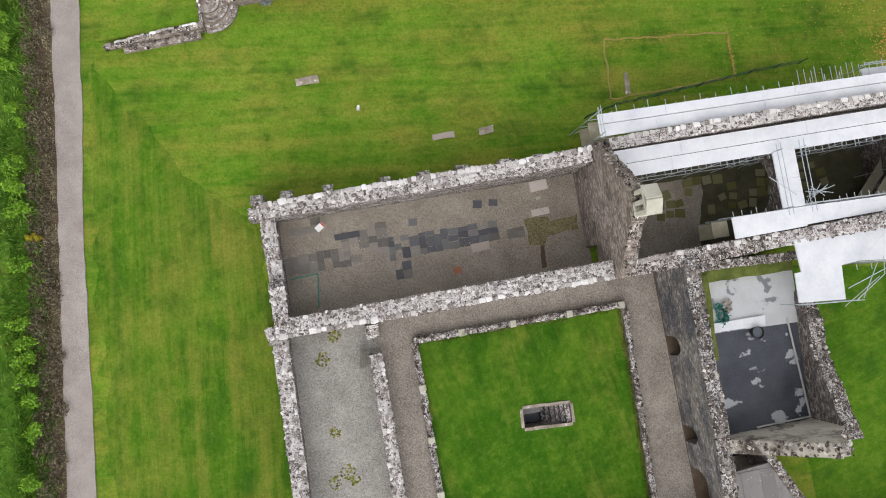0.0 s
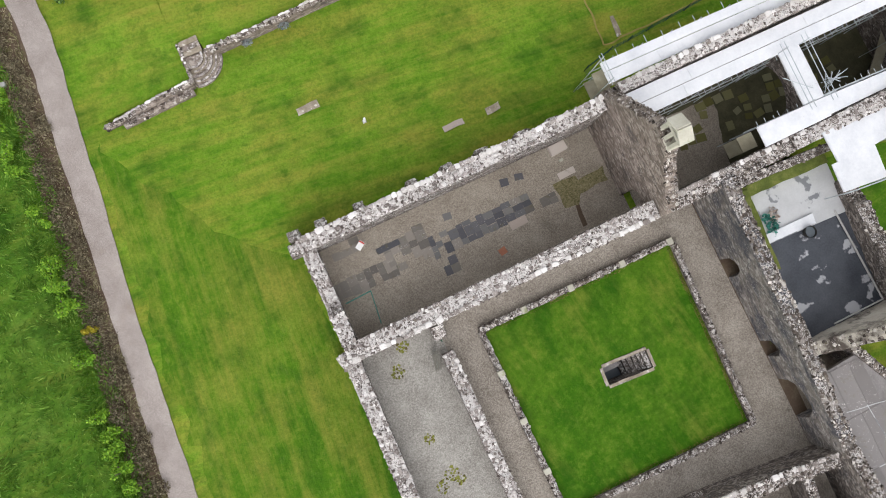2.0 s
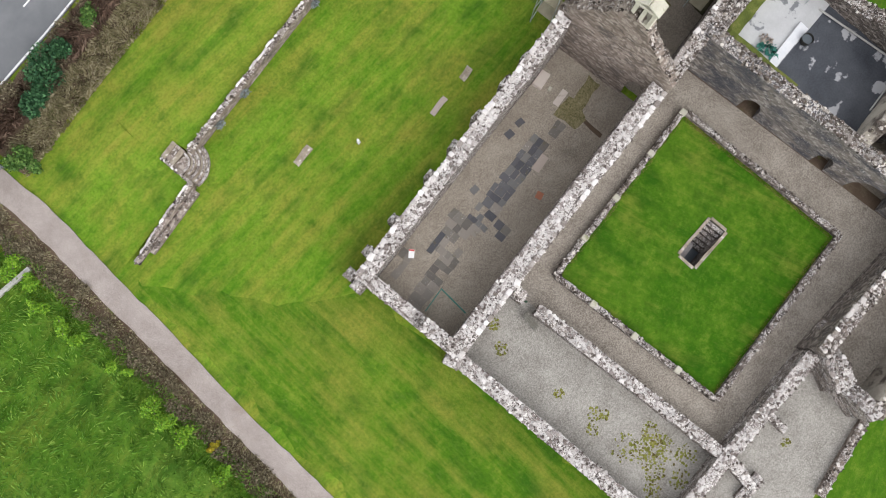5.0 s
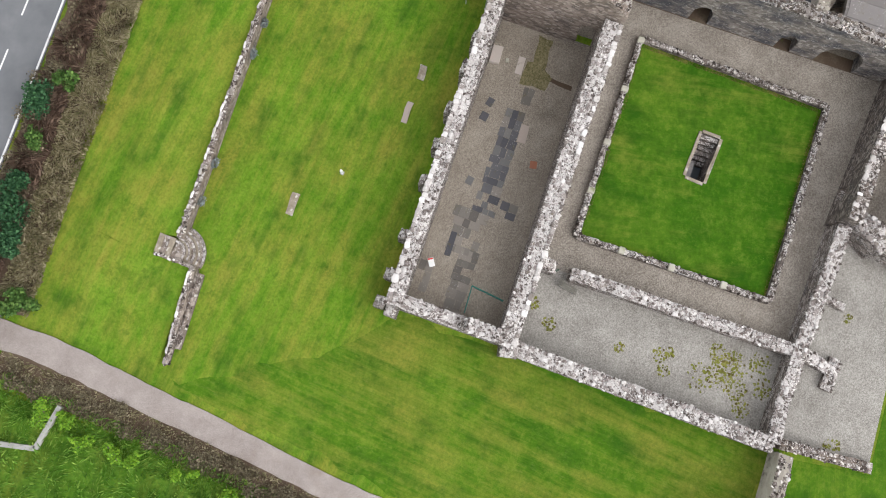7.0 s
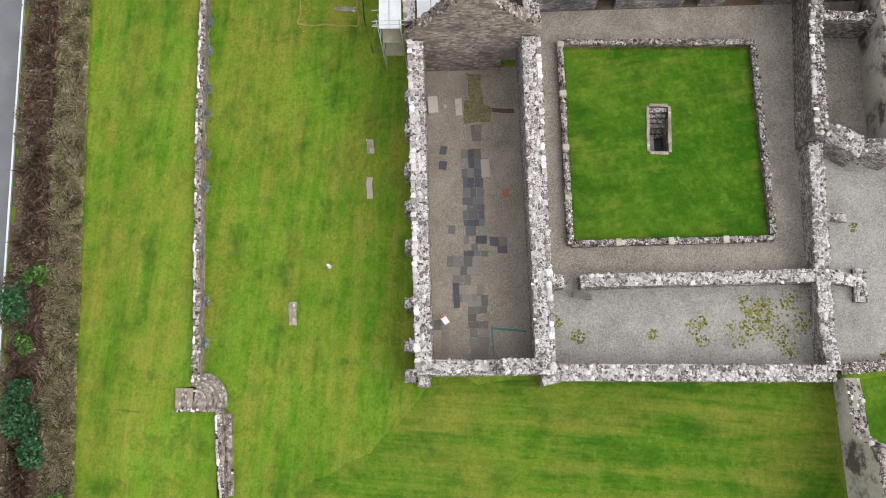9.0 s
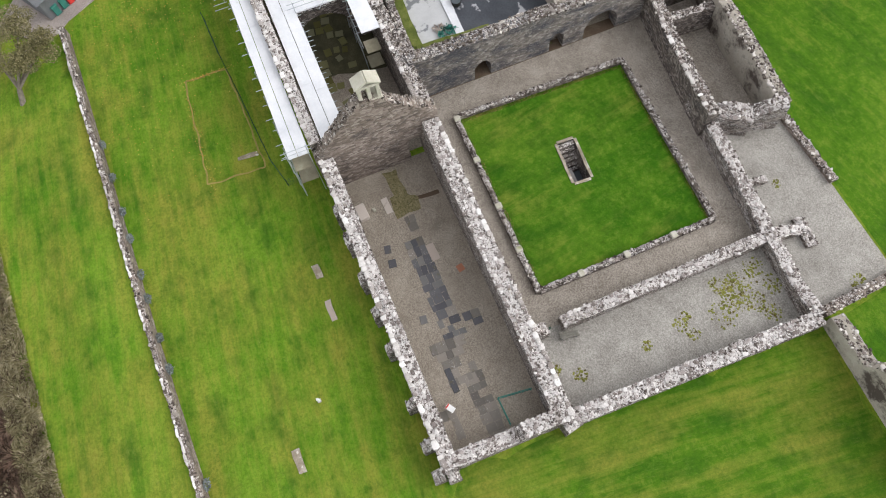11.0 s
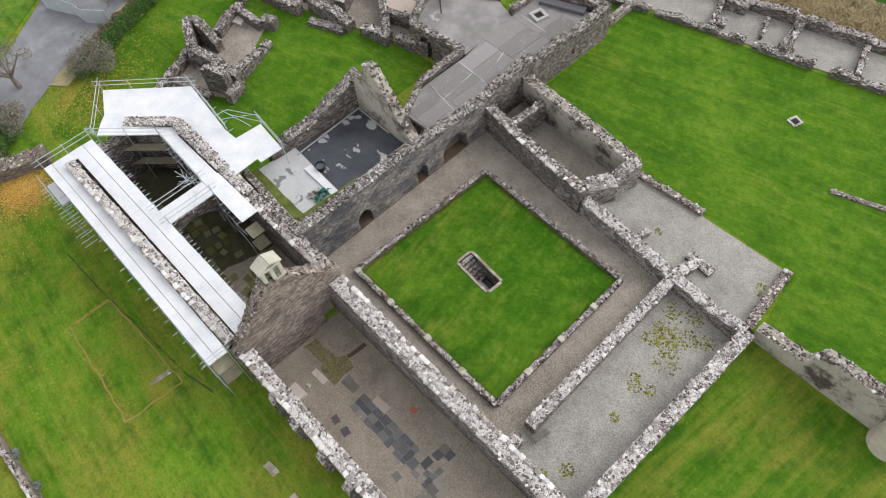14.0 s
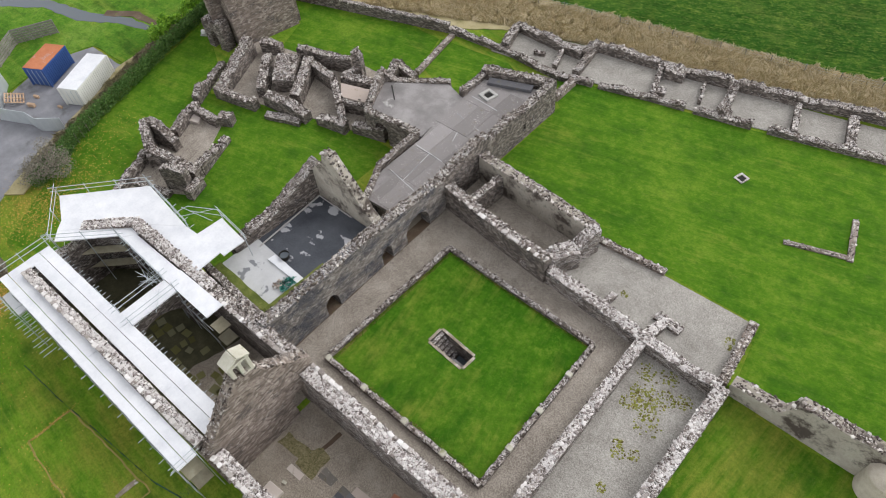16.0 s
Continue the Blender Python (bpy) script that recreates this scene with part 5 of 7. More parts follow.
# ---- choir floor ----
slab("choir_gravel", [(14.4, 2.9), (22.3, 3.1), (23.4, 8.4), (14.4, 8.6)], 0.02, 0.042, M_EARTH, wob=0.25, step=0.4, label="brown gravel at the west end of the choir", category="floor", kind="structure")
choir_pave = thing("mossy_pavement", "mossy green flagstones on the choir floor", "paving")
rc_ = random.Random(31)
for i in range(17):
    for j in range(4):
        if rc_.random() < 0.62:
            ob = part("flagstone", box_bm(0, 0, 0.02, rc_.uniform(0.55, 0.85), rc_.uniform(0.45, 0.7), 0.05, 0.012), M_MOSSFLAG, choir_pave)
            ob.matrix_world = pose(19.6 + i * 0.85 + rc_.uniform(-0.16, 0.16), 5.9 + j * 0.74 + rc_.uniform(-0.07, 0.07), 0.04, 0, 0, rc_.uniform(-16, 16))

# ---- nave contents ----
M_MOSS_D = speckled("brown_moss", [(0.3, (0.05, 0.04, 0.012)), (0.5, (0.1, 0.08, 0.02)), (0.7, (0.16, 0.13, 0.035))], 1.2, 14, bump=0.5)
rnd = random.Random(7)


def flag(name, x, y, sx, sy, mat, label, category, turn=0.0, h=0.05, group="", bevel=0.012):
    ob = part(name, box_bm(0, 0, h / 2, sx, sy, h, bevel), mat, None)
    ob.matrix_world = pose(x, y, 0.026, 0, 0, turn)
    return tagged(ob, label, category, group)


pave = thing("slate_pavement", "worn blue slate paving let into gravel", "paving")


def pave_area(x0, x1, n_of, s_of, mat, keep):
    """Rows of uneven paving stones between two edges."""
    x = x0
    while x > x1:
        dx = rnd.uniform(0.45, 0.85)
        y, y_end = s_of(x) + rnd.uniform(-0.07, 0.07), n_of(x) + rnd.uniform(-0.08, 0.08)
        while y < y_end - 0.25:
            sy = min(rnd.uniform(0.42, 0.85), y_end - y)
            if rnd.random() < keep:
                bm = box_bm(0, 0, 0.012, dx - 0.035, sy - 0.035, 0.03 + rnd.uniform(0, 0.012), 0.008)
                for v in bm.verts:
                    v.co.x += rnd.uniform(-0.03, 0.03)
                    v.co.y += rnd.uniform(-0.03, 0.03)
                ob = part("flagstone", bm, mat if rnd.random() > 0.12 else M_SLATE_D, pave)
                ob.matrix_world = pose(x - dx / 2, y + sy / 2, 0.028, rnd.uniform(-0.6, 0.6), 0, rnd.uniform(-3, 3))
            y += sy
        x -= dx


pave_area(9.2, 7.3, lambda x: 6.75, lambda x: 6.0, M_SLATE_D, 0.8)
pave_area(7.3, -0.6, lambda x: 7.45 - 0.01 * (7 - x), lambda x: 6.1 - 0.06 * (7 - x), M_SLATE, 0.95)
pave_area(0.7, 0.0, lambda x: 5.6, lambda x: 4.4, M_SLATE, 0.9)
pave_area(-0.6, -3.4, lambda x: 8.5, lambda x: 6.05, M_SLATE_D, 0.85)
pave_area(-3.4, -7.7, lambda x: 7.2, lambda x: 5.8, M_SLATE_D, 0.9)
pave_area(-4.6, -6.9, lambda x: 9.5, lambda x: 8.5, M_SLATE_D, 0.55)
for x, y in [(7.25, 8.75), (6.1, 8.8), (1.3, 8.22)]:
    ob = part("flagstone", box_bm(0, 0, 0.012, rnd.uniform(0.5, 0.65), rnd.uniform(0.45, 0.65), 0.04, 0.01), M_SLATE, pave)
    ob.matrix_world = pose(x, y, 0.028, 0, 0, rnd.uniform(-14, 14))
flag("ledger_stone", -3.4, 7.95, 1.75, 0.42, M_SLATE, "long dark slate grave ledger set in gravel", "grave slab", 2)
flag("grave_slab", 10.6, 7.6, 1.35, 0.5, M_FLAG, "pale worn grave slab lying on gravel", "grave slab", 3)
flag("grave_slab", 5.8, 5.75, 1.35, 0.6, M_FLAG, "pale worn grave slab lying on gravel", "grave slab", 4)
flag("terracotta_patch", 3.9, 4.35, 0.55, 0.5, M_TERRA, "patch of orange terracotta tiles in gravel", "tiles", 10, 0.03)
tomb = flag("tomb_block", 10.7, 9.5, 1.3, 0.75, M_FLAG, "pale stone tomb block beside the wall", "tomb", 4, 0.4, bevel=0.03)
flag("stone_block", 10.6, 8.6, 0.32, 0.22, M_ASHLAR, "small loose cut stone", "stone", 12, 0.2, bevel=0.02)
slab("mossy_floor_patch", [(9.3, 5.4), (9.4, 7.2), (10.9, 7.2), (11.1, 6.9), (13.4, 7.1), (13.4, 6.1), (11.1, 5.8), (10.4, 5.2)], 0.02, 0.042, M_OLDTILE, wob=0.35, step=0.25, label="mossy uneven patch of old tiles", category="moss", kind="structure")
slab("brown_floor_strip", [(10.0, 3.5), (10.2, 5.3), (10.5, 5.3), (10.35, 3.5)], 0.02, 0.04, M_SOIL, wob=0.1, step=0.3, label="brown soil strip across the nave floor", category="soil", kind="structure")
info = thing("information_panel", "small white and red information panel on a stand", "sign", at=(-5.15, 8.75, 0.03), turn=35)
bm = box_bm(0, 0, 0, 0.62, 0.42, 0.04, 0.008)
bmesh.ops.transform(bm, matrix=pose(0, 0, 0.62, 20), verts=bm.verts)
part("panel", bm, M_LINE, info)
bm = box_bm(0, 0, 0, 0.1, 0.4, 0.012)
bmesh.ops.transform(bm, matrix=pose(0.24, 0, 0.645, 20), verts=bm.verts)
part("red_strip", bm, M_RED, info)
for sx in (-0.22, 0.22):
    tube("post", (sx, 0, 0), (sx, 0, 0.6), 0.03, M_STEEL, info)
barrier = thing("barrier_rail", "teal metal barrier rail in the nave corner", "railing")
for a, b in [((-5.75, 5.6), (-6.0, 3.3)), ((-5.75, 5.6), (-7.6, 5.5))]:
    for z in (0.5, 1.0):
        tube("rail", (*a, z), (*b, z), 0.03, M_TEAL, barrier)
    n = 4
    for i in range(n + 1):
        p = Vector(a).lerp(Vector(b), i / n)
        tube("post", (p.x, p.y, 0.03), (p.x, p.y, 1.02), 0.03, M_TEAL, barrier)

# ---- cloister well ----
HOLE = [(6.75, -7.35), (10.25, -7.6), (10.3, -6.25), (6.85, -6.05)]
well = thing("sunken_well", "stone lined sunken well with steps to water", "well")
for (a, b), w in zip([(HOLE[0], HOLE[1]), (HOLE[1], HOLE[2]), (HOLE[2], HOLE[3]), (HOLE[3], HOLE[0])], (0.22, 0.22, 0.22, 0.22)):
    a, b = Vector(a), Vector(b)
    d = (b - a).normalized()
    o = Vector((d.y, -d.x)) * w
    slab("lining", [a, b, b + o, a + o], -2.4, 0.1, M_WALL, well)
    slab("coping", [a, b, b + o * 0.9, a + o * 0.9], 0.05, 0.12, M_STEP, well, wob=0.07, step=0.2)
for i in range(6):
    x = 10.25 - i * 0.3
    slab("step", [(x - 0.32, -7.55), (x, -7.55), (x, -6.25), (x - 0.32, -6.25)], -2.3, -0.12 - i * 0.26, M_WALL, well)
slab("water", [(6.8, -7.4), (10.2, -7.5), (10.2, -6.3), (6.85, -6.1)], -2.4, -1.75, M_WATER, well)
slab("ledge", [(6.85, -6.6), (8.3, -6.62), (8.3, -6.2), (6.9, -6.1)], -2.4, -0.75, M_LEAD, well)

# ---- west range details ----
moss = [(-4.3, -11.6, .5), (-4.0, -14.6, .6), (-5.6, -15.2, .6), (-4.9, -13.2, .9), (-5.6, -11.8, .7), (-6.3, -11.0, .8), (-5.0, -12.3, .8), (-5.8, -8.0, .4), (-6.7, -8.5, .35), (-5.4, -8.6, .3), (-6.2, -5.2, .3), (-5.3, 1.2, .35), (-6.3, -0.2, .4), (-6.3, -13.5, .6), (-7.4, -14.2, .5), (-4.2, -16.9, .3), (1.0, -19.5, .3), (-7.6, -20.6, .5), (-4.4, -12.8, .5), (-6.0, -12.6, .6)]
for x, y, r in moss:
    ob = thing("moss_patch", "olive moss tufts growing on gravel", "moss", "moss patches", at=(x, y, 0.034), kind="stuff")
    tv, tf = ([], []), ([], [])
    for k in range(int(16 + 70 * r)):
        a, q = rnd.uniform(0, math.tau), r * math.sqrt(rnd.random()) * 1.25
        cx, cy, w = q * math.cos(a), q * math.sin(a), rnd.uniform(0.02, 0.11)
        vv, ff = tv[k % 5 == 0], tf[k % 5 == 0]
        b0 = len(vv)
        vv += [(cx + w * math.cos(e) * rnd.uniform(0.6, 1.2), cy + w * math.sin(e) * rnd.uniform(0.6, 1.2), 0.0) for e in np.arange(0, math.tau, 0.9)]
        n_ = len(vv) - b0
        vv.append((cx, cy, rnd.uniform(0.015, 0.04)))
        ff += [(b0 + i_, b0 + (i_ + 1) % n_, b0 + n_) for i_ in range(n_)]
    mesh_ob("tufts", tv[0], tf[0], M_MOSS, ob)
    mesh_ob("dark_tufts", tv[1], tf[1], M_MOSS_D, ob)
bench = thing("bench", "dark metal bench against the low wall", "bench", at=(-3.6, -0.6, 0.034), turn=80)
for y in (-0.15, 0.0, 0.15):
    part("slat", box_bm(0, y, 0.45, 1.3, 0.12, 0.04, 0.01), M_OLDWOOD, bench)
for x in (-0.5, 0.5):
    part("leg", box_bm(x, 0, 0.22, 0.06, 0.4, 0.43, 0.01), M_ROOFS, bench)
part("back_slat", box_bm(0, 0.22, 0.72, 1.3, 0.04, 0.16, 0.01), M_OLDWOOD, bench)
gate = thing("iron_gate", "low dark green iron gate in the cloister wall gap", "gate", at=(-2.75, 1.0, 0.03), turn=90)
for z in (0.15, 0.55, 0.95):
    tube("rail", (-0.6, 0, z), (0.5, 0, z), 0.025, M_NET, gate)
for i in range(8):
    tube("bar", (-0.55 + i * 0.15, 0, 0.1), (-0.55 + i * 0.15, 0, 1.0), 0.015, M_NET, gate)

# turret at the end of the south-west wall
tur = thing("round_turret", "pale rounded stone turret with a layered domed top", "turret", at=(-19.75, -16.5, 0))
bm = bmesh.new()
prof_t = [(1.25, 0), (1.22, 1.2), (1.2, 2.4), (1.1, 2.62), (1.06, 2.64), (0.85, 2.95), (0.82, 2.97), (0.55, 3.2), (0.52, 3.22), (0.2, 3.34), (0.0, 3.36)]
rings = []
for r, z in prof_t:
    rings.append([bm.verts.new((r * math.cos(k * math.tau / 40) * (1 + 0.015 * math.sin(k * 5)), r * math.sin(k * math.tau / 40), z)) for k in range(40)])
for r0, r1 in zip(rings, rings[1:]):
    for k in range(40):
        bm.faces.new((r0[k], r0[(k + 1) % 40], r1[(k + 1) % 40], r1[k]))
M_PALE = speckled("pale_limestone", [(0.3, (0.36, 0.31, 0.26)), (0.6, (0.5, 0.45, 0.38)), (0.8, (0.6, 0.56, 0.5))], 1.5, 16, bump=0.3, stain=((0.3, 0.26, 0.21), 1.2, 0.6))
part("body", bm, M_PALE, tur)

# ---- north lawn ----
for cx, cy, L_, W_, m_ in ((-4.5, 19.25, 1.6, 0.6, M_STEP), (4.5, 14.05, 1.6, 0.45, M_FLAG), (7.65, 14.1, 1.1, 0.55, M_STEP)):
    slab("grave_slab", [(cx - L_ / 2, cy - W_ / 2), (cx + L_ / 2, cy - W_ / 2 + 0.04), (cx + L_ / 2, cy + W_ / 2), (cx - L_ / 2, cy + W_ / 2 - 0.05)], -0.04, 0.05, m_, wob=0.12, step=0.2, label="weathered lichened grave slab sunk in the lawn", category="grave slab")
post_ = thing("marker_post", "small white marker post standing in the lawn", "post", at=(-1.25, 16.8, 0))
part("shaft", box_bm(0, 0, 0.35, 0.16, 0.16, 0.7, 0.02), M_LINE, post_)
part("foot", box_bm(0, 0, 0.03, 0.26, 0.26, 0.06, 0.01), M_CONC, post_)
PLOT = [(27.8, 19.2), (17.75, 19.75), (17.5, 15.2), (27.7, 15.7)]
for a, b in zip(PLOT, PLOT[1:] + PLOT[:1]):
    a, b = Vector(a), Vector(b)
    d = (b - a).normalized() * 0.06
    o = Vector((-d.y, d.x))
    slab("plot_edge", [a - o, b - o, b + o, a + o], -0.06, 0.004, M_PLOT, wob=0.16, step=0.2, label="worn brown edging strip of an old plot in the lawn", category="edging", kind="structure")
slab("plot_stones", [(18.7, 15.4), (18.85, 17.0), (19.15, 17.0), (19.1, 15.4)], -0.02, 0.03, M_STEP, wob=0.15, step=0.3, label="flat stones at the plot corner", category="stones", kind="structure")
net = thing("mesh_fence", "dark green mesh fence on thin posts", "fence")
FENCE = [(33.2, 16.1), (28.8, 15.8), (24.5, 15.3), (17.5, 14.6), (15.2, 14.0), (15.1, 12.9)]
for a, b in zip(FENCE, FENCE[1:]):
    L = (Vector(b) - Vector(a)).length
    for z in np.arange(0.08, 1.05, 0.12):
        tube("wire", (*a, z), (*b, z), 0.007, M_NET, net, 4)
    n = max(1, int(L / 1.6))
    for i in range(n + 1):
        p = Vector(a).lerp(Vector(b), i / n)
        tube("post", (p.x, p.y, -0.02), (p.x, p.y, 1.12), 0.035, M_NET, net)

path_gate = thing("path_gate", "dark timber field gate across the gravel path", "gate", at=(-19.4, 34.75, 0.02), turn=1)
for x in (-1.1, 1.1):
    part("gate_post", box_bm(x, 0, 0.65, 0.16, 0.16, 1.3, 0.02), M_ROOFS, path_gate)
for z in (0.3, 0.55, 0.8, 1.1):
    part("bar", box_bm(0, 0, z, 2.05, 0.05, 0.12, 0.01), M_ROOFS, path_gate)
part("brace", box_bm(0, 0.04, 0.7, 0.1, 0.03, 0.9, 0.01, 0), M_ROOFS, path_gate)

# steps in the retaining wall
rnd_s = random.Random(5)
steps = thing("garden_steps", "worn half-round stone steps in the retaining wall", "steps")
for i, r in enumerate((1.95, 1.66, 1.37, 1.08, 0.8)):
    pts = [(-10.4 + r * math.cos(a), 25.35 + r * math.sin(a)) for a in np.linspace(-0.57 * math.pi, 0.02, 18)] + [(-10.85, 25.45)] + [(-10.85, 25.35 - r * 0.98)]
    slab("step", pts, -0.03, 0.16 * (i + 1), M_STEP if i % 2 else M_WALL_B, steps, wob=0.04, step=0.25)
    for a in np.linspace(-0.54 * math.pi, -0.02, int(9 * r)):
        ob = part("nosing", box_bm(0, 0, 0, 0.13, 0.2 + 0.1 * rnd_s.random(), 0.05, 0.01), M_CAP_M, steps)
        ob.matrix_world = pose(-10.4 + (r - 0.08) * math.cos(a), 25.35 + (r - 0.08) * math.sin(a), 0.16 * (i + 1) + 0.005, 0, 0, math.degrees(a))
for i in range(3):
    y = 25.46 + i * 0.36
    slab("tread", [(-10.8, y), (-9.5, y + 0.06), (-9.5, y + 0.41), (-10.8, y + 0.35)], -0.03, 0.86 + i * 0.07, M_WALL_B if i % 2 else M_STEP, steps, wob=0.03, step=0.3)

# lavender-grey plants in the bed under the wall
for i, s in enumerate((0.05, 0.12, 0.33, 0.39, 0.47, 0.52, 0.6, 0.66, 0.74, 0.82)):
    x = -8.5 + s * 40
    y = terrace_edge(x) - 0.4
    pl = thing("border_plant", "small grey-green plant in the wall bed", "plant", "border plants", at=(x, y, 0))
    leaf_cloud("leaves", [(0, 0, 0.45, 0.4, 0.28, 0.25)], 260, 0.07, foliage("grey_leaf_" + "abcdefghij"[i], [(0.2, (0.12, 0.14, 0.14)), (0.8, (0.3, 0.33, 0.34))]) if i == 0 else M_GREYLEAF, pl, i)
    if i == 0:
        M_GREYLEAF = pl.children[0].data.materials[0]
    tube("stem", (0, 0, 0.1), (0, 0, 0.4), 0.03, M_BARK, pl)


# ---- planting ----
def bush(x, y, z, r, h, mat, label, n=900, size=0.12, seed=1, name="bush", group="", clumps=6):
    rr = random.Random(seed)
    ob = thing(name, label, name.replace("_", " "), group, at=(x, y, z))
    blobs = []
    for k in range(clumps):
        a = rr.uniform(0, math.tau)
        d = r * rr.uniform(0.1, 0.75)
        blobs.append((d * math.cos(a), d * math.sin(a), h * rr.uniform(0.35, 0.75), r * rr.uniform(0.35, 0.6), r * rr.uniform(0.35, 0.6), h * rr.uniform(0.25, 0.42)))
    leaf_cloud("crown", blobs, n, size, mat, ob, seed)
    for b in blobs:
        tube("branch", (0, 0, 0), (b[0], b[1], b[2]), 0.03 + 0.01 * h, M_BARK, ob, 5)
    return ob


def strip_cloud(name, line, width, h, n, size, mat, label, category, seed=1, upright=False, z=0.0):
    rr = random.Random(seed)
    blobs = []
    for a, b in zip(line, line[1:]):
        a, b = Vector(a), Vector(b)
        L = (b - a).length
        k = max(1, int(L / (width * 0.35)))
        o = Vector((-(b - a).y, (b - a).x)) / L
        for i in range(k):
            p = a.lerp(b, (i + rr.random()) / k) + o * rr.uniform(-0.4, 0.4) * width
            blobs.append((p.x, p.y, z + h * rr.uniform(0.3, 0.6), width * rr.uniform(0.22, 0.4), width * rr.uniform(0.22, 0.4), h * rr.uniform(0.3, 0.5)))
    ob = leaf_cloud(name, blobs, n, size, mat, None, seed, upright=upright)
    return tagged(ob, label, category, kind="stuff")


WLINE = [(-21.4, 33.6), (-21.6, 28.7), (-21.85, 25.5), (-22.05, 22.5), (-22.7, 15), (-23.6, 4), (-24.5, -6.6), (-26.1, -30)]
strip_cloud("path_scrub", WLINE, 1.7, 0.45, 30000, 0.075, M_SCRUB, "dry brown scrub beside the gravel path", "scrub", 4)
for i, (x, y, r, m) in enumerate([(-23.9, 26.2, .7, 0), (-24.0, 24.0, .8, 0), (-23.9, 22.6, .6, 0), (-24.2, 15.8, .8, 0), (-24.3, 14.4, .9, 0), (-24.3, 12.9, .7, 0), (-23.7, 10.9, .35, 1), (-23.2, 10.8, .3, 1), (-24.5, 9.0, .8, 2), (-24.8, 5.4, .7, 0), (-24.8, 4.2, .8, 0), (-24.9, 2.9, .8, 0), (-25.0, 1.5, .8, 0), (-25.0, 0.3, .6, 0), (-25.0, -1.5, .7, 0), (-25.4, -4.6, .8, 0), (-25.6, -6.6, .8, 0), (-23.2, 29.3, .9, 0), (-23.0, 27.8, .7, 0), (-26, -9, .8, 0), (-23.6, 18.6, .5, 0), (-24.0, 19.6, .5, 0)]):
    mat = (M_LEAF_B, M_LEAF_Y, M_LEAF_B)[m]
    bush(x, y, 0, r, r * 1.1, mat, ("bright green bramble clump beside the path", "yellow flowering ragwort clump beside the path", "lime green shrub beside the path")[m], 700, 0.09, i, "shrub", "path side shrubs")
NLINE = [(-40, 36.6), (-20, 36.8), (-9, 37.3), (3, 38.3), (30, 40.3), (58, 42.6)]
strip_cloud("hedge_scrub", [(x, y + 0.4) for x, y in NLINE], 2.4, 0.9, 44000, 0.09, M_SCRUB, "leafless brown hedge scrub along the road", "scrub", 5)
for i, (x, y, r, h, m) in enumerate([(-3.7, 38.2, 1.35, 1.9, M_LEAF_D), (-11.4, 36.9, 1.6, 2.2, M_LEAF_D), (-9.6, 37.4, 1.1, 1.6, M_LEAF_D), (-13.4, 36.0, 1.2, 1.7, M_LEAF_D), (-1.6, 37.5, 0.9, 1.2, M_LEAF), (-17.1, 33.7, 1.1, 1.1, M_LEAF), (-6.4, 37.6, 0.9, 1.0, M_LEAF)]):
    bush(x, y, 0, r, h, m, "evergreen bush growing in the roadside hedge", 1800, 0.12, 40 + i, "bush", "roadside bushes", 9)
M_TUFT = foliage("tussock_grass", [(0.2, (0.06, 0.16, 0.016)), (0.5, (0.13, 0.28, 0.03)), (0.8, (0.27, 0.40, 0.07))])
HLINE = [(52.2, 5.2), (53.6, 2.4), (55.5, -1.0), (57.1, -5.5), (58.8, -10.6), (60.9, -16), (62.4, -21), (64.4, -28), (66.5, -36)]
hedge = thing("clipped_hedge", "clipped dark green hedge beside the yard", "hedge")
blobs = []
rr = random.Random(9)
for a, b in zip(HLINE, HLINE[1:]):
    a, b = Vector(a), Vector(b)
    k = int((b - a).length / 0.35)
    for i in range(k):
        p = a.lerp(b, i / k)
        for z in (0.5, 1.25):
            blobs.append((p.x + rr.uniform(-.15, .15), p.y + rr.uniform(-.15, .15), z, 0.62, 0.62, 0.5))
leaf_cloud("foliage", blobs, 34000, 0.10, M_LEAF, hedge, 3)
for i in range(14):
    p = Vector(HLINE[0]).lerp(Vector(HLINE[3]), i / 13)
    tube("stem", (p.x, p.y, 0), (p.x, p.y, 1.3), 0.05, M_BARK, hedge, 5)
strip_cloud("hedge_bank_grass", [(x + 1.5, y + 0.6) for x, y in HLINE[1:]], 1.7, 0.7, 16000, 0.12, M_SCRUB, "dry brown bank behind the clipped hedge", "scrub", 8)
strip_cloud("bank_shrubs", [(62.6, -15.5), (64.4, -19.5), (66.5, -27)], 2.4, 2.0, 6000, 0.16, M_LEAF_B, "yellow green willow scrub behind the hedge", "scrub", 12)
bush(53.2, 3.4, 0, 2.5, 2.9, M_BARE, "grey leafless rounded shrub by the hedge", 8000, 0.075, 60, "bush", "", 10)
HAY = [(50, -38.8), (38, -43.4), (33, -45.6), (27, -47.0), (20, -49.0), (9, -50.9), (0, -52.8), (-8, -54.8), (-20, -58)]


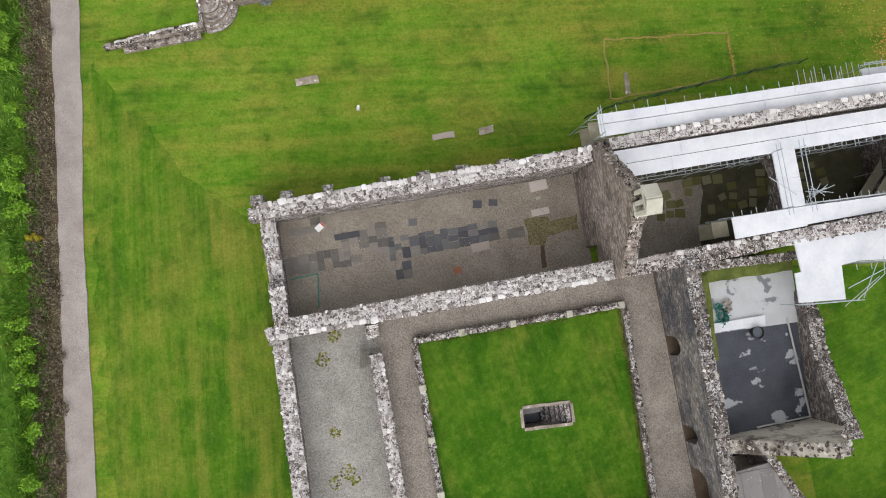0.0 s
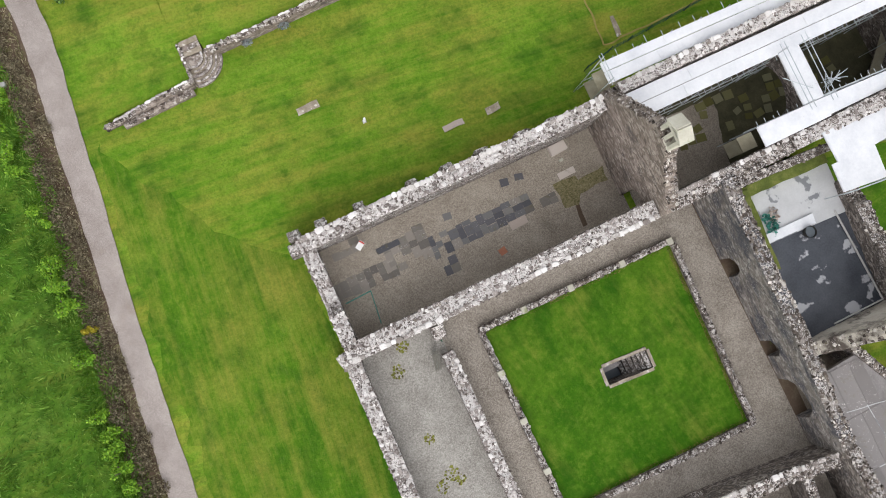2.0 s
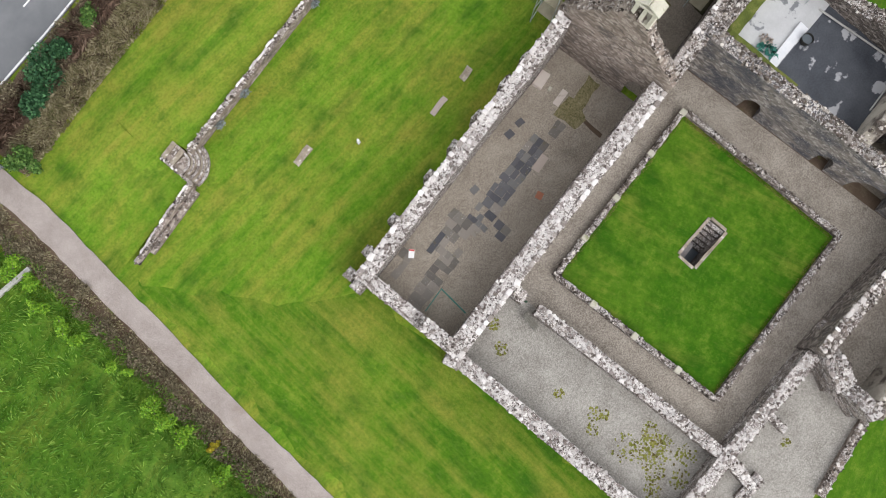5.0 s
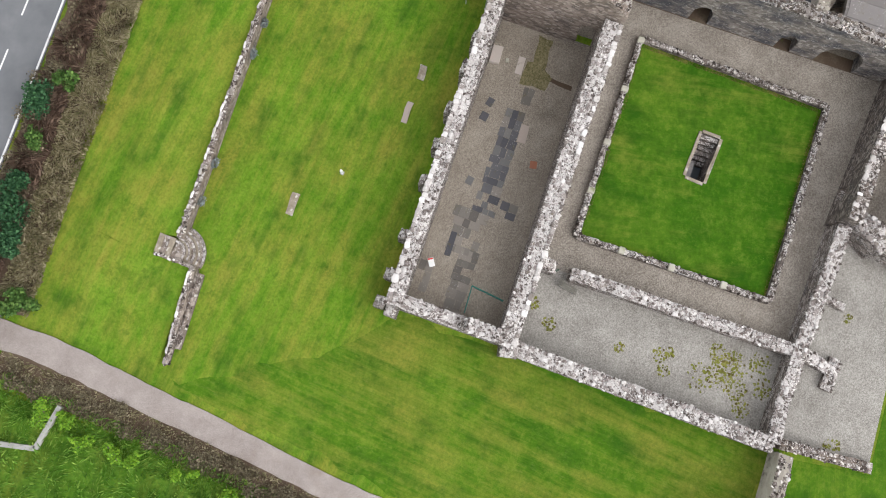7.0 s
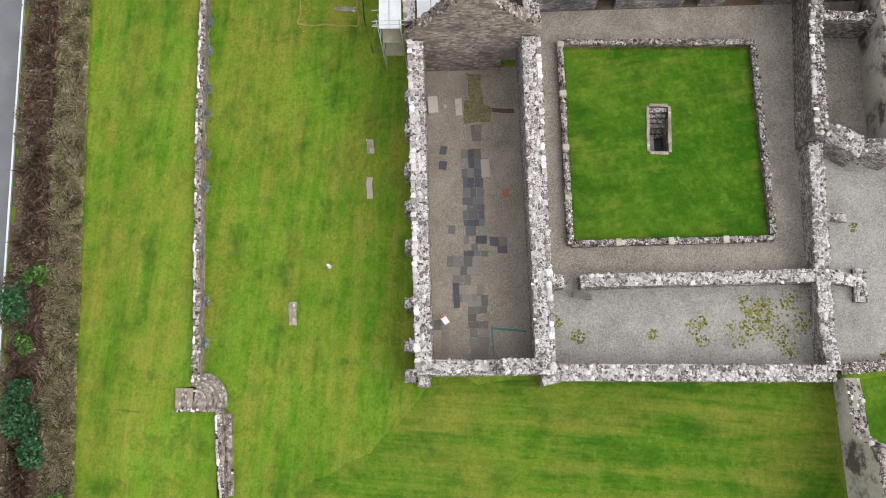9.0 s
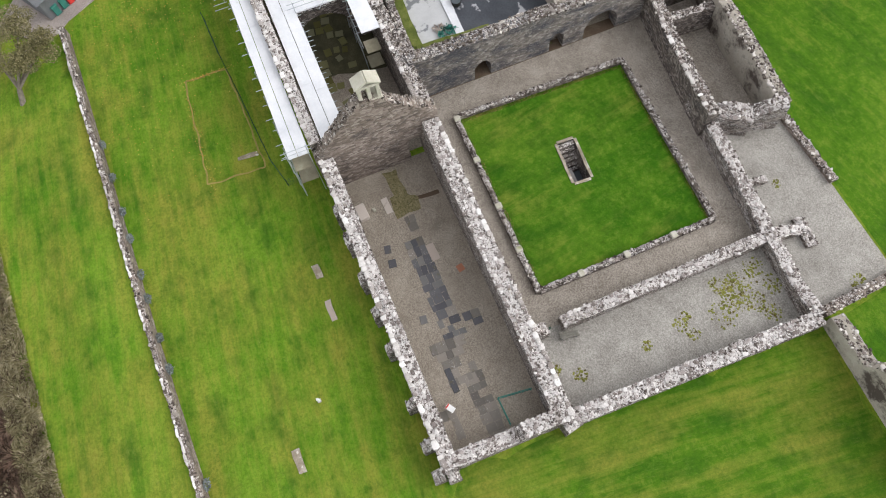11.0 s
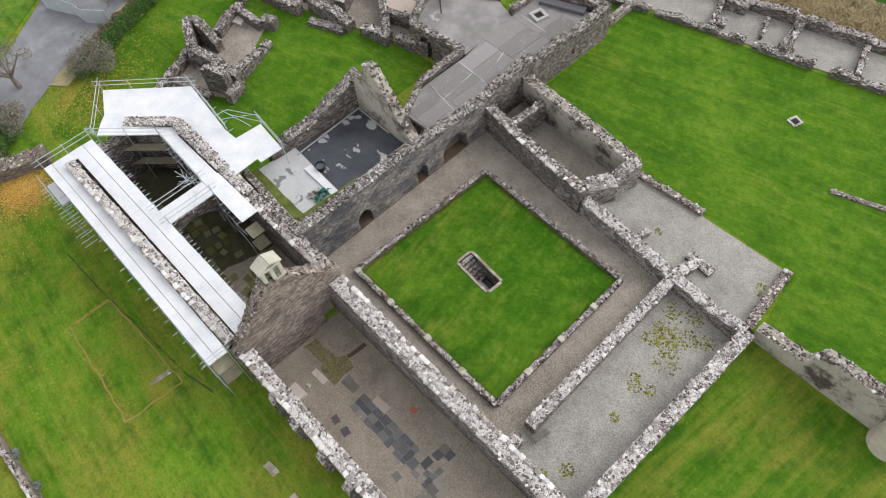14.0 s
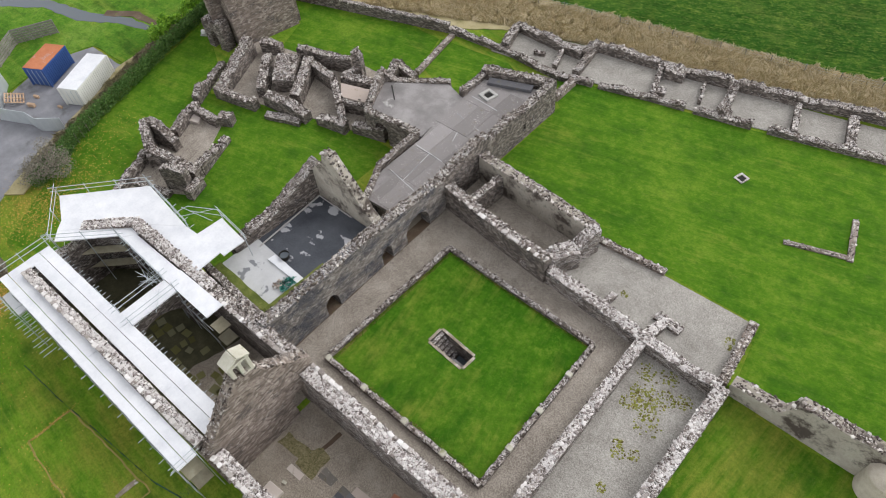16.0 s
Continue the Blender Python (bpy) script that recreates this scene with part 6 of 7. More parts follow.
def blades(name, line, width, n, size, mat, label, seed):
    """Bent grass blades spread evenly over a strip, leaning in tussocks."""
    rs_ = np.random.RandomState(seed)
    seg = np.array([[*a, *b] for a, b in zip(line, line[1:])], float)
    L = np.hypot(seg[:, 2] - seg[:, 0], seg[:, 3] - seg[:, 1])
    k = rs_.choice(len(seg), n, p=L / L.sum())
    u, w = rs_.rand(n, 1), rs_.uniform(-0.5, 0.5, (n, 1)) * width
    a, b = seg[k, :2], seg[k, 2:]
    d = (b - a) / L[k][:, None]
    p = a + (b - a) * u + np.column_stack([-d[:, 1], d[:, 0]]) * w
    lean = np.array([noise.noise_vector(Vector((x * 0.9, y * 0.9, 0)))[:2] for x, y in p]) * 1.6 + rs_.normal(0, 0.3, (n, 2))
    h = size * rs_.uniform(0.6, 1.3, n)
    side = rs_.normal(size=(n, 2)) * 0.025
    z0 = np.full(n, 0.04)
    v = np.stack([np.column_stack([p - side, z0]), np.column_stack([p + side, z0]), np.column_stack([p + side * 0.6 + lean * h[:, None] * 0.5, h * 0.8]), np.column_stack([p + lean * h[:, None], h])], 1).reshape(-1, 3)
    mesh_ob(name, v.tolist(), np.arange(4 * n).reshape(-1, 4).tolist(), mat, label=label, category="grass", kind="stuff")


slab("hedge_bank_east", [(52.6, 7.0), (54.2, 2.8), (56.1, -0.8), (57.7, -5.3), (59.4, -10.4), (61.5, -15.8), (63.0, -20.8), (65.0, -28), (66.8, -27.5), (64.6, -20.2), (63.2, -15.0), (63.0, -10.6), (59.8, -4.0), (57.9, 0.4), (56.6, 3.7), (54.0, 8.2)], -0.02, 0.12, M_HAYBED, wob=0.2, step=0.8, label="dry brown bank between hedge and yard", category="verge", kind="structure")
blades("bank_tufts", [(55.4, 4.0), (56.9, 0.2), (58.7, -4.6), (61.2, -10.4), (62.6, -15.4), (64.0, -20.4)], 1.5, 9000, 0.4, M_BANKGRASS, "dry brown grass on the hedge bank", 27)
blades("bank_grass", [(-17.7, 34.2), (-10.4, 34.9), (1, 35.8), (30, 38.2), (58, 40.6)], 2.4, 60000, 0.3, M_BANKGRASS, "pale dry grass on the hedge bank", 16)
blades("hedge_twigs", [(x, y - 0.1) for x, y in NLINE], 1.8, 30000, 0.7, M_TWIG, "tangled leafless red-brown hedge twigs", 29)
blades("strip_grass", WLINE, 1.9, 15000, 0.22, M_BANKGRASS, "dry olive grass on the soil strip", 28)
blades("verge_grass", [(-22.9, 33), (-23.2, 22), (-24.0, 12), (-25.0, -2), (-26.6, -28)], 2.2, 16000, 0.3, M_TUFT, "mixed green grass and weeds beside the path", 18)
blades("field_tussocks", [(-30.0, 40), (-30.5, 10), (-32, -28)], 12.0, 30000, 0.34, M_TUFT, "tussocks of rough pasture grass", 19)
blades("hay_grass", HAY, 6.2, 80000, 0.45, M_HAY, "long dry hay grass bent by wind", 6)


M_KERBMOSS = foliage("kerb_moss", [(0.2, (0.07, 0.07, 0.015)), (0.5, (0.16, 0.14, 0.03)), (0.8, (0.24, 0.22, 0.06))])
blades("kerb_moss", [(15.15, -0.4), (14.8, -13.7)], 0.35, 3500, 0.10, M_KERBMOSS, "olive moss along the foot of the kerb", 23)
blades("kerb_moss", [(0.5, -13.65), (14.6, -13.85)], 0.3, 2600, 0.09, M_KERBMOSS, "olive moss along the foot of the kerb", 24)
blades("kerb_moss", [(0.4, -0.35), (15.1, -0.3)], 0.3, 2200, 0.09, M_KERBMOSS, "olive moss along the foot of the kerb", 25)


def tree(x, y, r, h, seed, leafmat, label, n=3500, lean=(0, 0)):
    rr = random.Random(seed)
    ob = thing("tree", label, "tree", at=(x, y, 0))
    bm = bmesh.new()

    def limb(a, b, r0, r1):
        q = (b - a).to_track_quat("Z", "Y")
        c0 = [bm.verts.new(a + q @ Vector((r0 * math.cos(k * math.tau / 7), r0 * math.sin(k * math.tau / 7), 0))) for k in range(7)]
        c1 = [bm.verts.new(b + q @ Vector((r1 * math.cos(k * math.tau / 7), r1 * math.sin(k * math.tau / 7), 0))) for k in range(7)]
        for k in range(7):
            bm.faces.new((c0[k], c0[(k + 1) % 7], c1[(k + 1) % 7], c1[k]))
    blobs = []
    lx, ly = lean
    fork = Vector((lx * 0.3, ly * 0.3, h * 0.3))
    limb(Vector((0, 0, 0)), fork, 0.28, 0.2)
    for k in range(7):
        a = k * math.tau / 7 + rr.uniform(-.3, .3)
        e = Vector((lx + r * 0.55 * math.cos(a), ly + r * 0.55 * math.sin(a), h * rr.uniform(0.55, 0.8)))
        limb(fork, e, 0.13, 0.06)
        for j in range(4):
            f = e + Vector((rr.uniform(-1, 1), rr.uniform(-1, 1), rr.uniform(0.1, 0.8))) * r * 0.45
            limb(e, f, 0.05, 0.015)
            blobs.append((f.x, f.y, f.z, r * 0.26, r * 0.26, h * 0.1))
            for q in range(3):
                g = f + Vector((rr.uniform(-1, 1), rr.uniform(-1, 1), rr.uniform(-.2, .7))) * r * 0.25
                limb(f, g, 0.018, 0.006)
    part("trunk", bm, M_BARK, ob)
    leaf_cloud("crown", blobs, n, 0.07, leafmat, ob, seed)
    return ob


M_OLIVE = foliage("olive_twigs", [(0.2, (0.10, 0.09, 0.04)), (0.55, (0.19, 0.17, 0.075)), (0.8, (0.30, 0.27, 0.15))])
tree(30.6, 32.3, 3.3, 4.6, 3, M_OLIVE, "leaning olive leaved tree with pale grey branches", 20000, (3.2, -1.9))
tree(51.0, 17.0, 3.4, 6.0, 5, M_BARE, "leafless tree with thin brown branches", 8000)
bush(48.4, 17.6, 0, 2.0, 2.4, M_BARE, "leafless brown thicket behind the brick wall", 5000, 0.08, 81, "bush", "", 10)
bush(51.6, 13.0, 0, 2.2, 2.4, M_BARE, "leafless brown thicket behind the brick wall", 5000, 0.08, 82, "bush", "", 10)
tree(56.0, 10.5, 3.0, 5.0, 8, M_BARE, "leafless tree with thin brown branches")
bush(49.4, 14.6, 0, 1.6, 1.8, M_LEAF, "olive shrub with yellowing leaves beside the wall", 2200, 0.09, 71, "bush", "", 8)
bush(46.4, 16.2, 0.9, 0.5, 0.5, M_LEAF_Y, "bright yellow flowering shrub on the wall", 500, 0.06, 72, "shrub")

# fallen leaves
rs = np.random.RandomState(11)


def litter(name, cx, cy, sx, sy, n, size, label):
    c = np.column_stack([rs.normal(cx, sx, n), rs.normal(cy, sy, n), np.full(n, 0.05)])
    a = rs.uniform(0, math.tau, n)
    u = np.column_stack([np.cos(a), np.sin(a), rs.uniform(-.3, .3, n)]) * size
    w = np.column_stack([-np.sin(a), np.cos(a), rs.uniform(-.3, .3, n)]) * size * 0.7
    v = np.stack([c - u, c - w, c + u, c + w], 1).reshape(-1, 3)
    mesh_ob(name, v.tolist(), np.arange(4 * n).reshape(-1, 4).tolist(), M_FALLEN, label=label, category="leaves", kind="stuff")


litter("leaf_carpet", 43.6, 16.0, 1.3, 1.4, 4500, 0.07, "carpet of fallen orange leaves on grass")
litter("scattered_leaves", 40.5, 19.5, 3.5, 4.0, 700, 0.055, "scattered fallen yellow leaves on grass")
litter("scattered_leaves", 49.5, 6.0, 2.2, 3.2, 2200, 0.06, "scattered fallen orange leaves beside the hedge")
litter("scattered_leaves", 53.5, -2.0, 1.6, 3.0, 500, 0.05, "scattered fallen leaves beside the hedge")
litter("scattered_leaves", 28.0, 22.0, 5.0, 3.0, 160, 0.05, "scattered fallen yellow leaves on the lawn")

for (ax, ay), (bx, by), n_ in (((27.8, 19.2), (17.75, 19.75), 120), ((27.8, 19.2), (27.7, 15.7), 150)):
    litter("edging_leaves", (ax + bx) / 2, (ay + by) / 2, max(0.08, abs(bx - ax) / 3.2), max(0.08, abs(by - ay) / 3.2), n_, 0.045, "fallen orange leaves caught along the plot edge")

# ---- north-east corner: hut, walls, bins ----
slab("hut_pad", [(40.84, 22.4), (38.2, 27.3), (37.2, 28.4), (37.0, 30), (40, 33.4), (47.6, 28), (43.7, 23.2)], -0.02, 0.06, M_PATH, label="pale concrete pad round the hut", category="paving", kind="structure")
hut = thing("hut", "low dark hut with a grey slate roof", "hut")
pA, pB = Vector((41.6, 24.4)), Vector((38.9, 28.6))
dd = (pB - pA).normalized()
oo = Vector((-dd.y, dd.x)) * -1
pC, pD = pB + oo * 4.0, pA + oo * 4.0
slab("wall", [pA, pB, pC, pD], 0.0, 2.2, M_ROOFS, hut)
e = 0.35
ra, rb, rc, rd = pA - dd * e - oo * e, pB + dd * e - oo * e, pC + dd * e + oo * e, pD - dd * e + oo * e
mid0, mid1 = (ra + rd) / 2, (rb + rc) / 2
mesh_ob("roof", [(*ra, 2.2), (*rb, 2.2), (*rc, 2.2), (*rd, 2.2), (*mid0, 3.2), (*mid1, 3.2)], [(0, 1, 5, 4), (2, 3, 4, 5), (1, 2, 5), (3, 0, 4), (3, 2, 1, 0)], M_ROOFS, hut)
for k in (0.25, 0.55):
    q = pA.lerp(pB, k) - oo * 0.03
    ob = part("window", box_bm(0, 0, 0, 0.9, 0.06, 0.7, 0.01), M_STEEL, hut)
    ob.matrix_world = pose(q.x, q.y, 1.3, 0, 0, math.degrees(math.atan2(dd.y, dd.x)))
for x, y, m, lab in ((39.9, 27.2, M_TEAL, "dark teal wheelie bin"), (39.4, 27.9, M_TEAL, "dark teal wheelie bin"), (40.2, 26.6, M_RED, "red wheelie bin")):
    b = thing("wheelie_bin", lab + " beside the hut", "bin", at=(x, y, 0.06), turn=30)
    part("body", box_bm(0, 0, 0.5, 0.5, 0.55, 0.95, 0.04), m, b)
    part("lid", box_bm(0, 0, 1.0, 0.56, 0.62, 0.07, 0.02), m, b)
    for sx in (-0.2, 0.2):
        tube("wheel", (sx - 0.03, -0.27, 0.1), (sx + 0.03, -0.27, 0.1), 0.1, M_ROOFS, b, 12)
lb = thing("litter_box", "small pale box standing on the grass", "box", at=(39.9, 20.9, 0), turn=20)
part("body", box_bm(0, 0, 0.4, 0.5, 0.7, 0.8, 0.05), M_STEEL, lb)
part("lid", box_bm(0, 0, 0.84, 0.56, 0.76, 0.09, 0.03), M_LINE, lb)
wall("wall_garden_a", (45.0, 12.4), (46.6, 17.4), 1.6, [(0, 1.2), (5.2, 1.3)], "thick low brick garden wall with ivy", M_BRICK, caps=0.4, cap=M_CAP_D)
wall("wall_garden_b", (45.0, 18.6), (45.4, 23.4), 1.0, 1.2, "low brick wall with a pale coping", M_BRICK, caps=0)
slab("wall_coping", [(44.9, 18.6), (45.9, 18.6), (46.3, 23.4), (45.3, 23.4)], 1.22, 1.34, M_CONC, label="pale coping on the brick wall", category="coping", kind="structure")
hand = thing("red_rail", "red painted hand rail on the brick wall", "railing")
tube("rail", (46.2, 18.8, 1.7), (46.5, 21.6, 1.7), 0.04, M_RED, hand)
for y in (18.9, 20.2, 21.5):
    tube("post", (46.25 + (y - 18.9) * 0.1, y, 1.3), (46.25 + (y - 18.9) * 0.1, y, 1.7), 0.03, M_RED, hand)

# ---- yard ----
slab("yard", [(48.5, 16.5), (52.6, 10.6), (56.6, 3.7), (57.9, 0.4), (59.8, -4.0), (63, -10.6), (69, -10.5), (71, -5), (68, 2), (62, 9), (56, 22), (50, 24)], -0.02, 0.05, M_YARD, wob=0.15, label="grey tarmac yard with puddle stains", category="yard", kind="structure")
slab("field_east", [(63, -10.9), (69.2, -10.8), (71.2, -5), (68.4, 2.2), (63, 9.5), (62, 40), (300, 120), (300, -160), (120, -40), (68, -36), (63.6, -20)], -0.02, 0.03, M_FIELD, wob=0.3, step=1.5, label="lush riverside meadow", category="field", kind="structure")
slab("stream", [(95, -3), (86, -8.6), (82.5, -11.0), (76, -12.2), (70, -15.4), (66.6, -16.4), (66.4, -17.3), (70.4, -16.8), (76, -14.2), (82.9, -12.6), (87, -10.4), (95, -6)], -0.02, 0.045, M_WATER, wob=0.25, step=0.5, label="shallow stream winding through meadow", category="water", kind="structure")
slab("stream_bank", [(74, -14.9), (70.4, -17.1), (66.4, -17.6), (66.2, -18.4), (70.8, -18.2), (74.6, -15.8)], -0.02, 0.06, M_SOIL, wob=0.2, step=0.5, label="muddy brown stream bank", category="bank", kind="structure")


def container(x, y, turn, L, W, H, mat, roofmat, label):
    c = thing("container", label, "container", at=(x, y, 0.05), turn=turn)
    part("body", box_bm(L / 2, W / 2, H / 2 + 0.05, L - 0.1, W - 0.1, H - 0.1, 0.02), mat, c)
    part("roof", box_bm(L / 2, W / 2, H + 0.02, L - 0.04, W - 0.04, 0.05, 0.01), roofmat, c)
    n = int(L / 0.3)
    for i in range(n):
        for yy in (0.0, W):
            part("rib", box_bm(0.2 + i * (L - 0.4) / (n - 1), yy, H / 2, 0.12, 0.06, H - 0.3, 0.01), mat, c)
    for px, py in ((0.05, 0.05), (L - 0.05, 0.05), (0.05, W - 0.05), (L - 0.05, W - 0.05)):
        part("corner_post", box_bm(px, py, H / 2, 0.14, 0.14, H, 0.01), mat, c)
    for yy in (0.3, 0.9, 1.5, 2.1):
        tube("lock_rod", (-0.02, yy, 0.2), (-0.02, yy, H - 0.2), 0.025, M_STEEL, c)
    return c


container(59.35, -4.1, -61.5, 6.2, 2.5, 2.3, M_CREAM, M_WHITE, "cream steel storage container standing in the yard")
container(65.8, -3.5, -62, 4.5, 2.6, 2.4, M_BLUE, M_RUST, "blue steel container with a rusty orange roof")
gates = thing("yard_gate", "galvanised sheet steel yard gates", "gate")
for a, b in [((57.6, -0.7), (59.7, 1.0)), ((59.7, 1.0), (61.6, 1.2)), ((61.6, 1.2), (65.3, 3.0)), ((66.0, 2.6), (70.5, -0.4))]:
    a, b = Vector(a), Vector(b)
    d = (b - a).normalized()
    o = Vector((-d.y, d.x)) * 0.03
    slab("sheet", [a - o, b - o, b + o, a + o], 0.1, 1.8, M_STEEL, gates)
    n = max(2, int((b - a).length / 0.35))
    for i in range(n + 1):
        p = a.lerp(b, i / n)
        tube("rib", (p.x, p.y, 0.05), (p.x, p.y, 1.86), 0.045, M_STEEL, gates, 5)
pf = thing("plank_fence", "grey weathered horizontal plank fence", "fence")
for a, b in [((70.5, 3.6), (77.4, -5.0)), ((77.4, -5.0), (75.2, -9.4))]:
    a, b = Vector(a), Vector(b)
    d = (b - a).normalized()
    o = Vector((-d.y, d.x)) * 0.03
    for z in np.arange(0.15, 1.9, 0.32):
        slab("plank", [a - o, b - o, b + o, a + o], z, z + 0.24, M_OLDWOOD, pf)
    for i in range(6):
        p = a.lerp(b, i / 5)
        tube("post", (p.x, p.y, 0), (p.x, p.y, 2.0), 0.07, M_OLDWOOD, pf, 5)
pal = thing("pallet", "worn wooden pallet leaning in the yard", "pallet", at=(66.9, 0.4, 0.1), turn=-25)
for i in range(7):
    bm = box_bm(0, -0.9 + i * 0.3, 0, 1.9, 0.16, 0.04, 0.005)
    bmesh.ops.transform(bm, matrix=pose(0, 0, 0.5, 22), verts=bm.verts)
    part("slat", bm, M_PALLET, pal)
for x in (-0.85, 0, 0.85):
    bm = box_bm(x, 0, -0.07, 0.1, 2.0, 0.1, 0.005)
    bmesh.ops.transform(bm, matrix=pose(0, 0, 0.5, 22), verts=bm.verts)
    part("bearer", bm, M_PALLET, pal)
for x, y, s in ((64.6, -0.3, 0.6), (65.6, -1.4, 0.45), (61.7, -2.2, 0.4)):
    ob = part("timber_offcut", box_bm(0, 0, s * 0.35, s * 1.6, s * 0.6, s * 0.7, 0.04), M_PALLET, None)
    ob.matrix_world = pose(x, y, 0.05, 0, 0, 40 * s)
    tagged(ob, "loose timber offcuts lying in the yard", "timber")

# ---- south edge ----
wf = thing("wire_fence", "post and wire fence along the hay verge", "fence")
FL = [(70, -32.4), (46, -43.0), (34, -47.5), (28, -49.3), (17.9, -51.3), (5, -53.8), (-1.7, -55.1), (-5.4, -56), (-30, -62)]
for a, b in zip(FL, FL[1:]):
    for z in (0.4, 0.7, 1.0):
        tube("wire", (*a, z), (*b, z), 0.012, M_STEEL, wf, 4)
    n = int((Vector(b) - Vector(a)).length / 2.6)
    for i in range(n):
        p = Vector(a).lerp(Vector(b), i / n)
        tube("post", (p.x, p.y, 0), (p.x, p.y, 1.1), 0.05, M_OLDWOOD, wf, 5)
dr = thing("drain", "square stone drain cover set in the lawn", "drain", at=(-0.35, -36.95, 0), turn=-18)
part("surround", box_bm(0, 0.42, 0.03, 0.95, 0.22, 0.1, 0.02), M_WALL_W, dr)
part("surround", box_bm(0, -0.42, 0.03, 0.95, 0.22, 0.1, 0.02), M_WALL_W, dr)
part("surround", box_bm(0.4, 0, 0.03, 0.22, 0.6, 0.1, 0.02), M_WALL_W, dr)
part("surround", box_bm(-0.4, 0, 0.03, 0.22, 0.6, 0.1, 0.02), M_WALL_W, dr)
# Solid plate, near-black to paint the darkness inside the drain.
part("hole", box_bm(0, 0, -0.02, 0.5, 0.56, 0.04), M_DARK, dr)
hatch = thing("roof_hatch", "square roof hatch with a raised kerb", "hatch", at=(23.0, -29.2, 3.05), turn=-12)
for x, y, sx, sy in ((0, 0.55, 1.4, 0.3), (0, -0.55, 1.4, 0.3), (0.55, 0, 0.3, 0.8), (-0.55, 0, 0.3, 0.8)):
    part("kerb", box_bm(x, y, 0.1, sx, sy, 0.2, 0.02), M_CONC, hatch)
# Solid plate closing the hatch, its colour painting the shade inside.
part("opening", box_bm(0, 0, 0.02, 0.8, 0.8, 0.04), M_DARK, hatch)
slab("roof_gutter", [(24.4, -31.2), (20.2, -32.8), (19.9, -32.0), (24.1, -30.4)], 3.06, 3.4, M_SLATE, label="dark slate capping on the roof edge", category="capping", kind="structure")
for a, b in [((20.6, -24.8), (23.8, -25.4)), ((21.0, -28.0), (24.2, -28.2)), ((21.6, -22.2), (22.6, -25.2)), ((20.2, -15.4), (23.6, -16.0)), ((20.6, -19.6), (24.0, -19.8)), ((21.8, -15.6), (22.2, -19.7))]:
    a, b = Vector(a), Vector(b)
    d = (b - a).normalized()
    o = Vector((-d.y, d.x)) * 0.025
    slab("roof_seam", [a - o, b - o, b + o, a + o], 3.05, 3.075, M_LEAD_L, wob=0.03, step=0.3, label="pale mortar seam on the flat roof", category="seam", kind="structure")
pipe = thing("roof_pole", "dark thin pole lying across the roof", "pole")
tube("pole", (31.8, -24.6, 3.05), (29.6, -22.8, 3.6), 0.06, M_DARK, pipe)
kl = thing("floodlight", "small white floodlight on a concrete base", "light", at=(59.7, -20.3, 0), turn=30)
part("base", box_bm(0, 0, 0.05, 0.9, 0.6, 0.1, 0.02), M_CONC, kl)
part("lamp_head", box_bm(0, 0, 0.45, 0.5, 0.4, 0.4, 0.03), M_LINE, kl)
tube("stalk", (0, 0, 0.1), (0, 0, 0.3), 0.04, M_STEEL, kl)
sheet_ = thing("crumpled_sheeting", "crumpled green and white plastic sheeting on the roof", "sheeting", at=(21.0, -1.6, 3.46))
leaf_cloud("fold", [(0, 0, 0.1, 0.5, 0.9, 0.12)], 120, 0.16, M_TEAL, sheet_, 5)
leaf_cloud("lining", [(0.5, 0.5, 0.1, 0.4, 0.5, 0.12)], 60, 0.14, M_FLAG, sheet_, 6)

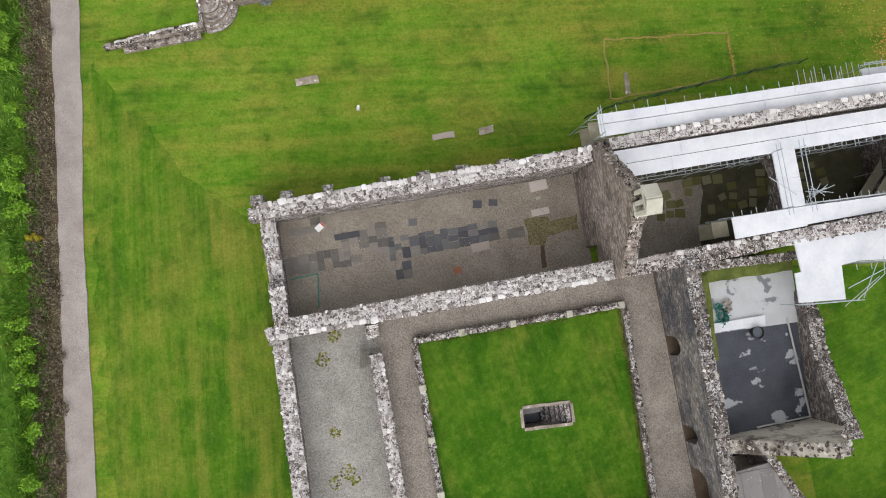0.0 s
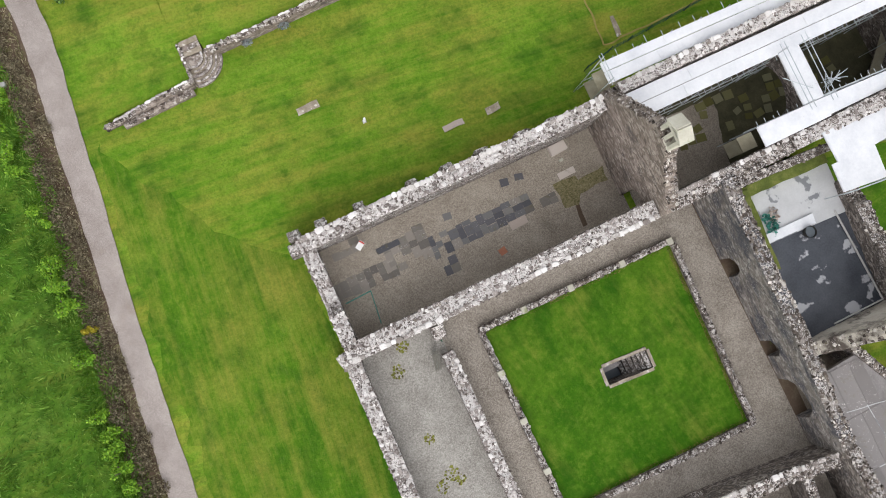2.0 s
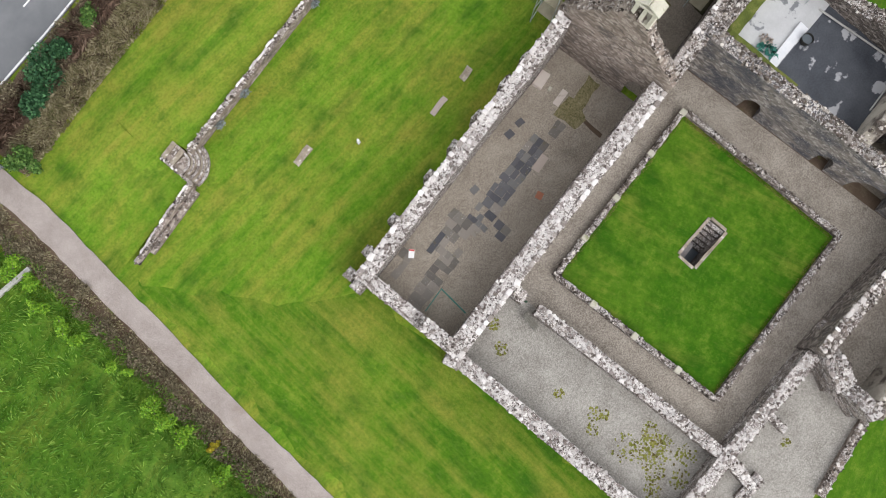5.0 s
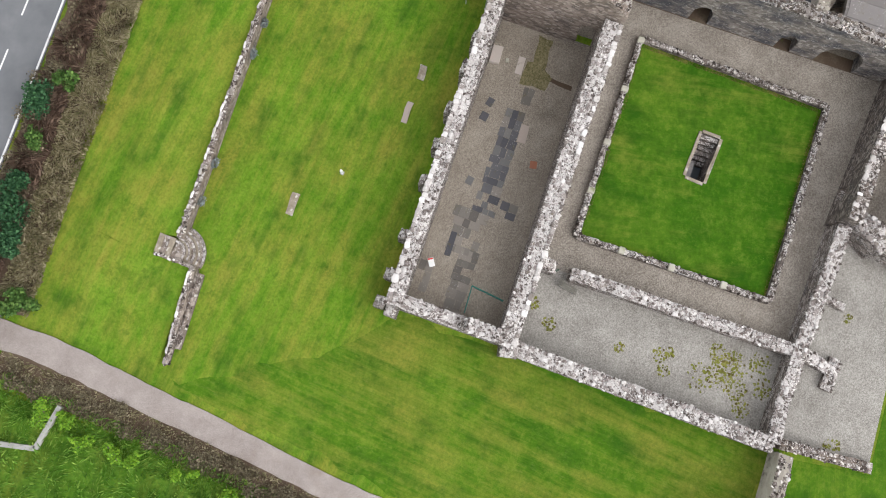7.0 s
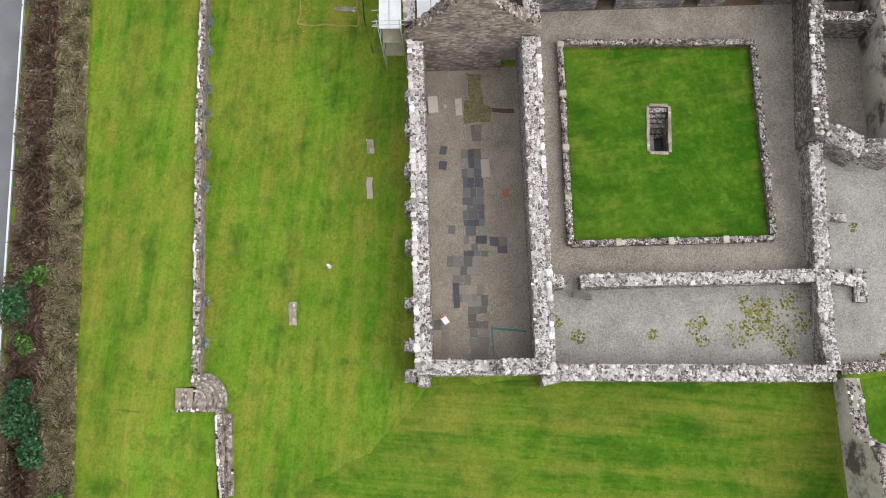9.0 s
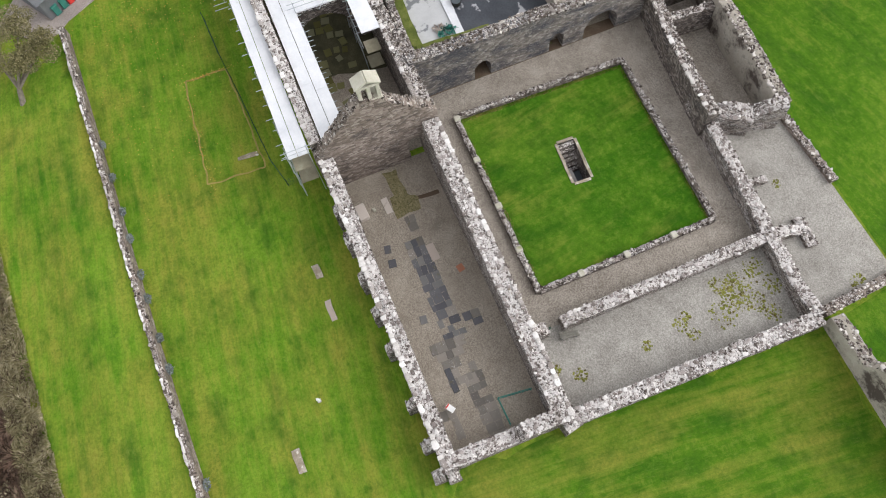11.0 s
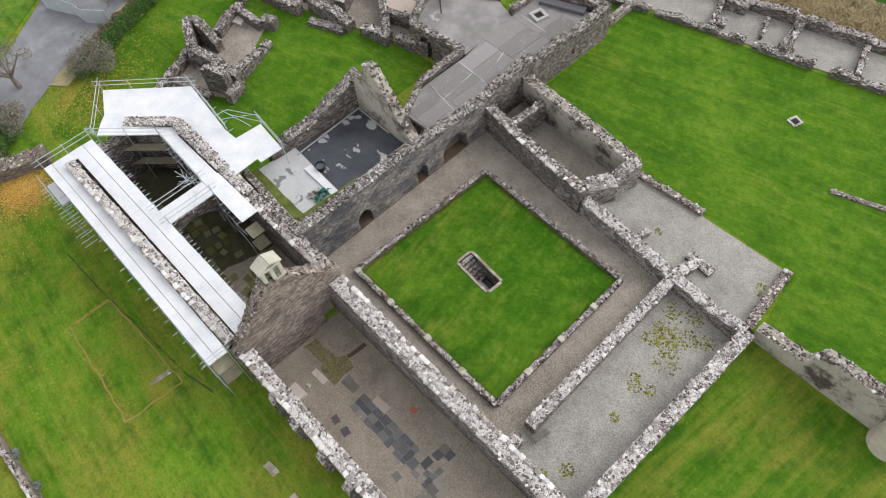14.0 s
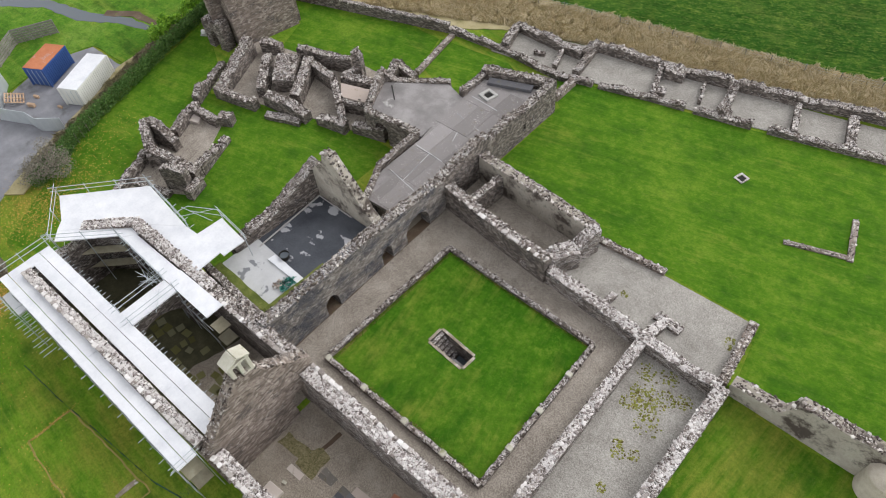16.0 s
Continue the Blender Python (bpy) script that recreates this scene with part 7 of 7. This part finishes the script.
bk = thing("bucket", "black plastic bucket standing on the flat roof", "bucket", at=(23.2, -3.25, 3.4))
bm = bmesh.new()
bmesh.ops.create_cone(bm, cap_ends=False, segments=20, radius1=0.32, radius2=0.42, depth=0.5, matrix=pose(0, 0, 0.25))
part("body", bm, M_DARK, bk)
bm = bmesh.new()
bmesh.ops.create_circle(bm, cap_ends=True, segments=20, radius=0.38, matrix=pose(0, 0, 0.34))
part("water", bm, M_WATER, bk)
gut = thing("roof_gutter_pipe", "pale pipe along the edge of the wet roof", "pipe")
tube("pipe", (25.75, -2.7, 3.5), (26.05, -9.6, 3.5), 0.07, M_CONC, gut, 8)
tube("pipe", (26.05, -9.6, 3.5), (22.0, -9.6, 3.5), 0.06, M_CONC, gut, 8)

# concrete kerb in the west field
ck = thing("concrete_kerb", "pale concrete kerb angle in rough grass", "kerb")
for a, b in [((-22.4, 28.5), (-25.4, 28.9)), ((-25.4, 28.9), (-26.4, 33.5))]:
    a, b = Vector(a), Vector(b)
    d = (b - a).normalized()
    o = Vector((-d.y, d.x)) * 0.16
    slab("length", [a - o, b - o, b + o, a + o], 0, 0.3, M_CONC, ck)


# ---- cap stones of the walls ----
def stone_mesh(seed):
    rnd = random.Random(seed)
    bm = bmesh.new()
    bmesh.ops.create_cube(bm, size=1.0)
    bmesh.ops.subdivide_edges(bm, edges=bm.edges[:], cuts=1, use_grid_fill=True)
    for v in bm.verts:
        k = 0.62 / max(0.62, v.co.length) * 0.9 + 0.1
        v.co = v.co * k + Vector((rnd.uniform(-0.07, 0.07), rnd.uniform(-0.07, 0.07), rnd.uniform(-0.07, 0.07)))
        v.co.z *= 0.55
        v.co.y *= rnd.choice((0.8, 0.9, 1.0))
    me = bpy.data.meshes.new("stone")
    bm.to_mesh(me)
    bm.free()
    return me


SHAPES = {}
for owner, cap, spots in STONES:
    if cap not in SHAPES:
        SHAPES[cap] = [stone_mesh(s) for s in range(10)]
        for me in SHAPES[cap]:
            me.materials.append(cap)
    rnd = random.Random(len(spots))
    for x, y, z, k, turn, tilt in spots:
        ob = new("stone", rnd.choice(SHAPES[cap]))
        ob.parent = owner
        size = (*k, 1) if isinstance(k, tuple) else (k * rnd.uniform(0.9, 1.5), k, k, 1)
        ob.matrix_basis = pose(x, y, z, tilt, tilt * 0.5, turn) @ Matrix.Diagonal(size)
